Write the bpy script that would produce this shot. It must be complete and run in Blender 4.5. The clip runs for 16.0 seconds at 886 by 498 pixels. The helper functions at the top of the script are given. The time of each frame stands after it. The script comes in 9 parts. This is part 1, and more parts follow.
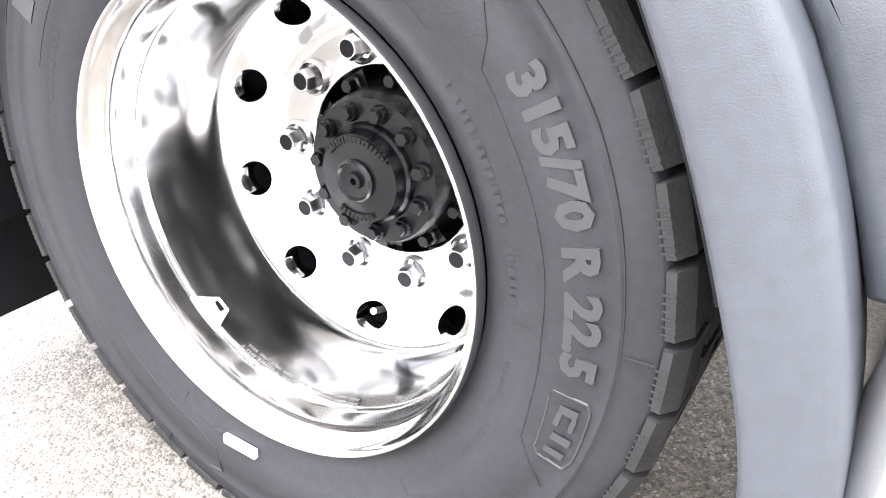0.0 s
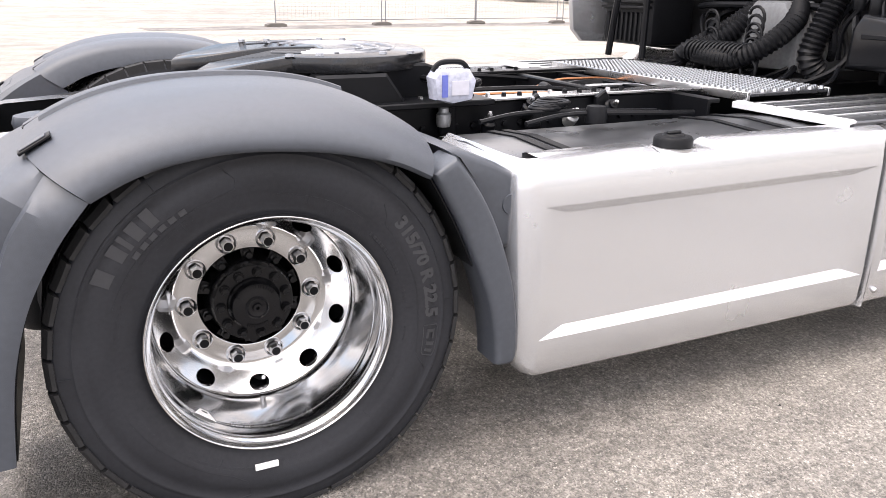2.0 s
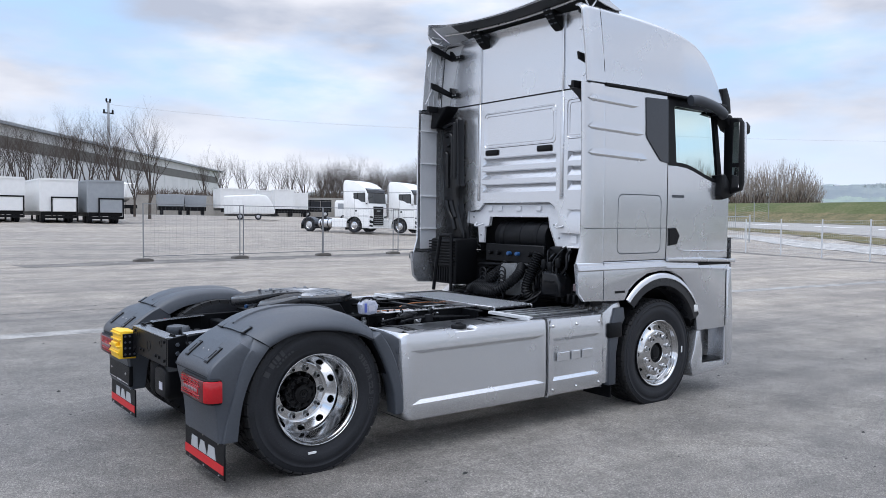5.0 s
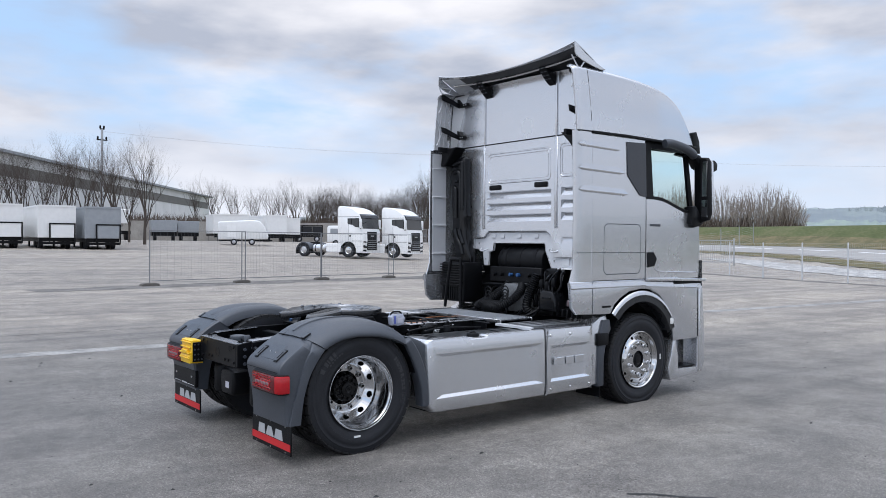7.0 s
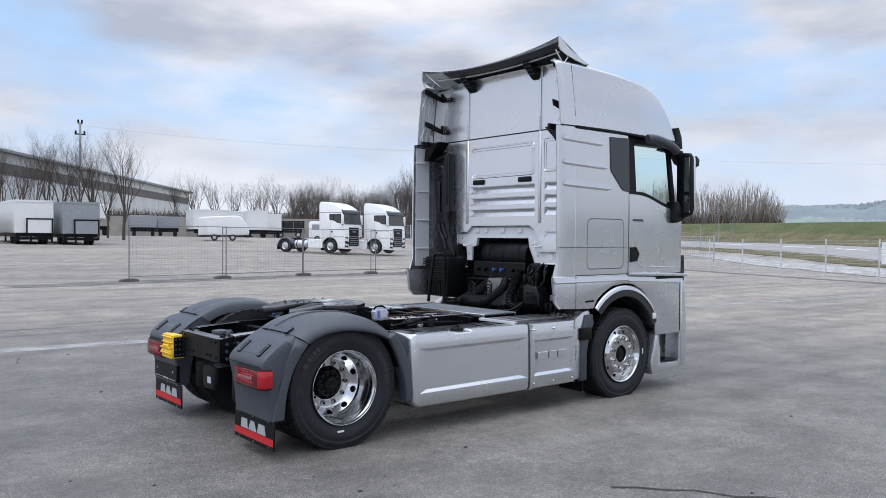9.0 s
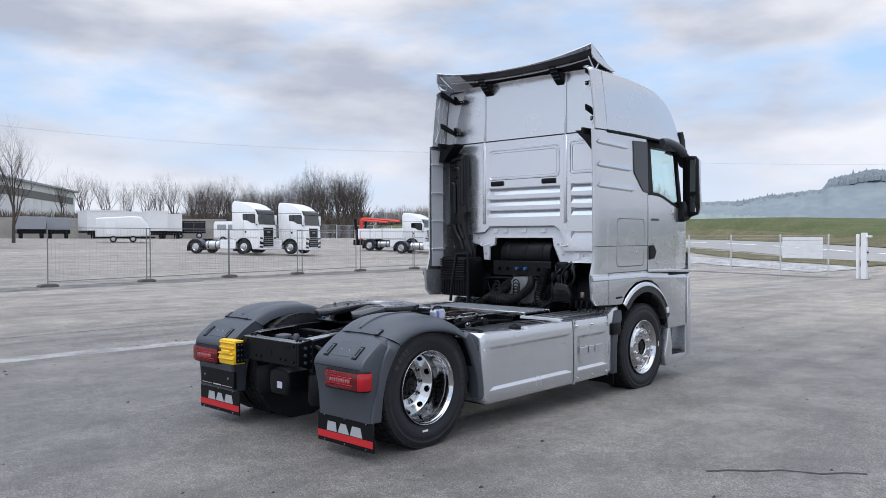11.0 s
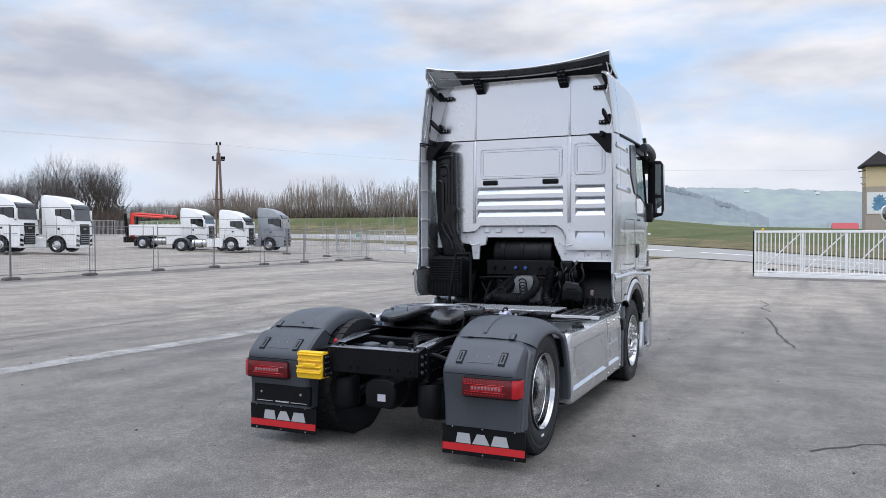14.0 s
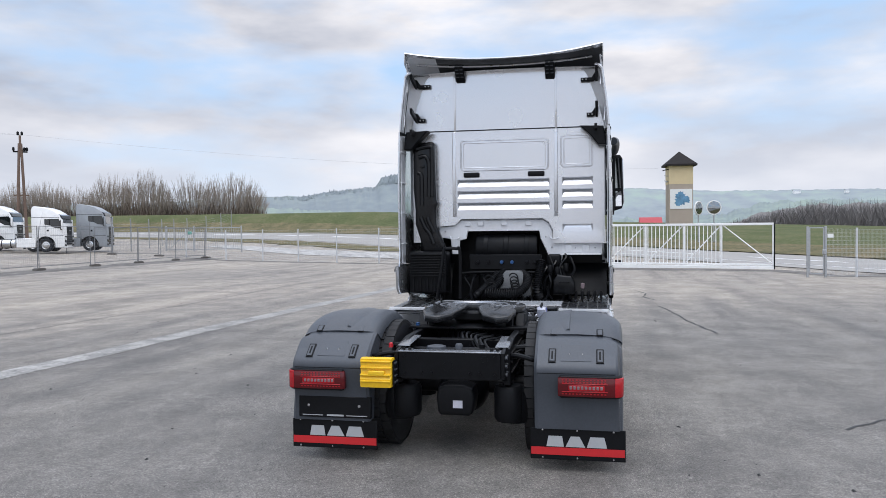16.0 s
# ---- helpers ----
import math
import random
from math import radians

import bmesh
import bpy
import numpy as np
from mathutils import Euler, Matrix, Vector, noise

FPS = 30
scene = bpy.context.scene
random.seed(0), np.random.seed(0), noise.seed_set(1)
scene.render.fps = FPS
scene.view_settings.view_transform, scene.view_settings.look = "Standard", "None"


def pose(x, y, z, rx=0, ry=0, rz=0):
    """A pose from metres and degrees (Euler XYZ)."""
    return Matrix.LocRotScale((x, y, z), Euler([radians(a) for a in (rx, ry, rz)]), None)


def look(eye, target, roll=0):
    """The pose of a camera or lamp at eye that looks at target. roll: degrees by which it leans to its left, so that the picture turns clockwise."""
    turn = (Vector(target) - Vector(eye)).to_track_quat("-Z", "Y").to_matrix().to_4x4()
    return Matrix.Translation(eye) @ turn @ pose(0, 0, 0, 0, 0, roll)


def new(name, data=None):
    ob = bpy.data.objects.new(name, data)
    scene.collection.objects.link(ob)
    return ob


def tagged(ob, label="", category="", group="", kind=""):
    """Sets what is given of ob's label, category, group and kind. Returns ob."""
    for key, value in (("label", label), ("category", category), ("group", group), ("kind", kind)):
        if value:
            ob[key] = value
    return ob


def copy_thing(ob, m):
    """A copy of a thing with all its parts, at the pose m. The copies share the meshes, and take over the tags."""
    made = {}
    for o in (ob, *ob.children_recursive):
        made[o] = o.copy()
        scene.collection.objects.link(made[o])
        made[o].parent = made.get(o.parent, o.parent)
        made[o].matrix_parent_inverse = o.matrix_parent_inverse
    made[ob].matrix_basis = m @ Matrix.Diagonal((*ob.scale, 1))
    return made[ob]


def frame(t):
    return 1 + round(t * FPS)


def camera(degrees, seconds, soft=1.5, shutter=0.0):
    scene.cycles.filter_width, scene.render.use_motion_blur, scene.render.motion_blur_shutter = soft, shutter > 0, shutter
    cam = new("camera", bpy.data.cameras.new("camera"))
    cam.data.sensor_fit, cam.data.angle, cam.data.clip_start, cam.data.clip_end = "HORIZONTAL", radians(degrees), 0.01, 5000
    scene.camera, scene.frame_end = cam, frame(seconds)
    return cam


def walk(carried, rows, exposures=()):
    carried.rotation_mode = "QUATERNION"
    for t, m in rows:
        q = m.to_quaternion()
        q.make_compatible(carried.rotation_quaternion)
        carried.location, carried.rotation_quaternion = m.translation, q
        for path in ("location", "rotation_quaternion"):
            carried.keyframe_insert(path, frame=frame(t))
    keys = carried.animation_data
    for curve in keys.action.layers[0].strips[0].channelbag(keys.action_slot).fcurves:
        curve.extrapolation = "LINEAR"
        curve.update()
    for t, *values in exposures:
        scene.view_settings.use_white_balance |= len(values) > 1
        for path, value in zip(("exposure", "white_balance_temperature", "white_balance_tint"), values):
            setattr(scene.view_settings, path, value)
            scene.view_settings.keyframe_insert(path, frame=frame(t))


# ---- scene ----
# The lorry stands along x (front towards +x), its left side towards +y; the rear axle is over x = 0.
cam = camera(59.5, 16.0, 0.8)
PATH = [
    (0, (0.588, -1.732, 0.908), (-0.297, -0.21, -0.042), 3.8),
    (0.5, (0.417, -1.869, 1.001), (-0.094, -0.219, -0.006), 2.4),
    (1, (0.151, -2.058, 1.091), (0.164, -0.306, 0.127), 2.7),
    (1.5, (-0.115, -2.416, 1.163), (0.363, -0.658, 0.339), 2.0),
    (2, (-0.382, -2.858, 1.289), (0.446, -1.155, 0.646), 0.7),
    (2.5, (-0.747, -3.295, 1.426), (0.319, -1.661, 0.985), 0.3),
    (3, (-1.1, -3.841, 1.489), (0.059, -2.236, 1.204), 0.2),
    (3.5, (-1.457, -4.309, 1.546), (-0.266, -2.715, 1.345), 0.5),
    (4, (-1.84, -4.775, 1.618), (-0.631, -3.188, 1.475), 0.6),
    (6.3, (-3.165, -6.35, 1.707), (-1.933, -4.775, 1.666), 0.4),
    (6.5, (-3.291, -6.397, 1.7), (-2.052, -4.827, 1.668), 0.3),
    (7, (-3.369, -6.437, 1.714), (-2.124, -4.872, 1.693), 0.3),
    (7.5, (-3.382, -6.471, 1.71), (-2.134, -4.909, 1.695), 0.3),
    (8, (-3.368, -6.473, 1.709), (-2.12, -4.911, 1.693), 0.3),
    (8.5, (-3.356, -6.467, 1.706), (-2.098, -4.912, 1.681), 0.4),
    (8.7, (-3.351, -6.453, 1.699), (-2.085, -4.905, 1.671), 0.4),
    (10.8, (-4.354, -5.632, 1.695), (-2.906, -4.253, 1.663), -0.1),
    (11, (-4.544, -5.497, 1.719), (-3.071, -4.145, 1.685), -0.2),
    (11.5, (-4.825, -5.159, 1.697), (-3.302, -3.863, 1.66), -0.3),
    (12, (-5.052, -4.756, 1.723), (-3.472, -3.531, 1.68), -0.3),
    (12.5, (-5.331, -4.363, 1.743), (-3.688, -3.224, 1.698), -0.1),
    (13, (-5.541, -3.918, 1.714), (-3.834, -2.877, 1.667), -0.0),
    (13.5, (-5.77, -3.43, 1.739), (-3.999, -2.502, 1.694), 0.0),
    (14, (-5.943, -2.993, 1.761), (-4.124, -2.162, 1.716), -0.1),
    (14.5, (-6.032, -2.493, 1.756), (-4.17, -1.766, 1.707), -0.2),
    (15, (-6.134, -1.983, 1.751), (-4.233, -1.363, 1.698), -0.3),
    (15.5, (-6.146, -1.506, 1.728), (-4.212, -0.999, 1.673), -0.3),
    (16, (-6.139, -1.043, 1.745), (-4.178, -0.653, 1.688), -0.6),
]
EXPOSURES = ((0.0, 3.6, 7500, 13), (0.8, 2.75, 7500, 14), (1.6, 1.98, 7450, 16), (2.2, 1.5, 7700, 17), (2.8, 0.96, 7000, 15), (3.4, 0.61, 6500, 12), (4.4, 0.46, 6300, 11), (6.5, 0.31, 6350, 11), (11.0, 0.27, 6350, 11), (16.0, 0.30, 6550, 11))
walk(cam, [(t, look(eye, target, roll)) for t, eye, target, roll in PATH], EXPOSURES)

# ---- light ----
SUN_ELEVATION, SUN_AZIMUTH = 64.0, 195.0      # degrees; azimuth counted from +x towards +y
world = bpy.data.worlds.new("overcast_sky")
scene.world = world
world.use_nodes = True


def sky_nodes():
    nt = world.node_tree
    n, l = nt.nodes, nt.links
    n.clear()
    out, bg = n.new("ShaderNodeOutputWorld"), n.new("ShaderNodeBackground")
    sky = n.new("ShaderNodeTexSky")
    sky.sky_type, sky.sun_disc = "NISHITA", False
    sky.sun_elevation, sky.sun_rotation = radians(SUN_ELEVATION), radians(90 - SUN_AZIMUTH)
    sky.air_density, sky.dust_density = 1.0, 1.0
    co, flat = n.new("ShaderNodeTexCoord"), n.new("ShaderNodeMapping")
    flat.inputs["Scale"].default_value = (1.0, 1.0, 3.2)
    big, small, soft = n.new("ShaderNodeTexNoise"), n.new("ShaderNodeTexNoise"), n.new("ShaderNodeTexNoise")
    for tex, scale, detail in ((big, 2.9, 8.0), (small, 3.6, 6.0), (soft, 1.7, 3.0)):
        tex.inputs["Scale"].default_value, tex.inputs["Detail"].default_value = scale, detail
        tex.inputs["Roughness"].default_value = 0.5
        l.new(flat.outputs["Vector"], tex.inputs["Vector"])
    l.new(co.outputs["Generated"], flat.inputs["Vector"])
    cover = n.new("ShaderNodeMapRange")
    cover.inputs["From Min"].default_value, cover.inputs["From Max"].default_value = 0.345, 0.515
    l.new(big.outputs["Fac"], cover.inputs["Value"])
    shade = n.new("ShaderNodeValToRGB")
    e = shade.color_ramp.elements
    e[0].position, e[0].color = 0.38, (4.0, 4.35, 5.15, 1)
    e[1].position, e[1].color = 0.66, (7.9, 7.85, 8.1, 1)
    l.new(small.outputs["Fac"], shade.inputs["Fac"])
    blue = n.new("ShaderNodeMix")
    blue.data_type = "RGBA"
    blue.inputs["Factor"].default_value = 0.72
    blue.inputs["B"].default_value = (4.6, 6.6, 9.4, 1)
    l.new(sky.outputs["Color"], blue.inputs["A"])
    mix = n.new("ShaderNodeMix")
    mix.data_type = "RGBA"
    l.new(cover.outputs["Result"], mix.inputs["Factor"])
    l.new(blue.outputs["Result"], mix.inputs["A"])
    l.new(shade.outputs["Color"], mix.inputs["B"])
    # the haze that lightens the sky towards the horizon
    sep, low, haze = n.new("ShaderNodeSeparateXYZ"), n.new("ShaderNodeMapRange"), n.new("ShaderNodeMix")
    haze.data_type = "RGBA"
    haze.inputs["B"].default_value = (6.6, 7.0, 7.8, 1)
    low.inputs["From Min"].default_value, low.inputs["From Max"].default_value = 0.0, 0.16
    low.inputs["To Min"].default_value, low.inputs["To Max"].default_value = 0.85, 0.0
    l.new(co.outputs["Generated"], sep.inputs["Vector"])
    l.new(sep.outputs["Z"], low.inputs["Value"])
    l.new(low.outputs["Result"], haze.inputs["Factor"])
    l.new(mix.outputs["Result"], haze.inputs["A"])
    # an overcast sky is brightest overhead
    lift, dome = n.new("ShaderNodeMapRange"), n.new("ShaderNodeMix")
    lift.inputs["From Min"].default_value, lift.inputs["From Max"].default_value = 0.48, 1.0
    lift.inputs["To Min"].default_value, lift.inputs["To Max"].default_value = 1.0, 3.0
    l.new(sep.outputs["Z"], lift.inputs["Value"])
    dome.data_type, dome.blend_type = "RGBA", "MULTIPLY"
    dome.inputs["Factor"].default_value = 1.0
    l.new(haze.outputs["Result"], dome.inputs["A"])
    l.new(lift.outputs["Result"], dome.inputs["B"])
    # and brighter round the side where the sun stands behind the cloud
    toward, glow, lit = n.new("ShaderNodeVectorMath"), n.new("ShaderNodeMapRange"), n.new("ShaderNodeMix")
    toward.operation = "DOT_PRODUCT"
    toward.inputs[1].default_value = (math.cos(radians(SUN_AZIMUTH)), math.sin(radians(SUN_AZIMUTH)), 0.0)
    l.new(co.outputs["Generated"], toward.inputs[0])
    glow.interpolation_type = "SMOOTHSTEP"
    glow.inputs["From Min"].default_value, glow.inputs["From Max"].default_value = 0.0, 1.0
    glow.inputs["To Min"].default_value, glow.inputs["To Max"].default_value = 1.0, 1.3
    l.new(toward.outputs["Value"], glow.inputs["Value"])
    lit.data_type, lit.blend_type = "RGBA", "MULTIPLY"
    lit.inputs["Factor"].default_value = 1.0
    l.new(dome.outputs["Result"], lit.inputs["A"])
    l.new(glow.outputs["Result"], lit.inputs["B"])
    l.new(lit.outputs["Result"], bg.inputs["Color"])
    bg.inputs["Strength"].default_value = 0.1
    l.new(bg.outputs["Background"], out.inputs["Surface"])


sky_nodes()
sun = new("sun", bpy.data.lights.new("sun", "SUN"))
sun.data.energy, sun.data.angle, sun.data.color = 0.65, radians(40), (1.0, 0.96, 0.9)
a, b = radians(SUN_AZIMUTH), radians(SUN_ELEVATION)
sun.matrix_world = look((40 * math.cos(a) * math.cos(b), 40 * math.sin(a) * math.cos(b), 40 * math.sin(b)), (0, 0, 0))


# ---- materials ----
def principled(name, color, rough=0.5, metal=0.0, coat=0.0, spec=0.5):
    m = bpy.data.materials.new(name)
    m.use_nodes = True
    p = m.node_tree.nodes["Principled BSDF"]
    p.inputs["Base Color"].default_value = (*color, 1)
    p.inputs["Roughness"].default_value, p.inputs["Metallic"].default_value = rough, metal
    p.inputs["Coat Weight"].default_value, p.inputs["Coat Roughness"].default_value = coat, 0.035
    p.inputs["Specular IOR Level"].default_value = spec
    return m, p


def surface(name, color, rough=0.5, metal=0.0, coat=0.0, spec=0.5, vary=0.12, scale=3.0, fine=60.0, bump=0.0, bump_scale=200.0, rough_vary=0.1, piece=0.0):
    """A plain material with blotches at two scales, uneven gloss and fine relief."""
    m, p = principled(name, color, rough, metal, coat, spec)
    n, l = m.node_tree.nodes, m.node_tree.links
    co = n.new("ShaderNodeTexCoord")
    big, small = n.new("ShaderNodeTexNoise"), n.new("ShaderNodeTexNoise")
    for tex, s, d in ((big, scale, 4.0), (small, fine, 3.0)):
        tex.inputs["Scale"].default_value, tex.inputs["Detail"].default_value = s, d
        l.new(co.outputs["Object"], tex.inputs["Vector"])
    add = n.new("ShaderNodeMath")
    add.operation = "ADD"
    l.new(big.outputs["Fac"], add.inputs[0])
    l.new(small.outputs["Fac"], add.inputs[1])
    tint = n.new("ShaderNodeMapRange")
    tint.inputs["From Min"].default_value, tint.inputs["From Max"].default_value = 0.7, 1.3
    tint.inputs["To Min"].default_value, tint.inputs["To Max"].default_value = 1 - vary, 1 + vary
    l.new(add.outputs["Value"], tint.inputs["Value"])
    mul = n.new("ShaderNodeMix")
    mul.data_type, mul.blend_type = "RGBA", "MULTIPLY"
    mul.inputs["Factor"].default_value = 1.0
    mul.inputs["A"].default_value = (*color, 1)
    l.new(tint.outputs["Result"], mul.inputs["B"])
    l.new(mul.outputs["Result"], p.inputs["Base Color"])
    gloss = n.new("ShaderNodeMapRange")
    gloss.inputs["To Min"].default_value, gloss.inputs["To Max"].default_value = max(0.02, rough - rough_vary), min(1, rough + rough_vary)
    l.new(big.outputs["Fac"], gloss.inputs["Value"])
    l.new(gloss.outputs["Result"], p.inputs["Roughness"])
    if bump:
        grain, relief = n.new("ShaderNodeTexNoise"), n.new("ShaderNodeBump")
        grain.inputs["Scale"].default_value, grain.inputs["Detail"].default_value = bump_scale, 4.0
        l.new(co.outputs["Object"], grain.inputs["Vector"])
        l.new(grain.outputs["Fac"], relief.inputs["Height"])
        relief.inputs["Strength"].default_value, relief.inputs["Distance"].default_value = bump, 0.01
        l.new(relief.outputs["Normal"], p.inputs["Normal"])
    return m


def glass_material(name, color, rough=0.02):
    m, p = principled(name, color, rough)
    p.inputs["Transmission Weight"].default_value, p.inputs["IOR"].default_value = 1.0, 1.12
    return m


SILVER = surface("silver_paint", (0.655, 0.666, 0.688), 0.27, 0.82, 1.0, vary=0.012, fine=400, rough_vary=0.015)
SILVER_INNER = surface("silver_inner_panel", (0.64, 0.65, 0.67), 0.45, 0.1, vary=0.06)
GLOSS_BLACK = surface("gloss_black_plastic", (0.006, 0.0063, 0.0075), 0.2, spec=0.28, vary=0.2)
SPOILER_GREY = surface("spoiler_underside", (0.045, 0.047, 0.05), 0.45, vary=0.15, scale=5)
LID_GREY = surface("dark_deck_sheet", (0.07, 0.073, 0.08), 0.28, 0.55, vary=0.12, scale=6)
GREASED = surface("greased_steel", (0.012, 0.0125, 0.014), 0.2, spec=0.5, vary=0.3, scale=9, rough_vary=0.08)
TANK_ALU = surface("dull_tank_aluminium", (0.2, 0.207, 0.22), 0.3, 0.95, vary=0.08, scale=8)
TRIM_BLACK = surface("arch_trim", (0.016, 0.017, 0.02), 0.3, spec=0.45, vary=0.15)
PALE_STEEL = surface("pale_galvanised_steel", (0.56, 0.57, 0.58), 0.55, 0.1, vary=0.08, scale=20)
PILLAR = surface("gloss_pillar", (0.03, 0.034, 0.042), 0.2, vary=0.08)
GREY_PLASTIC = surface("grey_plastic", (0.052, 0.059, 0.071), 0.40, vary=0.1, bump=0.12, bump_scale=700)
BLACK_PLASTIC = surface("black_plastic", (0.006, 0.0064, 0.0076), 0.42, spec=0.17, vary=0.2, bump=0.1, bump_scale=500)
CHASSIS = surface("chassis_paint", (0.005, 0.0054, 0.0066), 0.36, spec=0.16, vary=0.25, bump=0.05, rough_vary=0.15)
RUBBER = surface("tyre_rubber", (0.021, 0.0222, 0.026), 0.5, spec=0.25, vary=0.18, scale=6, fine=90, bump=0.08, bump_scale=300)
TREAD = surface("tread_rubber", (0.013, 0.013, 0.014), 0.75, vary=0.25, scale=9, fine=120, bump=0.15)
LETTER = surface("raised_rubber", (0.029, 0.030, 0.034), 0.5, vary=0.1)
ALU = surface("polished_aluminium", (0.60, 0.602, 0.605), 0.12, 1.0, vary=0.02, rough_vary=0.02)
STEEL = surface("bright_steel", (0.62, 0.62, 0.63), 0.28, 1.0, vary=0.08)
GALV = surface("galvanised_steel", (0.42, 0.43, 0.44), 0.45, 0.7, vary=0.15, scale=20, fine=120)
# far brighter than the chassis paint: the sky's sheen is part of this colour
FLANGE = surface("sky_sheen_paint", (0.28, 0.29, 0.31), 0.24, 0.7, vary=0.1)
BRUSHED = surface("chequer_aluminium", (0.47, 0.48, 0.49), 0.33, 0.9, vary=0.1)
RED_LENS = surface("red_lamp_lens", (0.10, 0.002, 0.005), 0.16, coat=0.15, vary=0.1)
RED_BRIGHT = surface("red_side_lens", (0.40, 0.007, 0.013), 0.14, coat=0.15, vary=0.1)
LED_GREY = surface("lamp_reflector", (0.26, 0.2, 0.21), 0.3, 0.4)
YELLOW = surface("yellow_plastic", (0.86, 0.52, 0.015), 0.4, vary=0.06)
FAR_STEEL = surface("weathered_far_steel", (0.36, 0.37, 0.375), 0.6, 0.1, vary=0.12, scale=12)
FENCE_STEEL = surface("dull_fence_steel", (0.2, 0.205, 0.215), 0.6, 0.2, vary=0.15, scale=20)
WHITE_PRINT = surface("white_print", (0.4, 0.41, 0.42), 0.5, vary=0.04)
RED_PRINT = surface("red_print", (0.55, 0.016, 0.02), 0.5, vary=0.06)
WHITE_PAINT = surface("white_paint", (0.86, 0.86, 0.85), 0.3, coat=0.3, vary=0.03)
WHITE_PANEL = surface("white_panel", (0.80, 0.80, 0.79), 0.5, vary=0.05)
DIRTY_GREY = surface("grey_panel", (0.3, 0.32, 0.34), 0.55, vary=0.1)
DARK_GLASS, _ = principled("dark_glass", (0.012, 0.015, 0.017), 0.04, spec=0.7)
PANE = glass_material("window_glass", (0.86, 0.95, 0.93))
# mirror tinted dark, in place of a reflection of dark ground
DARK_MIRROR, _ = principled("dark_mirror", (0.3, 0.32, 0.33), 0.06, 1.0)
MIRROR, _ = principled("mirror_glass", (0.9, 0.9, 0.9), 0.02, 1.0)
BLUE_VALVE = surface("blue_coupling", (0.02, 0.075, 0.2), 0.4)
RED_CAP = surface("red_cap", (0.6, 0.02, 0.03), 0.4)
ORANGE = surface("red_crane_paint", (0.62, 0.04, 0.025), 0.4)
PAPER = surface("paper_bag", (0.5, 0.5, 0.56), 0.4, vary=0.08)
CONCRETE = surface("old_concrete", (0.33, 0.31, 0.28), 0.9, vary=0.25, scale=0.6, fine=9, bump=0.3, bump_scale=30)
RENDER_YELLOW = surface("yellow_render", (0.66, 0.53, 0.33), 0.9, vary=0.05, scale=1)
RENDER_BROWN = surface("brown_render", (0.42, 0.35, 0.29), 0.9, vary=0.05, scale=1)
ROOF_TILE = surface("dark_roof", (0.028, 0.025, 0.025), 0.85, spec=0.2, vary=0.2, scale=3)
POLE_WOOD = surface("weathered_wood", (0.16, 0.11, 0.085), 0.85, vary=0.25, scale=2)
BARK = surface("bare_twigs", (0.075, 0.06, 0.05), 0.9, vary=0.3, scale=1)
TWIG = surface("pale_twigs", (0.29, 0.245, 0.205), 0.9, vary=0.25, scale=0.5)
SHRUB = surface("brown_shrub", (0.115, 0.088, 0.07), 0.95, vary=0.35, scale=0.5, fine=6)
GRAVEL = surface("pale_gravel", (0.36, 0.35, 0.335), 0.9, vary=0.5, scale=1.5, fine=6, bump=0.6, bump_scale=6)


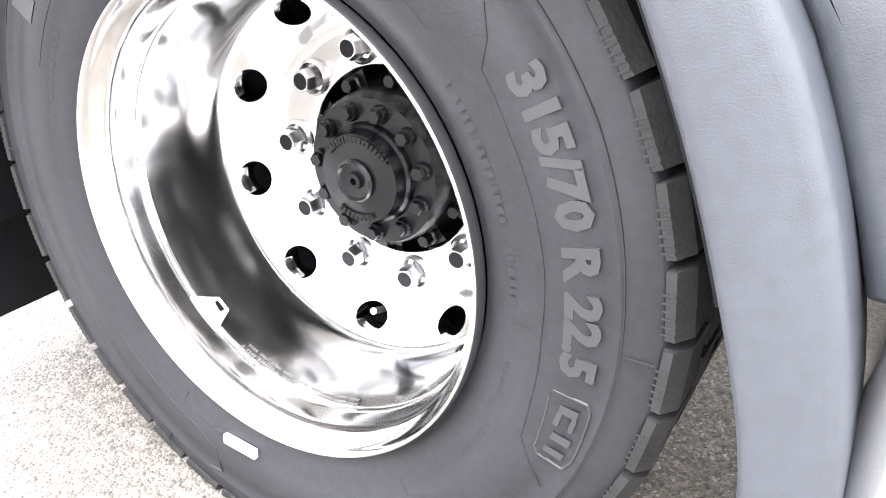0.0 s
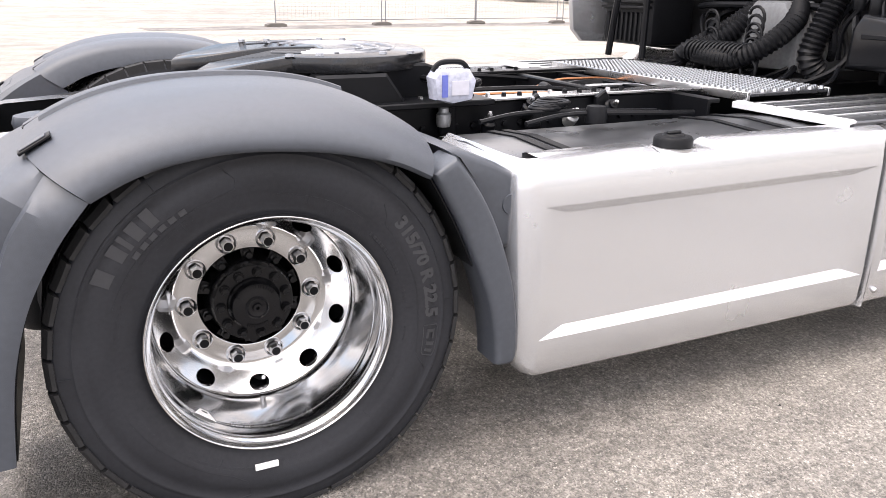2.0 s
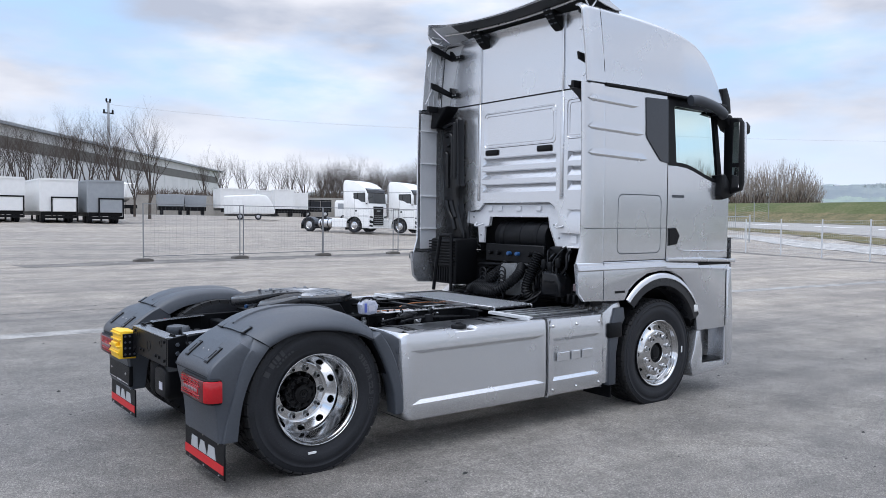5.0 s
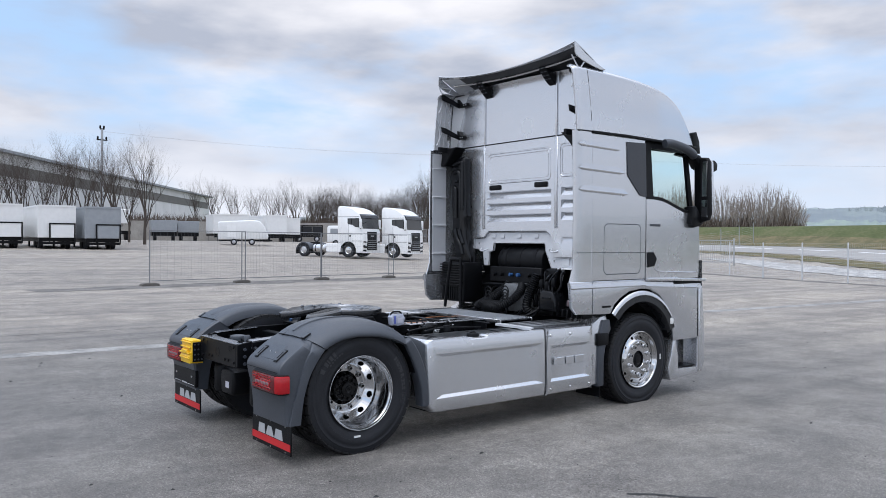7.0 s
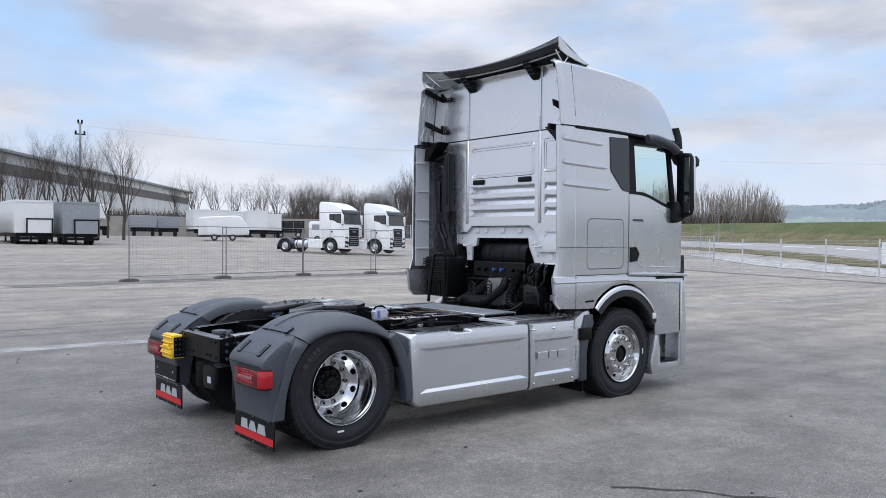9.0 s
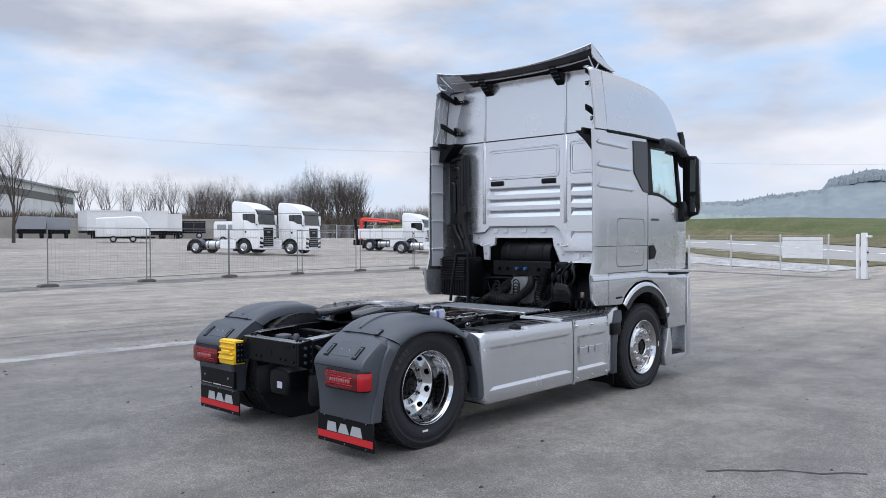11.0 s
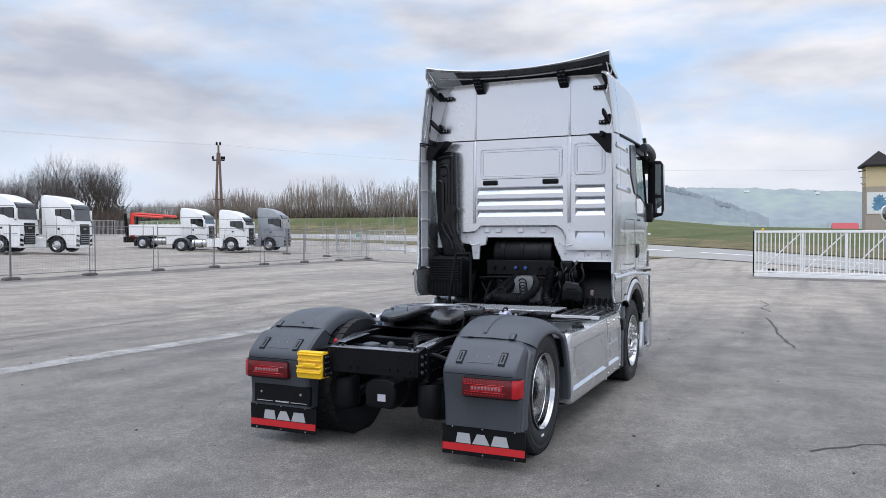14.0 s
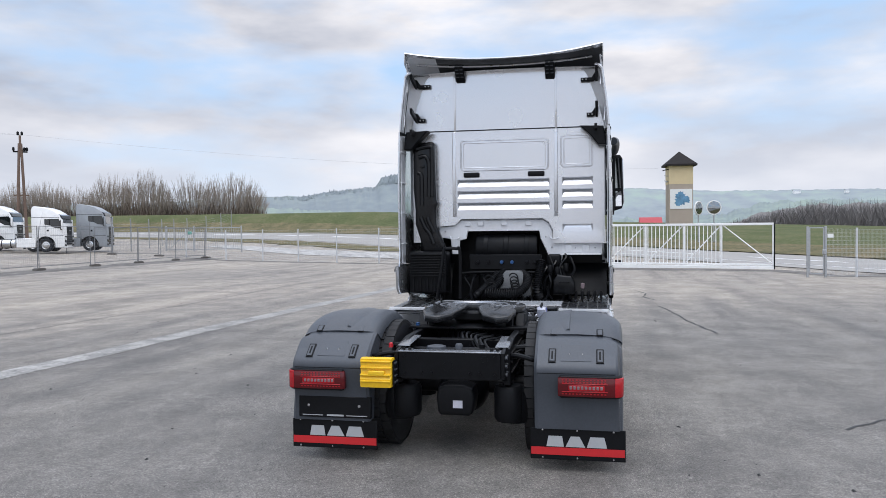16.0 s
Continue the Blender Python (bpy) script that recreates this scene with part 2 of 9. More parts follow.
def ground_material():
    """Worn pale asphalt on the yard; grass beyond the road, told apart by a mask of the plan."""
    m, p = principled("yard_asphalt", (0.16, 0.155, 0.15), 0.62, spec=0.5)
    n, l = m.node_tree.nodes, m.node_tree.links
    co = n.new("ShaderNodeTexCoord")

    def noise_tex(scale, detail, stretch=None):
        tex = n.new("ShaderNodeTexNoise")
        tex.inputs["Scale"].default_value, tex.inputs["Detail"].default_value = scale, detail
        if stretch:
            mp = n.new("ShaderNodeMapping")
            mp.inputs["Scale"].default_value, mp.inputs["Rotation"].default_value = stretch, (0, 0, radians(-8))
            l.new(co.outputs["Object"], mp.inputs["Vector"])
            l.new(mp.outputs["Vector"], tex.inputs["Vector"])
        else:
            l.new(co.outputs["Object"], tex.inputs["Vector"])
        return tex

    def ramp(src, stops):
        r = n.new("ShaderNodeValToRGB")
        while len(r.color_ramp.elements) < len(stops):
            r.color_ramp.elements.new(0.5)
        for e, (pos, c) in zip(r.color_ramp.elements, stops):
            e.position, e.color = pos, (*c, 1)
        l.new(src, r.inputs["Fac"])
        return r

    def mix(kind, fac, a, b):
        x = n.new("ShaderNodeMix")
        x.data_type, x.blend_type = "RGBA", kind
        if isinstance(fac, float):
            x.inputs["Factor"].default_value = fac
        else:
            l.new(fac, x.inputs["Factor"])
        l.new(a, x.inputs["A"])
        l.new(b, x.inputs["B"])
        return x.outputs["Result"]

    stones = n.new("ShaderNodeTexVoronoi")
    stones.inputs["Scale"].default_value = 190.0
    l.new(co.outputs["Object"], stones.inputs["Vector"])
    grit = ramp(stones.outputs["Color"], ((0.0, (0.07, 0.065, 0.06)), (0.45, (0.158, 0.147, 0.134)), (0.8, (0.24, 0.222, 0.203)), (1.0, (0.44, 0.41, 0.375))))
    patches = noise_tex(0.16, 5.0, (0.5, 1.6, 1.0))
    tone = ramp(patches.outputs["Fac"], ((0.3, (0.80, 0.81, 0.83)), (0.52, (1.0, 1.0, 1.0)), (0.7, (1.2, 1.19, 1.16))))
    wear = noise_tex(1.3, 6.0)
    wear_tone = ramp(wear.outputs["Fac"], ((0.3, (0.72, 0.72, 0.72)), (0.68, (1.18, 1.18, 1.17))))
    mottle = noise_tex(62.0, 5.0)
    mottle_tone = ramp(mottle.outputs["Fac"], ((0.3, (0.62, 0.62, 0.62)), (0.7, (1.38, 1.38, 1.38))))
    streak = noise_tex(0.9, 4.0, (0.12, 1.5, 1.0))
    streak_tone = ramp(streak.outputs["Fac"], ((0.34, (0.74, 0.74, 0.75)), (0.48, (1.0, 1.0, 1.0)), (0.66, (1.1, 1.1, 1.09))))
    c = mix("MULTIPLY", 1.0, grit.outputs["Color"], tone.outputs["Color"])
    c = mix("MULTIPLY", 1.0, c, wear_tone.outputs["Color"])
    c = mix("MULTIPLY", 1.0, c, mottle_tone.outputs["Color"])
    blot = noise_tex(9.0, 5.0)
    blot_tone = ramp(blot.outputs["Fac"], ((0.3, (0.84, 0.84, 0.84)), (0.7, (1.16, 1.16, 1.16))))
    c = mix("MULTIPLY", 1.0, c, blot_tone.outputs["Color"])
    c = mix("MULTIPLY", 0.9, c, streak_tone.outputs["Color"])
    # asphalt colour paler and warmer with distance from the lorry
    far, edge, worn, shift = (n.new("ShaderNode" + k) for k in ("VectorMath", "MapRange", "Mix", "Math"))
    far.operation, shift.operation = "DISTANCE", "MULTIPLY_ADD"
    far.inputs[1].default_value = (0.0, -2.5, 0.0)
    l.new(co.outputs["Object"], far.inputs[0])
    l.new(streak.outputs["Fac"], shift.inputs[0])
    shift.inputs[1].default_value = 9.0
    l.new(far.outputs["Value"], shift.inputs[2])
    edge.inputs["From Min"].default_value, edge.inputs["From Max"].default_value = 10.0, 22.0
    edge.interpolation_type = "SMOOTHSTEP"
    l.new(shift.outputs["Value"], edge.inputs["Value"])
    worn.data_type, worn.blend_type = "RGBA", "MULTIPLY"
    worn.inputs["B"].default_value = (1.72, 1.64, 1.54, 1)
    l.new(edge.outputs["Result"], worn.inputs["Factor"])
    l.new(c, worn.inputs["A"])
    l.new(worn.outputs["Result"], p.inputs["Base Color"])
    p.inputs["Diffuse Roughness"].default_value = 1.0
    relief, fine = n.new("ShaderNodeBump"), noise_tex(110.0, 4.0)
    heights = n.new("ShaderNodeMath")
    heights.operation = "SUBTRACT"
    l.new(fine.outputs["Fac"], heights.inputs[0])
    l.new(stones.outputs["Distance"], heights.inputs[1])
    l.new(heights.outputs["Value"], relief.inputs["Height"])
    relief.inputs["Strength"].default_value, relief.inputs["Distance"].default_value = 0.6, 0.006
    l.new(relief.outputs["Normal"], p.inputs["Normal"])
    return m


def patchy(name, stops, scale, fine, bump=0.5):
    """A ground cover whose colour wanders between the stops."""
    m, p = principled(name, stops[0], 0.95, spec=0.2)
    n, l = m.node_tree.nodes, m.node_tree.links
    co, a, b, add, r, relief = (n.new("ShaderNode" + k) for k in ("TexCoord", "TexNoise", "TexNoise", "Math", "ValToRGB", "Bump"))
    for tex, s in ((a, scale), (b, fine)):
        tex.inputs["Scale"].default_value, tex.inputs["Detail"].default_value = s, 5.0
        l.new(co.outputs["Object"], tex.inputs["Vector"])
    add.operation = "MULTIPLY_ADD"
    add.inputs[1].default_value, add.inputs[2].default_value = 0.5, 0.0
    l.new(a.outputs["Fac"], add.inputs[0])
    half = n.new("ShaderNodeMath")
    half.operation = "MULTIPLY_ADD"
    half.inputs[1].default_value = 0.5
    l.new(b.outputs["Fac"], half.inputs[0])
    l.new(add.outputs["Value"], half.inputs[2])
    while len(r.color_ramp.elements) < len(stops):
        r.color_ramp.elements.new(0.5)
    for i, (e, c) in enumerate(zip(r.color_ramp.elements, stops)):
        e.position, e.color = 0.36 + 0.28 * i / (len(stops) - 1), (*c, 1)
    l.new(half.outputs["Value"], r.inputs["Fac"])
    l.new(r.outputs["Color"], p.inputs["Base Color"])
    l.new(b.outputs["Fac"], relief.inputs["Height"])
    relief.inputs["Strength"].default_value, relief.inputs["Distance"].default_value = bump, 0.2
    l.new(relief.outputs["Normal"], p.inputs["Normal"])
    return m


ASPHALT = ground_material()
ROAD = surface("road_asphalt", (0.30, 0.287, 0.27), 0.85, vary=0.12, scale=0.4, fine=8)
GRASS = patchy("meadow_grass", ((0.062, 0.077, 0.028), (0.088, 0.103, 0.041), (0.135, 0.127, 0.065)), 0.25, 3.0)
DIRT = patchy("damp_dirt", ((0.10, 0.095, 0.09), (0.16, 0.15, 0.14), (0.25, 0.235, 0.22)), 1.2, 9.0, 0.2)
ROUGH_GRASS = patchy("rough_bank_grass", ((0.07, 0.075, 0.035), (0.13, 0.115, 0.06), (0.2, 0.16, 0.09)), 0.5, 4.0)
# far hills and woods: the haze of distance is mixed into these base colours
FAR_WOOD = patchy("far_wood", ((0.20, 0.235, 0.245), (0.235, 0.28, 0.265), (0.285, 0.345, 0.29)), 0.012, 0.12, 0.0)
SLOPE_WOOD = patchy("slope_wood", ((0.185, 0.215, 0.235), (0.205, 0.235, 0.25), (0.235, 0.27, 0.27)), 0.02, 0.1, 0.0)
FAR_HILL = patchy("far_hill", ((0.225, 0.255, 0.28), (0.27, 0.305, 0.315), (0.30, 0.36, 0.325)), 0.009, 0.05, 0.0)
# winter brown lightened, with some haze put into the colour
MID_WOOD = patchy("mid_wood", ((0.145, 0.138, 0.136), (0.175, 0.165, 0.16), (0.21, 0.195, 0.185)), 0.1, 1.0, 0.4)
LINE_PAINT = surface("worn_line", (0.27, 0.262, 0.248), 0.85, vary=0.55, scale=2, fine=25, bump=0.3, bump_scale=90)
CRACK = surface("tar_crack", (0.02, 0.02, 0.02), 0.6, vary=0.2)


# ---- mesh helpers ----
def finish(bm, sharp=38.0):
    bmesh.ops.recalc_face_normals(bm, faces=bm.faces[:])
    for f in bm.faces:
        f.smooth = True
    limit = radians(sharp)
    for e in bm.edges:
        if len(e.link_faces) == 2 and e.calc_face_angle(0) > limit:
            e.smooth = False


def part(name, bm, material, parent=None, label="", sharp=38.0, at=None):
    """Links a bmesh as one mesh object under a thing or under a part."""
    finish(bm, sharp)
    me = bpy.data.meshes.new(name)
    bm.to_mesh(me)
    bm.free()
    me.materials.append(material)
    ob = new(name, me)
    if parent is not None:
        ob.parent = parent
    if at is not None:
        ob.matrix_basis = at
    if label:
        ob["label"] = label
    return ob


def thing(name, label, category, at=None, group="", kind=""):
    ob = new(name)
    ob.empty_display_size = 0.2
    if at is not None:
        ob.matrix_basis = at
    return tagged(ob, label, category, group, kind)


def box(bm, x0, x1, y0, y1, z0, z1, bevel=0.0, segments=1):
    vs = [bm.verts.new((x, y, z)) for x in (x0, x1) for y in (y0, y1) for z in (z0, z1)]
    fs = [bm.faces.new([vs[i] for i in q]) for q in ((0, 1, 3, 2), (4, 6, 7, 5), (0, 4, 5, 1), (2, 3, 7, 6), (0, 2, 6, 4), (1, 5, 7, 3))]
    if bevel:
        edges = list({e for f in fs for e in f.edges})
        bmesh.ops.bevel(bm, geom=edges, offset=bevel, segments=segments, affect="EDGES", profile=0.5)
    return bm


def prism(bm, pts, axis, a, b, bevel=0.0, segments=2):
    """A polygon of the plane across the axis, drawn out from a to b. Axis x: points (y, z); y: (x, z); z: (x, y)."""
    def at(p, h):
        return {"x": (h, p[0], p[1]), "y": (p[0], h, p[1]), "z": (p[0], p[1], h)}[axis]
    lo, hi = [bm.verts.new(at(p, a)) for p in pts], [bm.verts.new(at(p, b)) for p in pts]
    fs = [bm.faces.new(lo), bm.faces.new(hi[::-1])]
    for i in range(len(pts)):
        j = (i + 1) % len(pts)
        fs.append(bm.faces.new((lo[i], hi[i], hi[j], lo[j])))
    bmesh.ops.recalc_face_normals(bm, faces=fs)
    if bevel:
        edges = list({e for f in fs[:2] for e in f.edges})
        bmesh.ops.bevel(bm, geom=edges, offset=bevel, segments=segments, affect="EDGES", profile=0.5)
    return bm


def lathe(bm, prof, seg=48, cx=0.0, cz=0.0, axis="y", closed=False):
    """Turns points (radius, height) round the axis through (cx, cz)."""
    rings = []
    for r, h in prof:
        ring = []
        for i in range(seg):
            t = 2 * math.pi * i / seg
            u, v = cx + r * math.cos(t), cz + r * math.sin(t)
            ring.append(bm.verts.new({"y": (u, h, v), "z": (u, v, h), "x": (h, u, v)}[axis]))
        rings.append(ring)
    pairs = list(zip(rings, rings[1:])) + ([(rings[-1], rings[0])] if closed else [])
    for p, q in pairs:
        for i in range(seg):
            j = (i + 1) % seg
            bm.faces.new((p[i], p[j], q[j], q[i]))
    if not closed:
        for ring, (r, h) in ((rings[0], prof[0]), (rings[-1], prof[-1])):
            if r < 0.02:
                bm.faces.new(ring)
    return bm


def loft(bm, rows, close=False):
    vs = [[bm.verts.new(p) for p in row] for row in rows]
    for p, q in zip(vs, vs[1:]):
        k = len(p)
        for i in range(k if close else k - 1):
            j = (i + 1) % k
            bm.faces.new((p[i], p[j], q[j], q[i]))
    return bm


def thicken(bm, d):
    bmesh.ops.recalc_face_normals(bm, faces=bm.faces[:])
    bmesh.ops.solidify(bm, geom=bm.faces[:], thickness=d)
    return bm


def tube(bm, pts, r, seg=8, radii=None):
    """A round bar along points."""
    pts = [Vector(p) for p in pts]
    rings, side = [], None
    for i, p in enumerate(pts):
        d = (pts[min(i + 1, len(pts) - 1)] - pts[max(i - 1, 0)]).normalized()
        if side is None:
            side = d.cross(Vector((0, 0, 1)) if abs(d.z) < 0.9 else Vector((1, 0, 0))).normalized()
        else:
            side = (side - d * side.dot(d)).normalized()
        up = d.cross(side)
        rr = radii[i] if radii else r
        rings.append([bm.verts.new(p + rr * (math.cos(2 * math.pi * k / seg) * side + math.sin(2 * math.pi * k / seg) * up)) for k in range(seg)])
    for p, q in zip(rings, rings[1:]):
        for i in range(seg):
            j = (i + 1) % seg
            bm.faces.new((p[i], p[j], q[j], q[i]))
    bm.faces.new(rings[0][::-1])
    bm.faces.new(rings[-1])
    return bm


def smooth_path(pts, n=8):
    """Points of a curve that runs through the given ones."""
    pts = [Vector(p) for p in pts]
    out = []
    for i in range(len(pts) - 1):
        p0, p1, p2, p3 = pts[max(i - 1, 0)], pts[i], pts[i + 1], pts[min(i + 2, len(pts) - 1)]
        for k in range(n):
            t = k / n
            out.append(0.5 * (2 * p1 + (p2 - p0) * t + (2 * p0 - 5 * p1 + 4 * p2 - p3) * t * t + (3 * p1 - p0 - 3 * p2 + p3) * t ** 3))
    return out + [pts[-1]]


def hose(bm, pts, r, pitch=0.022, seg=10):
    """A ribbed hose."""
    path = smooth_path(pts, 16)
    length = sum((b - a).length for a, b in zip(path, path[1:]))
    count = max(8, int(length / pitch) * 2)
    even, run, want, i = [], 0.0, 0.0, 0
    for a, b in zip(path, path[1:]):
        step = (b - a).length
        while want <= run + step and step > 0:
            even.append(a.lerp(b, (want - run) / step))
            want += length / count
        run += step
    return tube(bm, even, r, seg, [r if k % 2 else r * 0.82 for k in range(len(even))])


def sheet_with_holes(bm, us, vs, holes, place, d):
    """A flat sheet cut by rectangular holes (u0, u1, v0, v1); each hole gets a recessed floor: deep d at its top edge, flush below."""
    u_cuts = sorted({*us, *(u for h in holes for u in h[:2])})
    v_cuts = sorted({*vs, *(v for h in holes for v in h[2:4])})
    cache = {}

    def vert(u, v, w=0.0):
        key = (round(u, 4), round(v, 4), round(w, 4))
        if key not in cache:
            cache[key] = bm.verts.new(place(u, v, w))
        return cache[key]
    for u0, u1 in zip(u_cuts, u_cuts[1:]):
        for v0, v1 in zip(v_cuts, v_cuts[1:]):
            mu, mv = (u0 + u1) / 2, (v0 + v1) / 2
            if not any(h[0] < mu < h[1] and h[2] < mv < h[3] for h in holes):
                bm.faces.new((vert(u0, v0), vert(u1, v0), vert(u1, v1), vert(u0, v1)))
    for u0, u1, v0, v1, *deep in holes:
        top, low, *end = deep or (d, 0.0)
        ins = end[0] if end else min(0.03, (u1 - u0) * 0.1)
        a, b = vert(u0, v0), vert(u1, v0)
        fall = 0.030 if low else 0.012
        e, f = vert(u0 + ins, v1 - fall, top), vert(u1 - ins, v1 - fall, top)
        if low:
            g, h = vert(u0 + ins, v0 + (v1 - v0) * 0.075, low), vert(u1 - ins, v0 + (v1 - v0) * 0.075, low)
            bm.faces.new((a, b, h, g))
            bm.faces.new((g, h, f, e))
            bm.faces.new((a, g, e, vert(u0, v1)))
            bm.faces.new((b, vert(u1, v1), f, h))
        else:
            bm.faces.new((a, b, f, e))
            bm.faces.new((a, e, vert(u0, v1)))
            bm.faces.new((b, vert(u1, v1), f))
        bm.faces.new((e, f, vert(u1, v1), vert(u0, v1)))
    return bm


def ring_bead(bm, place, u0, u1, v0, v1, r, w=0.008):
    """A raised bead along a rounded rectangle."""
    pts = []
    for cu, cv, a0 in ((u1 - r, v1 - r, 0), (u0 + r, v1 - r, 90), (u0 + r, v0 + r, 180), (u1 - r, v0 + r, 270)):
        for k in range(5):
            t = radians(a0 + 22.5 * k)
            pts.append((cu + r * math.cos(t), cv + r * math.sin(t)))
    rows = []
    n = len(pts)
    for i, (u, v) in enumerate(pts):
        pu, pv = pts[i - 1]
        nu, nv = pts[(i + 1) % n]
        du, dv = nv - pv, pu - nu
        k = math.hypot(du, dv) or 1
        du, dv = du / k * w, dv / k * w
        rows.append([place(u - du, v - dv, -0.002), place(u - du * 0.3, v - dv * 0.3, 0.007), place(u + du * 0.3, v + dv * 0.3, 0.007), place(u + du, v + dv, -0.002)])
    return loft(bm, rows + [rows[0]])


def lettering(text, size, depth, place, bold=0.0, stretch=1.0):
    """Raised writing: place maps (along, up, out) to a point."""
    cu = bpy.data.curves.new("lettering", "FONT")
    cu.body, cu.size, cu.extrude, cu.resolution_u = text, size, depth, 2
    cu.align_x, cu.offset = "CENTER", bold
    ob = new("lettering", cu)
    me = bpy.data.meshes.new_from_object(ob)
    bpy.data.objects.remove(ob)
    bm = bmesh.new()
    bm.from_mesh(me)
    for v in bm.verts:
        v.co = place(v.co[0] * stretch, v.co[1], v.co[2])
    return bm


# ---- ground ----
def road_bend(a):
    """How far the road has swung to its left, a metres along."""
    return 0.013 * max(0.0, min(a, 100.0) - 55) ** 2 + 1.17 * max(0.0, a - 100)


def across_road(x, y):
    return (x - 27) * 0.669 - (y + 13) * 0.743 - 4.0 + road_bend(along_road(x, y))


def along_road(x, y):
    return (x - 27) * 0.743 + (y + 13) * 0.669


def ease(k):
    k = max(0.0, min(1.0, k))
    return k * k * (3 - 2 * k)


def ground_height(x, y):
    s, a = across_road(x, y), along_road(x, y)
    yard = -0.008 * max(-10.0, min(x, 45.0)) + 0.03 * max(0.0, min(y - 23.0, 60.0))
    road = max(-0.3, min(1.5, -0.27 + 0.0205 * a if a < 30 else 0.345 + 0.0165 * (a - 30)))
    bend = ease((a - 15) / 25)
    road += bend * (0.05 - 0.5 * ease((3.6 - s) / 8.6))
    crest = max(0.3, min(4.0, 0.35 + 0.045 * a * (0.55 + 0.45 * ease(y / 35))))
    h = yard + (road - yard) * ease((s + 11.5 + 3.5 * bend) / (7.0 + 2.0 * bend))
    h += (crest - road) * ease((s - 4.5) / 18.0)
    if s > 60:
        h -= min(30.0, (s - 60) * 0.08)
    return h


def grid_lines(near, far):
    out, v, step = [0.0], 0.0, 1.5
    while v < far:
        step = 1.5 if v < near else step * 1.12
        v += step
        out.append(v)
    return out


def build_ground():
    half = grid_lines(112, 2500)
    xs = ys = [-v for v in half[:0:-1]] + half
    bm, bg = bmesh.new(), bmesh.new()
    for target, test in ((bm, lambda s: s <= 4.5), (bg, lambda s: s > 4.5)):
        cache = {}

        def vert(x, y):
            if (x, y) not in cache:
                cache[x, y] = target.verts.new((x, y, ground_height(x, y)))
            return cache[x, y]
        for x0, x1 in zip(xs, xs[1:]):
            for y0, y1 in zip(ys, ys[1:]):
                if test(across_road((x0 + x1) / 2, (y0 + y1) / 2)):
                    target.faces.new((vert(x0, y0), vert(x1, y0), vert(x1, y1), vert(x0, y1)))
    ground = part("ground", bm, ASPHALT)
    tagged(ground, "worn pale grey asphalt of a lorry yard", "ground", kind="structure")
    tagged(part("meadow", bg, GRASS), "green meadow rising behind the road", "meadow", kind="structure")


build_ground()


def ribbon(name, pts, width, material, lift, label, category, wobble=0.0, kind="structure"):
    """A flat band on the ground along points."""
    bm, rows = bmesh.new(), []
    rnd = random.Random(len(pts) * 7 + int(width * 1000))
    path = []
    for (x0, y0), (x1, y1) in zip(pts, pts[1:]):
        n = max(1, int(math.hypot(x1 - x0, y1 - y0) / 1.2)) if width > 0.05 else max(1, int(math.hypot(x1 - x0, y1 - y0) / 0.12))
        path += [(x0 + (x1 - x0) * k / n, y0 + (y1 - y0) * k / n) for k in range(n)]
    path.append(pts[-1])
    for i, (x, y) in enumerate(path):
        (ax, ay), (bx, by) = path[max(i - 1, 0)], path[min(i + 1, len(path) - 1)]
        dx, dy = bx - ax, by - ay
        k = math.hypot(dx, dy)
        w = width / 2 * (1 + rnd.uniform(-wobble, wobble))
        ox, oy = rnd.uniform(-wobble, wobble) * width, rnd.uniform(-wobble, wobble) * width
        cut = 5 if width > 3 else 1
        rows.append([(x + ox - dy / k * w * (1 - 2 * j / cut), y + oy + dx / k * w * (1 - 2 * j / cut), ground_height(x + ox - dy / k * w * (1 - 2 * j / cut), y + oy + dx / k * w * (1 - 2 * j / cut)) + lift) for j in range(cut + 1)])
    ob = part(name, loft(bm, rows), material)
    return tagged(ob, label, category, kind=kind)


ribbon("line_marking", [(-40, 6.68), (0, 6.22), (5, 5.93), (10, 5.66), (16, 5.16), (27, 4.45)], 0.42, LINE_PAINT, 0.004, "long worn pale line across the asphalt yard", "marking", 0.08)


# ---- the lorry ----
HUB_BLACK = surface("hub_paint", (0.005, 0.0053, 0.0065), 0.26, spec=0.3, vary=0.2, bump=0.06, bump_scale=60)
truck = thing("tractor_truck", "silver two-axle tractor unit with grey mudguards and polished wheels", "truck")
AXLE = 3.54          # front axle
HUB_Z, FRONT_Z = 0.487, 0.436


def tyre_profile(w, rim, r):
    """Half circle of a tyre from bead to bead: (radius, across)."""
    h = w / 2
    return [(rim + 0.008, -h * 0.78), (rim + 0.013, -h * 0.85), (rim + 0.02, -h * 0.87), (rim + 0.026, -h * 0.90), (rim + 0.055, -h * 0.965), (rim + 0.075, -h * 0.985), (rim + 0.078, -h * 0.995), (rim + 0.105, -h),
            (rim + 0.125, -h * 0.994), (rim + 0.128, -h * 0.983), (rim + 0.150, -h * 0.974), (rim + 0.153, -h * 0.986), (rim + 0.157, -h * 0.986), (rim + 0.160, -h * 0.970), (r - 0.045, -h * 0.955), (r - 0.022, -h * 0.93), (r - 0.016, -h * 0.90), (r - 0.012, -h * 0.8),
            (r - 0.008, -h * 0.4), (r - 0.006, 0), (r - 0.008, h * 0.4), (r - 0.012, h * 0.8), (r - 0.03, h * 0.94), (rim + 0.1, h), (rim + 0.02, h * 0.88), (rim - 0.012, h * 0.8)]


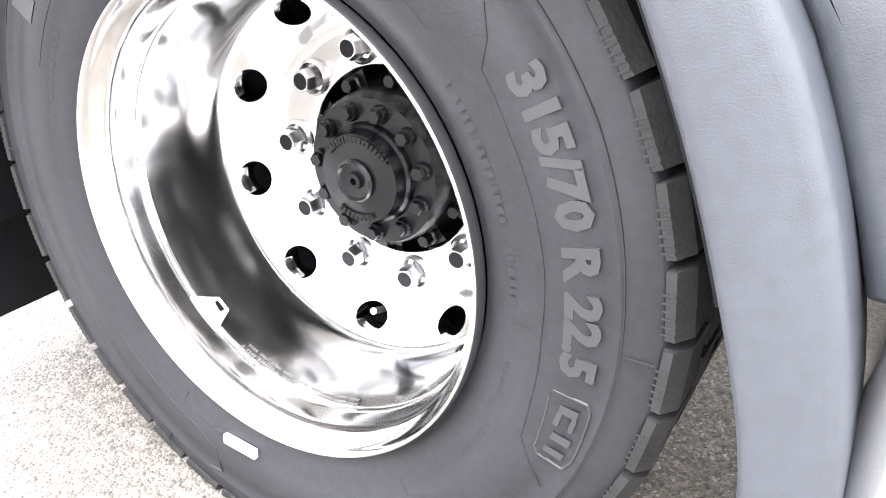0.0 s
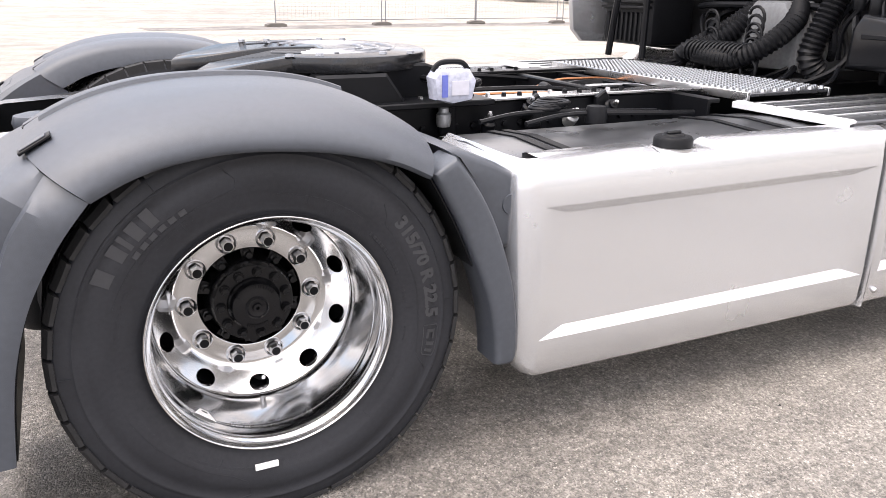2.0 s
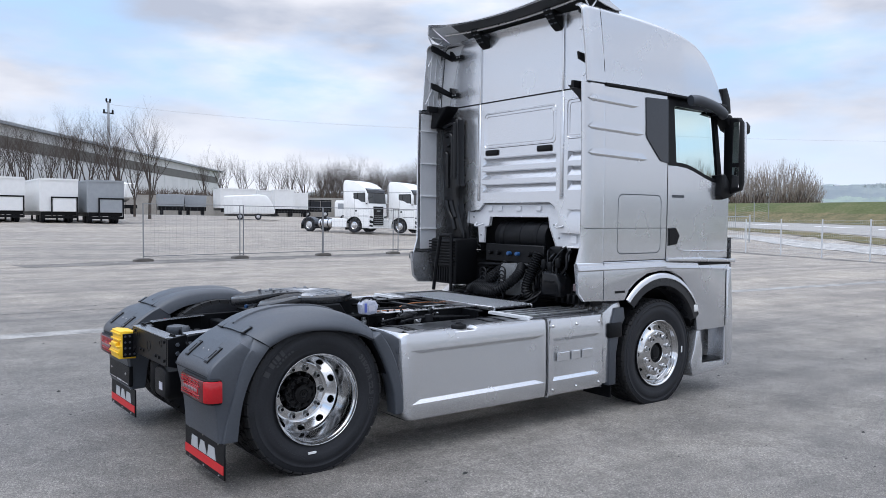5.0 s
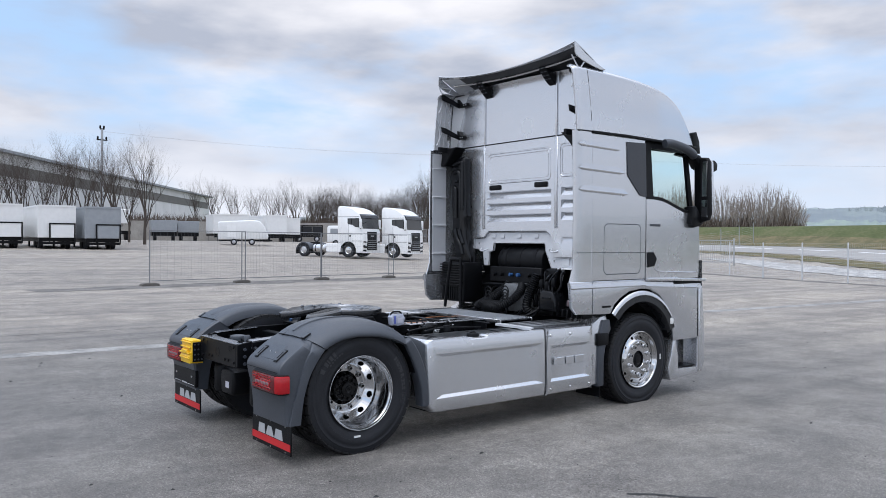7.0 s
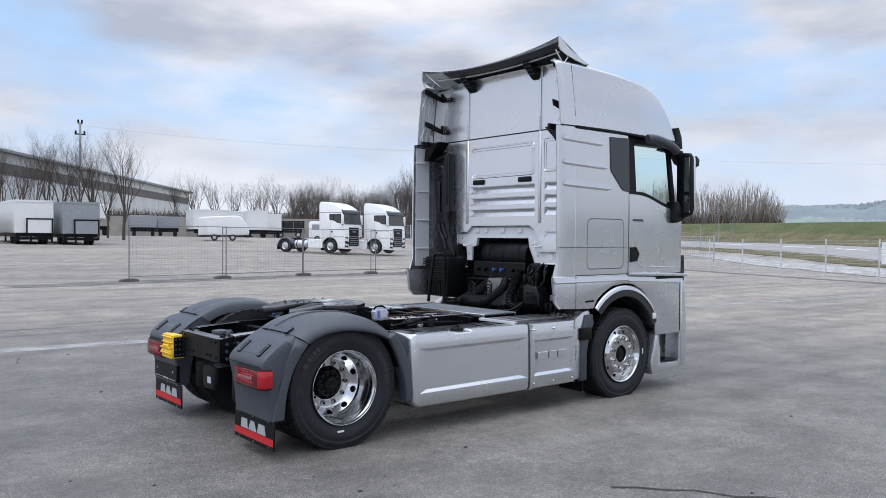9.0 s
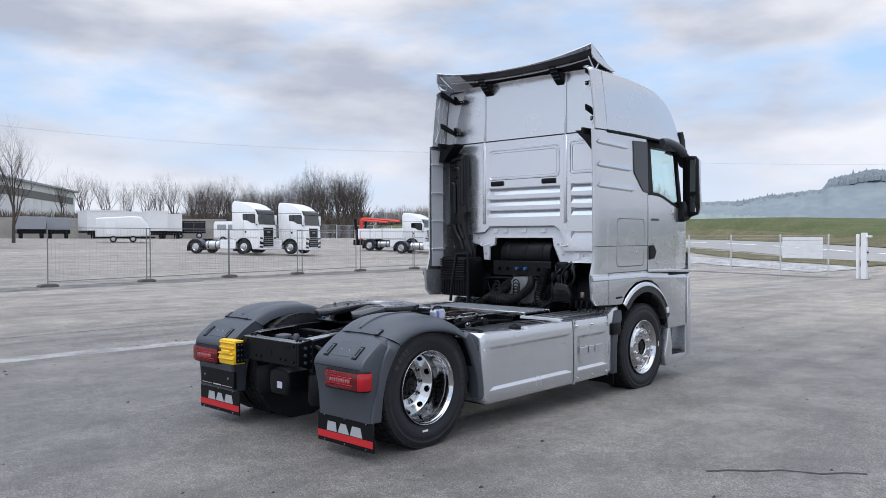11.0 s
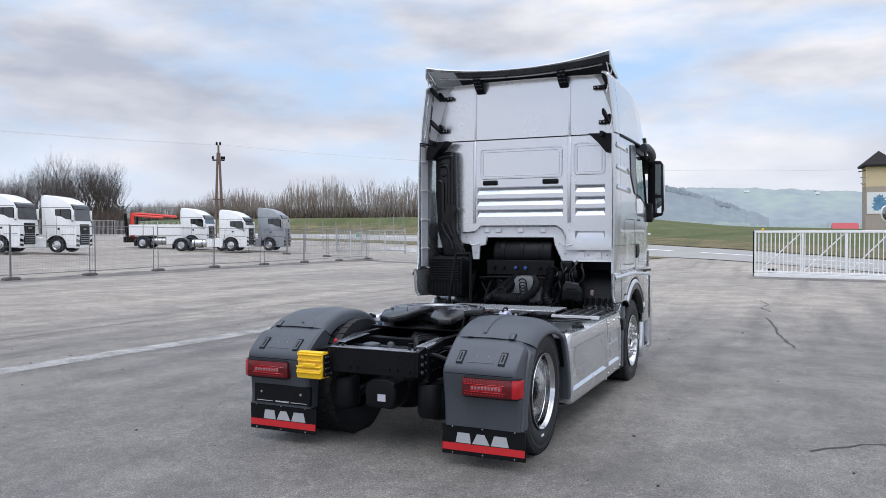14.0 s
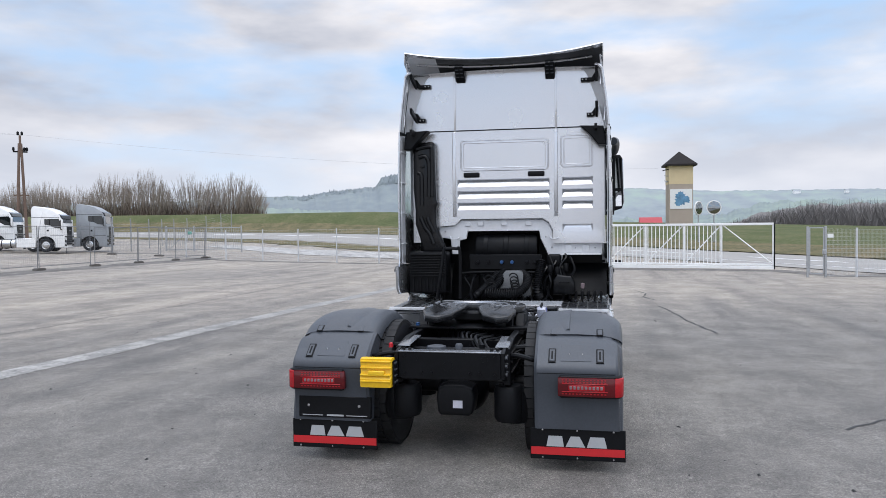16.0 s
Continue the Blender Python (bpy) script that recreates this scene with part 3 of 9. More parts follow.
def build_tyre(parent, y_out, w, rim, r, lugs, label):
    """A tyre whose outer wall lies at y_out (wheel's own frame, outside towards -y)."""
    mid = y_out + w / 2
    tyre = part("tyre", lathe(bmesh.new(), [(a, mid + b) for a, b in tyre_profile(w, rim, r)], 96), RUBBER, parent, label)
    bm = bmesh.new()
    h = w / 2
    for i in range(lugs):
        t0 = 2 * math.pi * i / lugs
        for row, (a, b, wide, deep) in enumerate(((-h * 0.95, -h * 0.52, 0.86, 0.03), (-h * 0.44, -h * 0.05, 0.8, 0.014), (h * 0.05, h * 0.44, 0.8, 0.014), (h * 0.52, h * 0.94, 0.9, 0.03))):
            t = t0 + (row % 2) * math.pi / lugs + (0.012 if row == 0 else 0)
            dt = math.pi / lugs * wide
            lo, hi = r - deep, r + 0.003
            out_lo = r - 0.018 if row == 0 else lo
            shoulder = r - 0.009 if row in (0, 3) else hi
            vs = []
            for tt in (t - dt, t + dt):
                for y, rad in ((a, out_lo), (a, shoulder), (a + 0.018 if row == 0 else a, hi), (b, hi), (b, lo)):
                    vs.append(bm.verts.new((rad * math.cos(tt), mid + y, rad * math.sin(tt))))
            for k in range(5):
                bm.faces.new((vs[k], vs[(k + 1) % 5], vs[5 + (k + 1) % 5], vs[5 + k]))
            bm.faces.new(vs[:5][::-1])
            bm.faces.new(vs[5:])
    for i in range(lugs):
        for k in range(6):
            t = 2 * math.pi * i / lugs + 0.012 - math.pi / lugs * (0.7 - 0.2 * k)
            w = 0.0012 / r
            rows = [[(rr * math.cos(t + d), mid + y, rr * math.sin(t + d)) for d in (-w, w)] for rr, y in ((r - 0.022, -h * 0.956), (r - 0.010, -h * 0.958), (r - 0.004, -h * 0.90))]
            loft(bm, rows)
    part("tread", bm, TREAD, tyre, "", 20)
    return tyre


def arc_place(radius, y, turn, flip=False):
    """Bends writing round the axle; its foot towards the hub."""
    def f(u, v, w):
        t = turn - u / radius
        rr = radius + v
        return (rr * math.cos(t), y - w, rr * math.sin(t))
    return f


def nut_mesh(r=0.0172, h=0.032, base=0.0268):
    bm = bmesh.new()
    lathe(bm, [(0.001, 0.004), (base, 0.004), (base, -0.004), (base * 0.85, -0.009)], 18)
    lathe(bm, [(r, -0.008), (r, -h + 0.004), (r * 0.88, -h), (r * 0.74, -h)], 6)
    lathe(bm, [(r * 0.74, -h + 0.0002), (r * 0.72, -h + 0.012), (0.001, -h + 0.012)], 12)
    return bm


def holed_ring(bm, y_of, r0, r1, rc, n, hole, flat, turn, deep):
    """The ring between two radii on the surface y_of(radius), with n holes on the radius rc; flat narrows them along the radius."""
    def on(r, t):
        return (r * math.cos(t), y_of(r), r * math.sin(t))
    span, arc, side = 2 * math.pi / n, 16, 5
    mids = [r0 + (r1 - r0) * k / (side + 1) for k in range(1, side + 1)]
    for i in range(n):
        t0 = turn + i * span
        loop = [(r1, t0 - span / 2 + span * k / arc) for k in range(arc + 1)]
        loop += [(r, t0 + span / 2) for r in mids[::-1]]
        loop += [(r0, t0 + span / 2 - span * k / arc) for k in range(arc + 1)]
        loop += [(r, t0 - span / 2) for r in mids]
        angle = [math.atan2((t - t0) * rc / hole, (r - rc) / (hole * flat)) for r, t in loop]
        rim = [(rc + hole * flat * math.cos(a), t0 + hole * math.sin(a) / rc) for a in angle]
        rings = []
        for q in (0.0, 0.25, 0.5, 0.75, 0.92, 1.0):
            rings.append([bm.verts.new(on(p[0] + (w[0] - p[0]) * q, p[1] + (w[1] - p[1]) * q)) for p, w in zip(loop, rim)])
        rings.append([bm.verts.new(Vector(on(*p)) + Vector((0, deep, 0))) for p in rim])
        for p, q in zip(rings, rings[1:]):
            for k in range(len(p)):
                j = (k + 1) % len(p)
                bm.faces.new((p[k], p[j], q[j], q[k]))
    return bm


def side_marks(wheel):
    """Moulded edges and small markings on the outer wall of the rear tyre."""
    def wall(r):
        q = r - 0.292
        pts = ((0.055, 0.965), (0.078, 0.995), (0.105, 1.0), (0.125, 0.994), (0.15, 0.974), (0.18, 0.96))
        k = pts[-1][1]
        for (r0, k0), (r1, k1) in zip(pts, pts[1:]):
            if r0 <= q <= r1:
                k = k0 + (k1 - k0) * (q - r0) / (r1 - r0)
        return -1.031 - 0.159 * k

    def at(r, deg, out=0.0):
        return (r * math.cos(radians(deg)), wall(r) - out, r * math.sin(radians(deg)))

    def line(bm, pts, w=0.0012):
        """A thin raised moulding along (radius, degrees) points."""
        for (r0, t0), (r1, t1) in zip(pts, pts[1:]):
            n = max(1, int(abs(t1 - t0) / 2.0))
            rows = []
            for k in range(n + 1):
                r, t = r0 + (r1 - r0) * k / n, t0 + (t1 - t0) * k / n
                dr, dt = (w, 0.0) if abs(t1 - t0) > 1.5 else (w * 0.5, math.degrees(w / r))
                rows.append([at(r - dr, t - dt, -0.001), at(r - dr * 0.4, t - dt * 0.4, 0.0009), at(r + dr * 0.4, t + dt * 0.4, 0.0009), at(r + dr, t + dt, -0.001)])
            loft(bm, rows)
        return bm

    def edge(pts, w=0.0012):
        part("moulded_edge", line(bmesh.new(), pts, w), RUBBER, wheel)

    edge([(0.448, 45), (0.45, 30), (0.446, 10), (0.445, -12), (0.447, -24)])
    edge([(0.412, 47), (0.396, 43.5), (0.376, 41), (0.372, 32), (0.373, 13), (0.370, 2), (0.374, -10), (0.380, -17), (0.402, -20.5), (0.425, -23)])
    edge([(0.448, 158), (0.45, 140), (0.448, 118), (0.44, 104), (0.40, 100), (0.378, 101), (0.372, 110), (0.372, 135), (0.374, 160)])
    edge([(0.446, 200), (0.446, 225), (0.446, 252), (0.43, 258), (0.39, 256), (0.376, 250), (0.373, 225), (0.376, 202)])
    edge([(0.458, 62), (0.457, 80), (0.458, 100)])
    edge([(0.352, 50), (0.353, 65), (0.352, 88)])
    for t in (2.5, 74, 122, 182, 244, 310):
        edge([(0.374, t), (0.338, t)], 0.0009)
        edge([(0.449, t), (0.476, t)], 0.0009)
    plate = bmesh.new()
    line(plate, [(0.392, -6), (0.427, -6), (0.432, -7), (0.436, -16), (0.432, -18), (0.403, -18), (0.397, -17), (0.390, -7), (0.392, -6)], 0.0016)
    for r0, r1, t0, t1 in ((0.402, 0.424, -7.6, -9.0), (0.402, 0.409, -9.0, -11.4), (0.418, 0.424, -9.0, -11.4), (0.405, 0.428, -12.6, -14.0), (0.405, 0.428, -15.4, -16.6)):
        loft(plate, [[at(r0 + (r1 - r0) * k, t, o) for t in (t0, t1)] for k, o in ((0, -0.001), (0.08, 0.0014), (0.92, 0.0014), (1, -0.001))])
    part("raised_marking", plate, LETTER, wheel)
    small = bmesh.new()
    for t0, t1, r in ((43, 19, 0.331), (14, 5, 0.333), (-6, -12, 0.337), (-20, -34, 0.34), (118, 142, 0.352), (150, 172, 0.35), (205, 222, 0.345), (230, 262, 0.352)):
        d = -1 if t1 < t0 else 1
        t, k = t0, 0
        while (t - t1) * d < 0:
            w = 0.9 + 0.5 * ((k * 5) % 3) / 2
            loft(small, [[at(r + h, t + d * w * q, o) for q in (0, 1)] for h, o in ((0, -0.0006), (0.001, 0.0009), (0.0085, 0.0009), (0.0095, -0.0006))])
            t += d * (w + (0.55 if k % 4 else 1.3))
            k += 1
    tagged(part("raised_marking", small, RUBBER, wheel, "rows of small raised bars"), kind="stuff")
    # maker's sticker and stamping inside the rim's edge
    def dishwall(q, deg, off=0.0006):
        r = 0.2734 + 0.0022 * q - off
        return (r * math.cos(radians(deg)), -1.085 - 0.037 * q, r * math.sin(radians(deg)))
    tri = bmesh.new()
    loft(tri, [[dishwall(0.0, 229), dishwall(0.0, 234)], [dishwall(1.0, 224.5), dishwall(1.0, 237.5)]])
    st = part("rim_sticker", thicken(tri, 0.0004), WHITE_PANEL, wheel, "small pale triangular sticker")
    dot = bmesh.new()
    loft(dot, [[dishwall(q, t, 0.0016) for t in (229.6, 233.2)] for q in (0.15, 0.55)])
    part("sticker_mark", dot, CHASSIS, st, "plain dark mark")
    bars = bmesh.new()
    for i in range(46):
        t = 246 + i * 0.95 + (1.2 if i > 20 else 0)
        for k, q in enumerate((0.35, 0.6, 0.85)):
            if (i * 7 + k * 3) % 5:
                loft(bars, [[dishwall(qq, t + w, 0.0008) for w in (0, 0.6)] for qq in (q, q + 0.12)])
    part("stamped_text", bars, STEEL, wheel)["kind"] = "stuff"


def rear_wheel():
    """A twin wheel; its frame sits on the axle, the outside towards -y (the outer tyre's wall at -1.19 of the lorry)."""
    face, bend, lean = -0.909, 0.034, radians(45)      # flat face, fillet radius, slope of the cone
    r_cone = 0.187 + bend * math.sin(lean)
    y_cone = face - bend * (1 - math.cos(lean))

    def dish(r):
        return y_cone - (r - r_cone) * math.tan(lean)
    flat = [(0.137, face + 0.024), (0.137, face + 0.003), (0.1385, face + 0.0008), (0.141, face), (0.165, face), (0.180, face), (0.187, face)]
    fillet = [(0.187 + bend * math.sin(lean * k / 8), face - bend * (1 - math.cos(lean * k / 8))) for k in range(1, 9)]
    bm = lathe(bmesh.new(), flat + fillet + [(0.2165, dish(0.2165))], 160)
    holed_ring(bm, dish, 0.2165, 0.2605, 0.2395, 10, 0.0275, 0.62, radians(-90), 0.03)
    barrel = smooth_path([(0.2605, dish(0.2605), 0), (0.2642, dish(0.2605) - 0.0052, 0), (0.2672, dish(0.2605) - 0.0128, 0), (0.2695, dish(0.2605) - 0.0245, 0), (0.2712, dish(0.2605) - 0.043, 0), (0.2727, -1.045, 0), (0.2743, -1.08, 0), (0.2755, -1.115, 0)], 5)
    step = smooth_path([(0.2755, -1.115, 0), (0.2772, -1.119, 0), (0.2780, -1.126, 0), (0.2786, -1.148, 0), (0.2800, -1.158, 0), (0.2828, -1.165, 0), (0.2872, -1.1715, 0), (0.2917, -1.179, 0), (0.2948, -1.186, 0), (0.298, -1.191, 0), (0.3012, -1.1885, 0), (0.303, -1.176, 0)], 3)
    lathe(bm, [(p.x, p.y) for p in barrel] + [(p.x, p.y) for p in step[1:]] + [(0.295, -1.160)], 160)
    bmesh.ops.remove_doubles(bm, verts=bm.verts[:], dist=0.0003)
    wheel = part("wheel", bm, ALU, truck, "polished deep-dish aluminium twin wheel", 50, pose(0, 0.024, HUB_Z))
    # inner barrel, coloured near-black for the shade seen through the hand holes
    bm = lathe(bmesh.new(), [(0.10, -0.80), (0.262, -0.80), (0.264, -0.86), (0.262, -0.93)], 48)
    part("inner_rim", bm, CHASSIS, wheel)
    build_tyre(wheel, -1.19, 0.318, 0.287, 0.499, 40, "black rubber drive tyre with raised size marking")
    build_tyre(wheel, -0.845, 0.318, 0.292, 0.499, 40, "")
    bm = lathe(bmesh.new(), [(0.134, -0.80), (0.134, -0.855), (0.122, -0.865), (0.119, -0.89), (0.112, -0.93), (0.109, -0.955), (0.104, -0.968), (0.072, -0.968), (0.07, -0.976), (0.066, -0.98), (0.062, -0.998), (0.03, -1.002), (0.03, -1.008), (0.027, -1.011), (0.024, -1.007), (0.012, -1.005), (0.011, -1.01), (0.005, -1.01), (0.004, -1.0)], 64)
    hub = part("hub", bm, HUB_BLACK, wheel, "black painted planetary hub", 30, pose(0, 0.014, 0))
    for k, (r0, t0, t1) in enumerate(((0.052, 35, 150), (0.05, 240, 300))):
        bars = bmesh.new()
        t = t0
        while t < t1:
            a = radians(t)
            w = 3.2 + 2.2 * ((t * 7) % 3) / 3
            loft(bars, [[(rr * math.cos(a + radians(w) * q), yy, rr * math.sin(a + radians(w) * q)) for q in (0, 1)] for rr, yy in ((r0, -0.998), (r0, -1.003), (r0 + 0.009, -1.003), (r0 + 0.009, -0.998))])
            t += w + 2.6
        part("raised_marking", bars, HUB_BLACK, hub)
    bolt = nut_mesh(0.0105, 0.018, 0.0135)
    me = bpy.data.meshes.new("hub_bolt")
    finish(bolt)
    bolt.to_mesh(me)
    bolt.free()
    me.materials.append(HUB_BLACK)
    for i in range(11):
        t = 2 * math.pi * (i + 0.5) / 11
        o = new("hub_bolt", me)
        o.parent = hub
        o.matrix_basis = pose(0.087 * math.cos(t), -0.967, 0.087 * math.sin(t))
    nut = nut_mesh()
    me = bpy.data.meshes.new("wheel_nut")
    finish(nut)
    nut.to_mesh(me)
    nut.free()
    me.materials.append(STEEL)
    for i in range(10):
        t = radians(72.5 + 36 * i)
        o = new("wheel_nut", me)
        o.parent = wheel
        o.matrix_basis = pose(0.1675 * math.cos(t), face - 0.001, 0.1675 * math.sin(t), 0, 17 * i, 0)
        # flat dark disc drawn as the shaded hole in the nut's end
        stud = part("nut_hole_disc", lathe(bmesh.new(), [(0.001, -0.0322), (0.0110, -0.0322), (0.0116, -0.0327), (0.0122, -0.0322), (0.0122, -0.03)], 12), CHASSIS, wheel)
        stud.matrix_basis = o.matrix_basis
    # clips of the brake carrier in the dark gap
    bm = bmesh.new()
    for i in range(10):
        t = radians(53 + 36 * i)
        lathe(bm, [(0.001, -0.923), (0.009, -0.923), (0.0095, -0.908), (0.013, -0.906), (0.013, -0.896)], 6, 0.121 * math.cos(t), 0.121 * math.sin(t))
        loft(bm, [[(rr * math.cos(t + w), -0.897, rr * math.sin(t + w)) for w in (-0.14, 0.14)] for rr in (0.108, 0.136)])
    part("stud", bm, HUB_BLACK, wheel)["kind"] = "stuff"
    bm = tube(bmesh.new(), [(0.010, -0.958, -0.222), (0.004, -0.925, -0.238), (-0.004, -0.87, -0.252)], 0.0055)
    part("valve_stem", bm, STEEL, wheel)
    # marks on the tyre wall
    bm = box(bmesh.new(), -0.073, -0.015, -1.1935, -1.186, -0.352, -0.338)
    part("white_sticker", bm, WHITE_PANEL, wheel, "white paper sticker")
    part("raised_marking", lettering("315/70 R 22.5", 0.046, 0.0016, arc_place(0.394, -1.1885, radians(18)), 0.0022, 1.1), LETTER, wheel, "raised tyre size numbers")
    bm = bmesh.new()
    for t, w in ((150.5, 0.017), (142, 0.013), (138, 0.006), (133.5, 0.013), (128, 0.012)):
        if w:
            a0, a1 = radians(t) - w / 0.41, radians(t) + w / 0.41
            rows = [[(rr * math.cos(a0 + (a1 - a0) * k / 3), yy, rr * math.sin(a0 + (a1 - a0) * k / 3)) for k in range(4)] for rr, yy in ((0.395, -1.186), (0.395, -1.191), (0.435, -1.189), (0.435, -1.184))]
            loft(bm, rows)
    for t in range(118, 140, 4):
        a0, a1 = radians(t), radians(t + 2.6)
        loft(bm, [[(rr * math.cos(a0 + (a1 - a0) * k / 2), yy, rr * math.sin(a0 + (a1 - a0) * k / 2)) for k in range(3)] for rr, yy in ((0.374, -1.188), (0.374, -1.192), (0.386, -1.192), (0.386, -1.187))])
    part("raised_marking", bm, LETTER, wheel, "raised plain blocks of a tyre marking")
    side_marks(wheel)
    return wheel


rear = rear_wheel()
copy_thing(rear, pose(0, -0.024, HUB_Z, 0, 0, 180))


def front_wheel():
    def dish(r):
        return -1.168 + 0.040 * (1 - max(0.0, 1 - (r - 0.206) / 0.06) ** 1.7)
    bm = lathe(bmesh.new(), [(0.09, -1.13), (0.09, -1.165), (0.094, -1.17), (0.15, -1.17), (0.197, -1.17), (0.206, -1.168)], 160)
    holed_ring(bm, dish, 0.206, 0.266, 0.241, 10, 0.0185, 0.85, radians(-72), 0.03)
    lathe(bm, [(0.266, -1.128), (0.273, -1.136), (0.277, -1.152), (0.284, -1.16), (0.289, -1.174), (0.294, -1.185), (0.302, -1.19), (0.308, -1.186), (0.309, -1.174), (0.3, -1.16)], 160)
    bmesh.ops.remove_doubles(bm, verts=bm.verts[:], dist=0.0004)
    wheel = part("wheel", bm, ALU, truck, "polished aluminium front wheel", 50, pose(AXLE + 0.012, 0, FRONT_Z))
    # near-black barrel: the shade behind the hand holes is put into its colour
    part("inner_rim", lathe(bmesh.new(), [(0.05, -1.0), (0.27, -1.0), (0.272, -1.11)], 48), CHASSIS, wheel)
    build_tyre(wheel, -1.185, 0.318, 0.292, 0.497, 64, "black rubber steer tyre")
    bm = lathe(bmesh.new(), [(0.088, -1.0), (0.086, -1.13), (0.07, -1.135), (0.066, -1.15), (0.05, -1.155), (0.046, -1.165), (0.02, -1.168), (0.004, -1.168)], 40)
    part("hub", bm, BLACK_PLASTIC, wheel)
    nut = nut_mesh(0.0165, 0.036)
    me = bpy.data.meshes.new("front_wheel_nut")
    finish(nut)
    nut.to_mesh(me)
    nut.free()
    me.materials.append(STEEL)
    for i in range(10):
        t = radians(90 + 36 * i)
        o = new("wheel_nut", me)
        o.parent = wheel
        o.matrix_basis = pose(0.1675 * math.cos(t), -1.171, 0.1675 * math.sin(t), 0, 23 * i, 0)
        # the nut's hole again as a dark disc, its shade put in as colour
        stud = part("nut_hole_disc", lathe(bmesh.new(), [(0.001, -0.0362), (0.0112, -0.0362), (0.0120, -0.0367), (0.0125, -0.0362), (0.0125, -0.034)], 12), CHASSIS, wheel)
        stud.matrix_basis = o.matrix_basis
    part("white_sticker", box(bmesh.new(), 0.355, 0.37, -1.188, -1.184, -0.03, 0.03), WHITE_PANEL, wheel, "white paper sticker")
    return wheel


front = front_wheel()
copy_thing(front, pose(AXLE + 0.012, 0, FRONT_Z, 0, 0, 180))


def ell(cx, cz, a, b, deg, p=1.0):
    c, s = math.cos(radians(deg)), math.sin(radians(deg))
    return (cx + a * math.copysign(abs(c) ** p, c), cz + b * math.copysign(abs(s) ** p, s))


def along(pts, n):
    """n + 1 points spread evenly over a smooth curve through the given (x, z) points."""
    path = smooth_path([(x, z, 0) for x, z in pts], 10)
    run = [0.0]
    for a, b in zip(path, path[1:]):
        run.append(run[-1] + (b - a).length)
    out, k = [], 0
    for i in range(n + 1):
        want = run[-1] * i / n
        while k < len(path) - 2 and run[k + 1] < want:
            k += 1
        q = path[k].lerp(path[k + 1], (want - run[k]) / max(1e-9, run[k + 1] - run[k]))
        out.append((q.x, q.y))
    return out


def rear_mudguard(s):
    """s: -1 for the lorry's right side, +1 for its left."""
    # crown cover
    lower = along([(0.383, 0.855), (0.293, 0.897), (0.157, 0.934), (0.03, 0.950), (-0.09, 0.953), (-0.207, 0.938), (-0.29, 0.913), (-0.367, 0.875)], 40)
    bm, rows = bmesh.new(), []
    for k, (lx, lz) in enumerate(lower):
        tx, tz = ell(-0.04, 0.455, 0.66, 0.608, 50 + (128 - 50) * k / 40, 0.85)
        mx, mz = lx + (tx - lx) * 0.7, lz + (tz - lz) * 0.7
        ix, iz = lx + (tx - lx) * 0.15, lz + (tz - lz) * 0.15
        rows.append([(ix, s * 0.60, iz), (mx, s * 0.605, mz), (tx - (tx - mx) * 0.25, s * 0.63, tz - (tz - mz) * 0.25), (tx, s * 0.68, tz), (tx, s * 0.90, tz + 0.004), (tx, s * 1.0, tz)] + [(tx + (lx - tx) * q, s * (1.0 + 0.216 * math.sin(math.pi / 2 * q ** 0.62)), tz + (lz - tz) * q) for q in (0.03, 0.09, 0.18, 0.3, 0.45, 0.62, 0.8, 0.95)] + [(lx, s * 1.212, lz), (lx, s * 1.195, lz - 0.002)])
    loft(bm, rows)
    thicken(bm, -0.006)
    guard = part("mudguard", bm, GREY_PLASTIC, truck, "dark grey plastic rear mudguard", 50)
    # raised swage over the crown, steep towards the outside
    bm, rows = bmesh.new(), []
    for k in range(21):
        d = 64 + 60 * k / 20
        tx, tz = ell(-0.04, 0.457, 0.662, 0.611, d, 0.85)
        w = 0.05 * math.sin(math.pi * (k + 0.5) / 21) ** 0.6 + 0.008
        rows.append([(tx, s * (0.84 - 2.2 * w), tz - 0.003), (tx, s * (0.84 - w), tz + 0.009), (tx, s * 0.836, tz + 0.016), (tx, s * 0.842, tz + 0.014), (tx, s * 0.850, tz - 0.004)])
    part("swage", loft(bm, rows), GREY_PLASTIC, guard)
    # rear section: sloped top, back face, and a broad rolled lip that follows the tyre
    arch = along([(-0.367, 0.872), (-0.434, 0.787), (-0.499, 0.674), (-0.537, 0.564), (-0.558, 0.461), (-0.575, 0.318)], 28)
    crease = along([(-0.440, 0.922), (-0.522, 0.813), (-0.574, 0.669), (-0.612, 0.545), (-0.640, 0.440), (-0.664, 0.318)], 28)
    shell = along([(-0.468, 0.951), (-0.535, 0.917), (-0.62, 0.862), (-0.71, 0.790), (-0.740, 0.745), (-0.738, 0.70), (-0.715, 0.60), (-0.700, 0.52), (-0.689, 0.42), (-0.684, 0.316)], 28)
    rows = []
    for k, ((ax, az), (cx, cz), (sx, sz)) in enumerate(zip(arch, crease, shell)):
        q = ease(min(1.0, k / 3.5))
        y0, yc = 1.0 + 0.165 * q, 1.150 + 0.046 * q
        row = [(ax, s * 0.605, az), (sx + (ax - sx) * 0.1, s * 0.605, sz + (az - sz) * 0.1), (sx, s * 0.625, sz), (sx, s * 0.88, sz + 0.002), (sx, s * y0, sz)]
        row += [(sx + (cx - sx) * t, s * (y0 + (yc - y0) * math.sin(math.pi / 2 * t ** (0.62 - 0.2 * q))), sz + (cz - sz) * t) for t in (0.06, 0.15, 0.3, 0.5, 0.75, 1.0)]
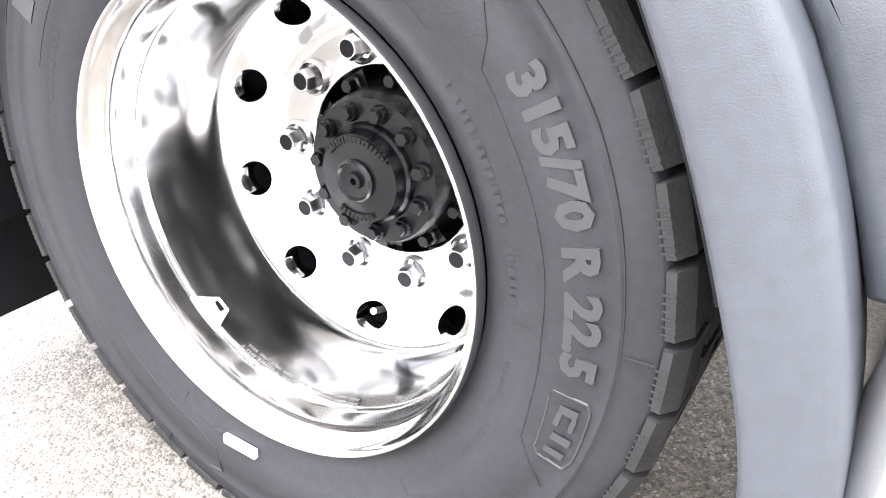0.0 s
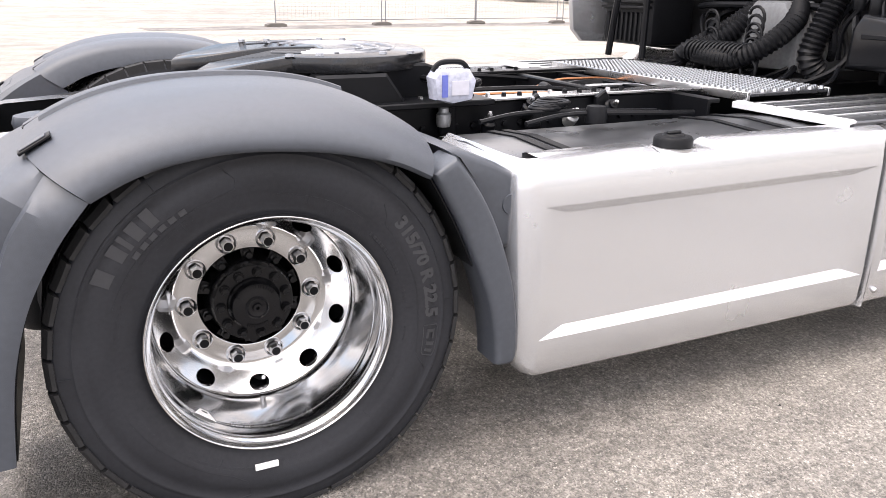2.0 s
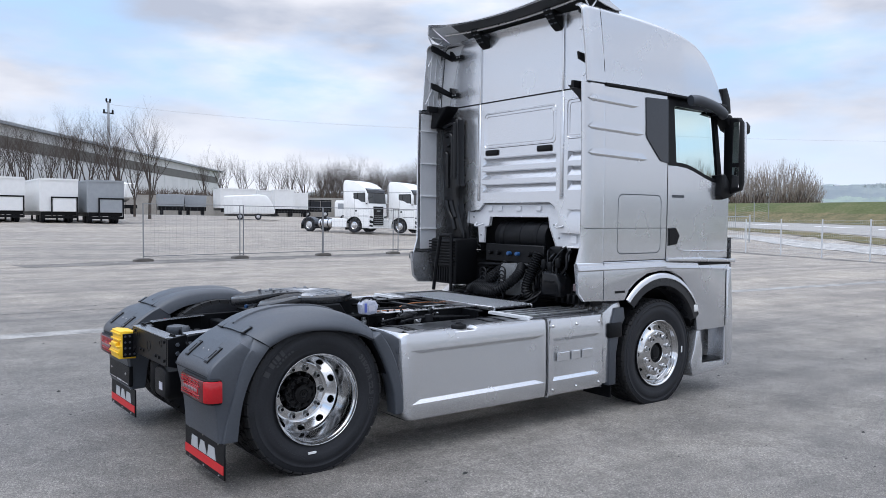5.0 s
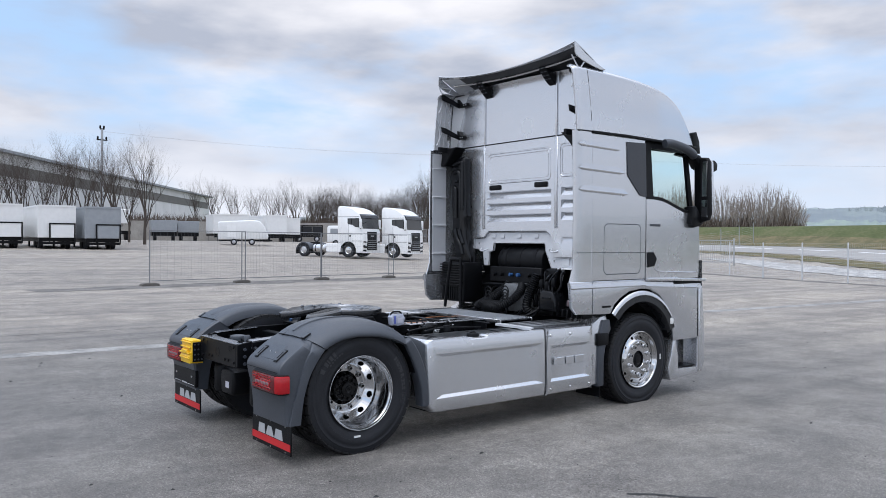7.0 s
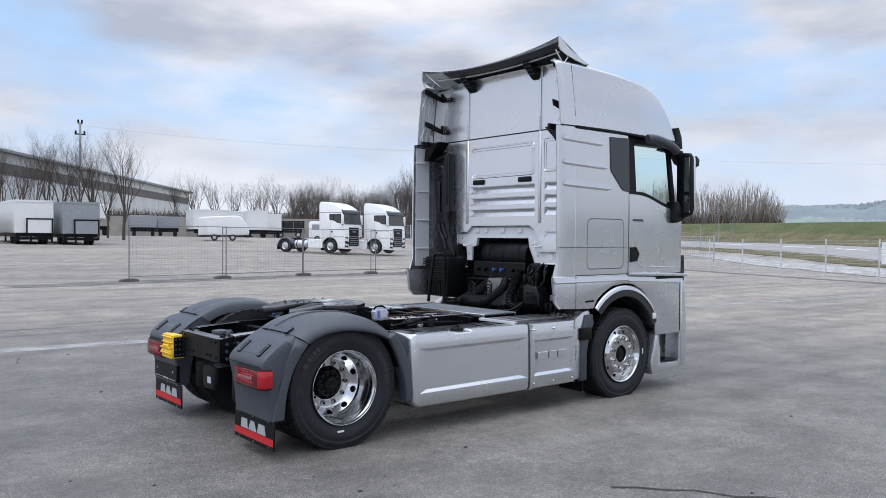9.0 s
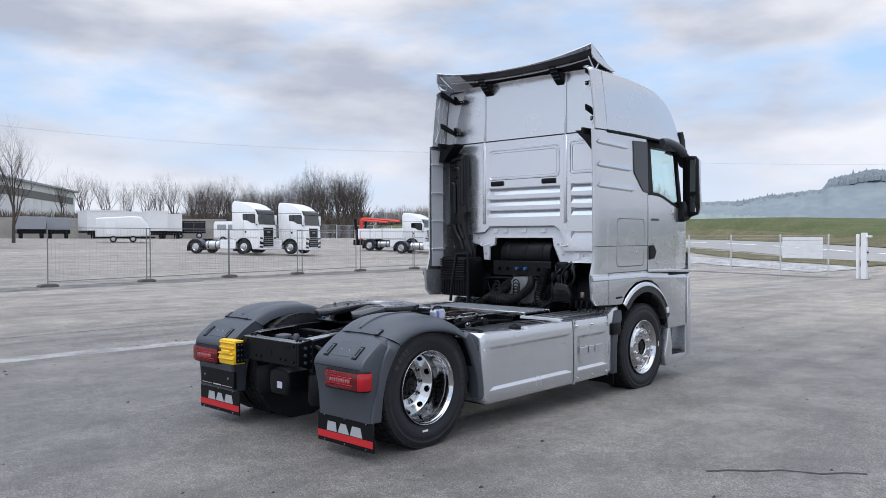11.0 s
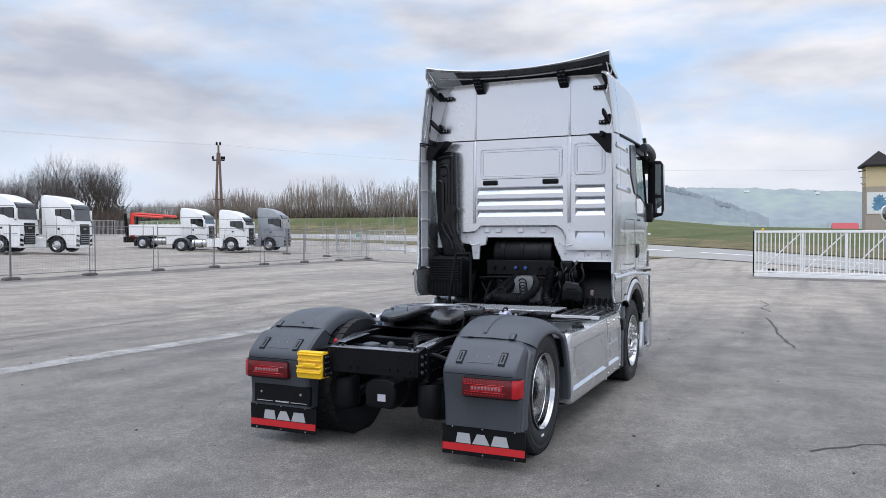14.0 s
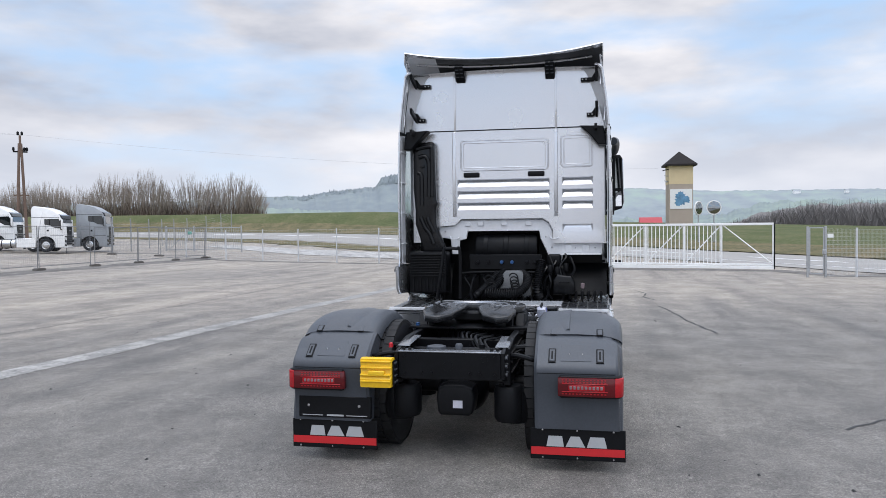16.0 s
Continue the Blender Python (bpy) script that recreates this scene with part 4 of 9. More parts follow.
        row += [(cx + (ax - cx) * t, s * (yc + 0.014 * q * (1 - t) + (1.216 - yc) * math.sin(math.pi / 2 * t)), cz + (az - cz) * t) for t in (0.07, 0.2, 0.4, 0.7, 0.92, 1.0)] + [(ax, s * 1.196, az)]
        rows.append(row)
    bm = loft(bmesh.new(), rows)
    bm.verts.ensure_lookup_table()
    low = min(v.co.z for v in bm.verts)
    base = sorted((v for v in bm.verts if v.co.z < low + 0.004), key=lambda v: v.index)
    bm.faces.new(base)
    part("rear_section", bm, GREY_PLASTIC, guard, "", 24)
    # black sheet added along the arch for the shade inside the guard
    liner = loft(bmesh.new(), [[(x, s * y, z) for y in (0.62, 0.9, 1.19)] for x, z in arch])
    part("dark_liner", thicken(liner, 0.003), BLACK_PLASTIC, guard, "black sheet standing for the mudguard's shaded inside")
    part("seam", loft(bmesh.new(), [[(-0.7435, s * y, z) for z in (0.718, 0.7225)] for y in (0.63, 0.9, 1.16)]), BLACK_PLASTIC, guard)

    def slab(p0, p1, h, y, w, lift=0.0):
        nx, nz = -(p1[1] - p0[1]), p1[0] - p0[0]
        r = math.hypot(nx, nz)
        nx, nz = nx / r, nz / r
        a, b = (p0[0] + nx * lift, p0[1] + nz * lift), (p1[0] + nx * lift, p1[1] + nz * lift)
        return prism(bmesh.new(), [a, b, (b[0] + nx * h, b[1] + nz * h), (a[0] + nx * h, a[1] + nz * h)], "y", s * (y - w), s * (y + w), 0.002, 1)
    for yy in (0.73, 1.06):
        clip = part("hinge", slab((-0.712, 0.789), (-0.612, 0.869), 0.008, yy, 0.026), BLACK_PLASTIC, guard, "black hinge strap")
        part("hinge_pad", slab((-0.704, 0.796), (-0.622, 0.861), 0.004, yy, 0.018, 0.0075), GREY_PLASTIC, clip)
        part("hinge_pin", slab((-0.690, 0.807), (-0.634, 0.851), 0.004, yy, 0.006, 0.011), BLACK_PLASTIC, clip)
        tab = part("hinge_tab", slab((-0.482, 0.949), (-0.418, 0.985), 0.007, yy, 0.024), BLACK_PLASTIC, guard, "black hinge tab")
        part("tab_pad", slab((-0.478, 0.952), (-0.426, 0.981), 0.003, yy, 0.017, 0.0065), GREY_PLASTIC, tab)
    part("top_panel", slab((-0.700, 0.799), (-0.575, 0.892), 0.004, 0.895, 0.105), GREY_PLASTIC, guard)
    for yy in (0.85, 0.94):
        part("screw", lathe(bmesh.new(), [(0.001, 0.850), (0.007, 0.849), (0.008, 0.83)], 10, -0.645, s * yy, "z"), STEEL, guard)
    # front section that comes down before the tyre
    inner = along([(0.394, 0.858), (0.465, 0.730), (0.522, 0.60), (0.560, 0.49), (0.577, 0.40), (0.584, 0.322)], 16)
    outer = along([(0.650, 0.322), (0.648, 0.42), (0.627, 0.55), (0.582, 0.69), (0.524, 0.805), (0.456, 0.895)], 16)
    pts = inner + [(0.583, 0.308), (0.598, 0.301), (0.628, 0.301), (0.643, 0.308)] + outer
    # another black sheet, the shade behind the front section put in as colour
    liner = loft(bmesh.new(), [[(x - 0.004, s * y, z - 0.002) for y in (0.64, 0.9, 1.185)] for x, z in inner[:9]])
    part("dark_liner", thicken(liner, 0.003), BLACK_PLASTIC, guard, "black sheet standing for the mudguard's shaded inside")
    part("front_section", prism(bmesh.new(), pts, "y", s * 1.09, s * 1.214, 0.016, 3), GREY_PLASTIC, guard, "", 45)
    pts = [(0.45, 0.905), (0.49, 0.902), (0.60, 0.858), (0.67, 0.82), (0.695, 0.78), (0.66, 0.62), (0.61, 0.62), (0.585, 0.68), (0.525, 0.80)]
    gusset = part("gusset", prism(bmesh.new(), pts, "y", s * 0.70, s * 1.155, 0.02, 3), GREY_PLASTIC, guard)
    part("gusset_cap", lathe(bmesh.new(), [(0.001, s * 1.160), (0.027, s * 1.160), (0.029, s * 1.152)], 24, 0.645, 0.745), GREY_PLASTIC, gusset)
    # spray flap with its bars and red strip
    fy0, fy1 = (0.573, 1.232) if s < 0 else (0.555, 1.213)
    dz = 0.0 if s < 0 else 0.006
    flap = part("spray_flap", box(bmesh.new(), -0.668, -0.656, s * fy0, s * fy1, 0.097 + dz, 0.318, 0.003), BLACK_PLASTIC, truck, "black rubber spray flap with a red strip")
    part("red_strip", box(bmesh.new(), -0.672, -0.666, s * (fy0 + 0.006), s * (fy1 - 0.006), 0.131 + dz, 0.184 + dz), RED_PRINT, flap, "red strip")
    m = (fy0 + fy1) / 2 - 0.012
    for prof in ([(-0.215, 0.19), (-0.195, 0.265), (-0.10, 0.265), (-0.075, 0.19)], [(-0.065, 0.19), (-0.025, 0.265), (0.035, 0.265), (0.072, 0.19)], [(0.083, 0.19), (0.095, 0.265), (0.19, 0.265), (0.205, 0.19)]):
        part("print_block", prism(bmesh.new(), [(s * m + y, z + dz) for y, z in prof], "x", -0.6705, -0.667), WHITE_PRINT, flap, "plain light block where a maker's mark stands")
    for yy in (0.66, 0.9, 1.15):
        for z in (0.306, 0.112):
            part("rivet", lathe(bmesh.new(), [(0.001, -0.6735), (0.006, -0.673), (0.007, -0.668)], 8, s * yy, z + dz, "x"), STEEL, flap)
    # tail lamp, wrapped round the corner
    def lamp_plan(d):
        return [(-0.69, s * (0.772 - d)), (-0.755 - d, s * (0.772 - d)), (-0.770 - d, s * 0.79), (-0.772 - d, s * 1.10), (-0.768 - d, s * 1.15), (-0.754 - d, s * (1.192 + d)), (-0.725, s * (1.213 + d)), (-0.664 + d, s * (1.220 + d)), (-0.664 + d, s * 1.15), (-0.69, s * 1.10)]
    lamp = part("tail_lamp", prism(bmesh.new(), lamp_plan(-0.008), "z", 0.556, 0.708, 0.006, 1), BLACK_PLASTIC, truck, "red tail lamp in a black housing")
    part("lens", prism(bmesh.new(), lamp_plan(0.0)[:5] + [(-0.766, s * 1.158), (-0.73, s * 1.15), (-0.70, s * 1.10)], "z", 0.566, 0.698, 0.008, 2), RED_LENS, lamp, "dark red lens")
    part("side_lens", prism(bmesh.new(), [(-0.7665, s * 1.160), (-0.755, s * 1.193), (-0.725, s * 1.2145), (-0.672, s * 1.2215), (-0.672, s * 1.16), (-0.73, s * 1.152)], "z", 0.566, 0.698, 0.008, 2), RED_BRIGHT, lamp, "bright red side lens")
    part("lens_rib", box(bmesh.new(), -0.7765, -0.770, s * 0.80, s * 1.11, 0.654, 0.660, 0.002), RED_BRIGHT, lamp)
    part("lens_rib", box(bmesh.new(), -0.7765, -0.770, s * 0.80, s * 1.11, 0.600, 0.606, 0.002), RED_BRIGHT, lamp)
    part("light_bar", box(bmesh.new(), -0.7745, -0.770, s * 0.845, s * 1.09, 0.610, 0.650, 0.004), RED_BRIGHT, lamp)
    for i in range(9):
        y = 0.852 + 0.026 * i
        part("lamp_cell", box(bmesh.new(), -0.7775, -0.773, s * y, s * (y + 0.017), 0.619, 0.641, 0.002), LED_GREY, lamp)
    for z in (0.668, 0.588, 0.684):
        for i in range(13):
            y = 0.80 + 0.024 * i
            part("lamp_dot", box(bmesh.new(), -0.7745, -0.771, s * y, s * (y + 0.012), z - 0.004, z + 0.004), RED_BRIGHT, lamp)
    if s > 0:
        part("plate_holder", box(bmesh.new(), -0.70, -0.668, 0.59, 1.15, 0.34, 0.50, 0.006), BLACK_PLASTIC, truck, "empty black number plate holder")
        part("holder_text_bar", box(bmesh.new(), -0.703, -0.699, 0.80, 0.93, 0.352, 0.364), WHITE_PRINT, truck, "small white lettering bar")
        part("holder_text_bar", box(bmesh.new(), -0.703, -0.699, 0.62, 0.78, 0.355, 0.360), WHITE_PRINT, truck, "small white lettering bar")
        part("holder_text_bar", box(bmesh.new(), -0.703, -0.699, 0.96, 1.12, 0.355, 0.360), WHITE_PRINT, truck, "small white lettering bar")
        for yy in (0.68, 1.07):
            part("screw", lathe(bmesh.new(), [(0.001, -0.707), (0.01, -0.706), (0.011, -0.7)], 10, yy, 0.43, "x"), STEEL, truck)


rear_mudguard(-1)
rear_mudguard(1)


# ---- frame, fifth wheel, deck ----
def chassis():
    for s in (-1, 1):
        rail = part("frame_rail", prism(bmesh.new(), [(-0.60, 0.60), (-0.60, 0.86), (-0.30, 0.90), (0.5, 0.90), (1.2, 0.90), (4.3, 0.88), (4.3, 0.60), (1.2, 0.60)], "y", s * 0.375, s * 0.425, 0.004, 1), CHASSIS, truck, "black painted frame rail")
        bm = bmesh.new()
        for i in range(40):
            x = -0.52 + 0.065 * i
            for z in (0.68, 0.82) if i % 3 else (0.68, 0.75, 0.82):
                lathe(bm, [(0.001, s * 0.437), (0.011, s * 0.436), (0.012, s * 0.42)], 6, x, z)
        part("rivets", bm, CHASSIS, rail)["kind"] = "stuff"
        part("rail_edge", box(bmesh.new(), 0.3, 2.6, s * 0.36, s * 0.44, 0.902, 0.914, 0.003), STEEL if s < 0 else CHASSIS, rail)
    # end cross member with round openings
    beam = part("end_beam", prism(bmesh.new(), [(-0.372, 0.665), (-0.372, 0.845), (0.372, 0.845), (0.372, 0.665), (0.34, 0.652), (-0.34, 0.652)], "x", -0.725, -0.70, 0.004, 1), CHASSIS, truck, "black end cross member with bolt holes")
    part("top_flange", prism(bmesh.new(), [(-0.728, -0.372), (-0.728, 0.372), (-0.60, 0.372), (-0.60, 0.30), (-0.635, 0.275), (-0.635, -0.275), (-0.60, -0.30), (-0.60, -0.372)], "z", 0.845, 0.854, 0.002, 1), FLANGE, beam)
    for y in (-0.345, -0.30, 0.30, 0.345):
        part("flange_bolt", lathe(bmesh.new(), [(0.001, 0.872), (0.011, 0.871), (0.013, 0.860), (0.016, 0.858), (0.016, 0.853)], 6, -0.665, y, "z"), CHASSIS, beam)
    for y, z, r in ((0.01, 0.748, 0.040), (0.255, 0.80, 0.026), (-0.255, 0.80, 0.026)):
        part("opening", lathe(bmesh.new(), [(r, -0.7255), (r, -0.727), (r - 0.005, -0.727), (r - 0.006, -0.71), (0.001, -0.708)], 20, y, z, "x"), CHASSIS, beam)
    for y in (-0.33, -0.15, 0.13, 0.33, -0.22, 0.2):
        for z in (0.69, 0.82) if abs(y) > 0.3 else (0.70,):
            part("bolt", lathe(bmesh.new(), [(0.001, -0.736), (0.011, -0.735), (0.012, -0.724)], 6, y, z, "x"), CHASSIS, beam)
    for s in (-1, 1):
        part("side_plate", prism(bmesh.new(), [(-0.724, 0.66), (-0.724, 0.846), (-0.58, 0.872), (-0.2, 0.892), (-0.2, 0.60), (-0.5, 0.60)], "y", s * 0.374, s * 0.40, 0.003, 1), CHASSIS, truck)
        bm = bmesh.new()
        for i in range(5):
            for z in (0.64, 0.70, 0.76):
                lathe(bm, [(0.001, s * 0.414), (0.014, s * 0.413), (0.015, s * 0.398)], 6, -0.66 + 0.07 * i, z + 0.045 + 0.008 * i)
        part("plate_bolts", bm, GREY_PLASTIC, truck)["kind"] = "stuff"
        part("plate_edge", loft(bmesh.new(), [[(x, s * 0.318, z + 0.001), (x, s * 0.405, z + 0.003), (x, s * 0.412, z - 0.002), (x, s * 0.412, z - 0.012)] for x, z in ((-0.60, 0.869), (-0.58, 0.874), (-0.4, 0.884), (-0.2, 0.894))]), FLANGE, truck)
        part("guard_bracket", tube(bmesh.new(), smooth_path([(-0.56, s * 0.40, 0.80), (-0.60, s * 0.48, 0.815), (-0.60, s * 0.58, 0.79), (-0.56, s * 0.66, 0.76)]), 0.018), CHASSIS, truck)
        for x in (-0.3, 0.3):
            part("guard_tube", tube(bmesh.new(), [(x, s * 0.42, 0.82), (x, s * 0.75, 0.86)], 0.022), CHASSIS, truck)
        part("air_bellow", lathe(bmesh.new(), [(0.02, 0.30), (0.10, 0.30), (0.12, 0.36), (0.125, 0.42), (0.12, 0.5), (0.10, 0.56), (0.02, 0.56)], 28, -0.42, s * 0.44, "z"), BLACK_PLASTIC, truck, "black rubber air bellow")
        part("air_bellow", lathe(bmesh.new(), [(0.02, 0.30), (0.10, 0.30), (0.12, 0.36), (0.125, 0.42), (0.12, 0.5), (0.10, 0.56), (0.02, 0.56)], 28, 0.42, s * 0.44, "z"), BLACK_PLASTIC, truck, "black rubber air bellow")
        part("trailing_arm", tube(bmesh.new(), [(-0.45, s * 0.44, 0.32), (0.0, s * 0.44, 0.42), (0.6, s * 0.44, 0.5)], 0.04), CHASSIS, truck)
    part("axle_tube", tube(bmesh.new(), [(0, -0.82, HUB_Z), (0, -0.2, HUB_Z), (0, 0.2, HUB_Z), (0, 0.82, HUB_Z)], 0.075, 16), CHASSIS, truck)
    part("differential", lathe(bmesh.new(), [(0.02, -0.33), (0.10, -0.31), (0.17, -0.24), (0.20, -0.1), (0.20, 0.05), (0.15, 0.14), (0.08, 0.2)], 24, 0.0, HUB_Z - 0.02, "x"), CHASSIS, truck, "black axle casing")
    # air tank at the back of the frame, with its label
    tank = part("rear_box", prism(bmesh.new(), [(-0.160, 0.43), (-0.170, 0.50), (-0.155, 0.575), (-0.09, 0.60), (0.04, 0.60), (0.10, 0.575), (0.112, 0.50), (0.10, 0.40), (0.08, 0.375), (-0.13, 0.375), (-0.152, 0.395)], "x", -0.66, -0.42, 0.03, 3), BLACK_PLASTIC, truck, "black plastic box with a white label under the frame end")
    part("box_label", box(bmesh.new(), -0.6635, -0.66, -0.085, -0.015, 0.435, 0.49), PAPER, tank, "white paper label")
    part("rear_cylinder", lathe(bmesh.new(), [(0.02, 0.32), (0.09, 0.32), (0.105, 0.35), (0.105, 0.55), (0.09, 0.58), (0.02, 0.58)], 28, -0.5, -0.40, "z"), BLACK_PLASTIC, truck)
    part("rear_cylinder", lathe(bmesh.new(), [(0.02, 0.34), (0.09, 0.34), (0.105, 0.37), (0.105, 0.55), (0.09, 0.58), (0.02, 0.58)], 28, -0.5, 0.36, "z"), BLACK_PLASTIC, truck)
    for x, z in ((-0.45, 0.78), (-0.1, 0.80), (0.75, 0.80), (1.3, 0.80), (1.9, 0.78)):
        part("cross_member", box(bmesh.new(), x - 0.04, x + 0.04, -0.38, 0.38, z - 0.1, z + 0.06, 0.008), CHASSIS, truck)
    # valves and pipes between the rails
    for i in range(9):
        x = -0.5 + 0.09 * i
        part("air_pipe", tube(bmesh.new(), smooth_path([(x, -0.3 + 0.06 * i, 0.80), (x + 0.2, -0.2 + 0.05 * i, 0.87), (x + 0.5, -0.28 + 0.06 * i, 0.86), (x + 1.1, -0.25 + 0.055 * i, 0.84)], 6), 0.009 + 0.004 * (i % 3), 6), CHASSIS if i % 4 else BLACK_PLASTIC, truck)
    part("valve_dome", lathe(bmesh.new(), [(0.02, 0.80), (0.07, 0.80), (0.078, 0.83), (0.07, 0.855), (0.03, 0.865), (0.001, 0.866)], 24, -0.48, 0.14, "z"), GREY_PLASTIC, truck, "grey dome of an air valve")
    part("valve_body", lathe(bmesh.new(), [(0.001, 0.80), (0.03, 0.80), (0.03, 0.86), (0.02, 0.875), (0.001, 0.875)], 12, -0.47, -0.03, "z"), GREY_PLASTIC, truck)
    part("valve_body", lathe(bmesh.new(), [(0.001, 0.80), (0.022, 0.80), (0.022, 0.87), (0.001, 0.87)], 12, -0.45, -0.2, "z"), CHASSIS, truck)


chassis()


def frame_clutter():
    """Small valves, clips and pipes on and between the frame rails."""
    copper, amber = surface("copper_pipe", (0.4, 0.17, 0.08), 0.4, 0.8), surface("amber_pipe", (0.42, 0.22, 0.04), 0.4)
    for k, (mat, y, z, r) in enumerate(((copper, -0.33, 0.905, 0.006), (amber, -0.30, 0.90, 0.006), (GALV, -0.27, 0.90, 0.007), (CHASSIS, -0.22, 0.91, 0.012), (CHASSIS, 0.24, 0.91, 0.012), (STEEL, 0.30, 0.905, 0.007))):
        pts = [(0.62, y + 0.05, z - 0.05), (0.78, y, z), (1.05, y + 0.015 * (-1) ** k, z + 0.006), (1.32, y - 0.01, z), (1.60, y + 0.03, z - 0.03)]
        part("pipe", tube(bmesh.new(), smooth_path(pts, 6), r, 6), mat, truck)
    for k, (x, y, z) in enumerate(((0.78, -0.46, 0.86), (0.95, -0.47, 0.82), (1.12, -0.46, 0.87), (1.30, -0.47, 0.83), (1.48, -0.46, 0.86), (0.86, -0.18, 0.90), (1.06, -0.12, 0.90), (1.36, -0.2, 0.9))):
        v = part("valve_body", lathe(bmesh.new(), [(0.001, -0.03), (0.022, -0.03), (0.026, -0.015), (0.026, 0.012), (0.018, 0.02), (0.018, 0.034), (0.001, 0.036)], 12, 0, 0, "z"), CHASSIS if k % 3 else GALV, truck, "", 40, pose(x, y, z, 15 * k, 0, 0))
        part("union", lathe(bmesh.new(), [(0.001, 0.03), (0.009, 0.03), (0.010, 0.05), (0.006, 0.056), (0.001, 0.056)], 6, 0, 0, "z"), STEEL, v)
    for s in (-1, 1):
        for i in range(14):
            x = 0.72 + 0.066 * i
            part("flange_bolt", lathe(bmesh.new(), [(0.001, 0.928), (0.009, 0.927), (0.011, 0.914), (0.014, 0.913)], 6, x, s * 0.40, "z"), STEEL if i % 4 == 0 else CHASSIS, truck)
        for x in (0.80, 1.15, 1.45):
            part("pipe_clip", prism(bmesh.new(), [(x - 0.03, 0.80), (x - 0.03, 0.90), (x + 0.01, 0.925), (x + 0.03, 0.90), (x + 0.03, 0.80)], "y", s * 0.435, s * 0.46, 0.005, 1), CHASSIS, truck)
    for k, (mat, y, z, r) in enumerate(((CHASSIS, -0.20, 0.86, 0.02), (GALV, -0.10, 0.885, 0.008), (CHASSIS, 0.02, 0.87, 0.024), (copper, 0.12, 0.89, 0.006), (CHASSIS, 0.20, 0.86, 0.018), (STEEL, -0.30, 0.88, 0.008))):
        pts = [(1.45, y + 0.04, z - 0.06), (1.6, y, z), (1.75, y + 0.02 * (-1) ** k, z + 0.008), (1.9, y - 0.01, z), (2.1, y + 0.03, z - 0.04)]
        part("pipe", tube(bmesh.new(), smooth_path(pts, 6), r, 6), mat, truck)
    part("deck_beam", prism(bmesh.new(), [(1.80, 0.80), (1.80, 0.895), (1.86, 0.895), (1.86, 0.88), (1.815, 0.88), (1.815, 0.80)], "y", -0.64, 0.64, 0.002, 1), CHASSIS, truck)
    part("deck_beam", box(bmesh.new(), 1.56, 1.60, -0.37, 0.37, 0.82, 0.90, 0.006), CHASSIS, truck)
    part("wound_cable", tube(bmesh.new(), [(1.06 + 0.055 * math.cos(k * 0.5) + 0.0006 * k, -0.66 + 0.05 * math.sin(k * 0.5), 0.905 + 0.0004 * k) for k in range(60)], 0.007, 6), CHASSIS, truck, "wound black cable")
    part("tank_sensor", lathe(bmesh.new(), [(0.001, 0.925), (0.03, 0.923), (0.036, 0.905), (0.036, 0.87)], 16, 1.18, -0.78, "z"), CHASSIS, truck)
    for x0, x1, y in ((0.78, 1.5, -0.72), (0.9, 1.6, -0.80)):
        part("air_pipe", tube(bmesh.new(), smooth_path([(x0, y, 0.885), (x0 + 0.2, y + 0.03, 0.90), (x1 - 0.2, y - 0.02, 0.895), (x1, y + 0.02, 0.88)], 6), 0.008, 6), CHASSIS, truck)
    for i in range(8):
        part("hub_cable", tube(bmesh.new(), smooth_path([(-0.42 + 0.1 * i, -0.42, 0.79), (-0.38 + 0.1 * i, -0.48, 0.82), (-0.3 + 0.1 * i, -0.52, 0.80), (-0.22 + 0.1 * i, -0.46, 0.78)], 5), 0.007, 6), CHASSIS, truck)


frame_clutter()


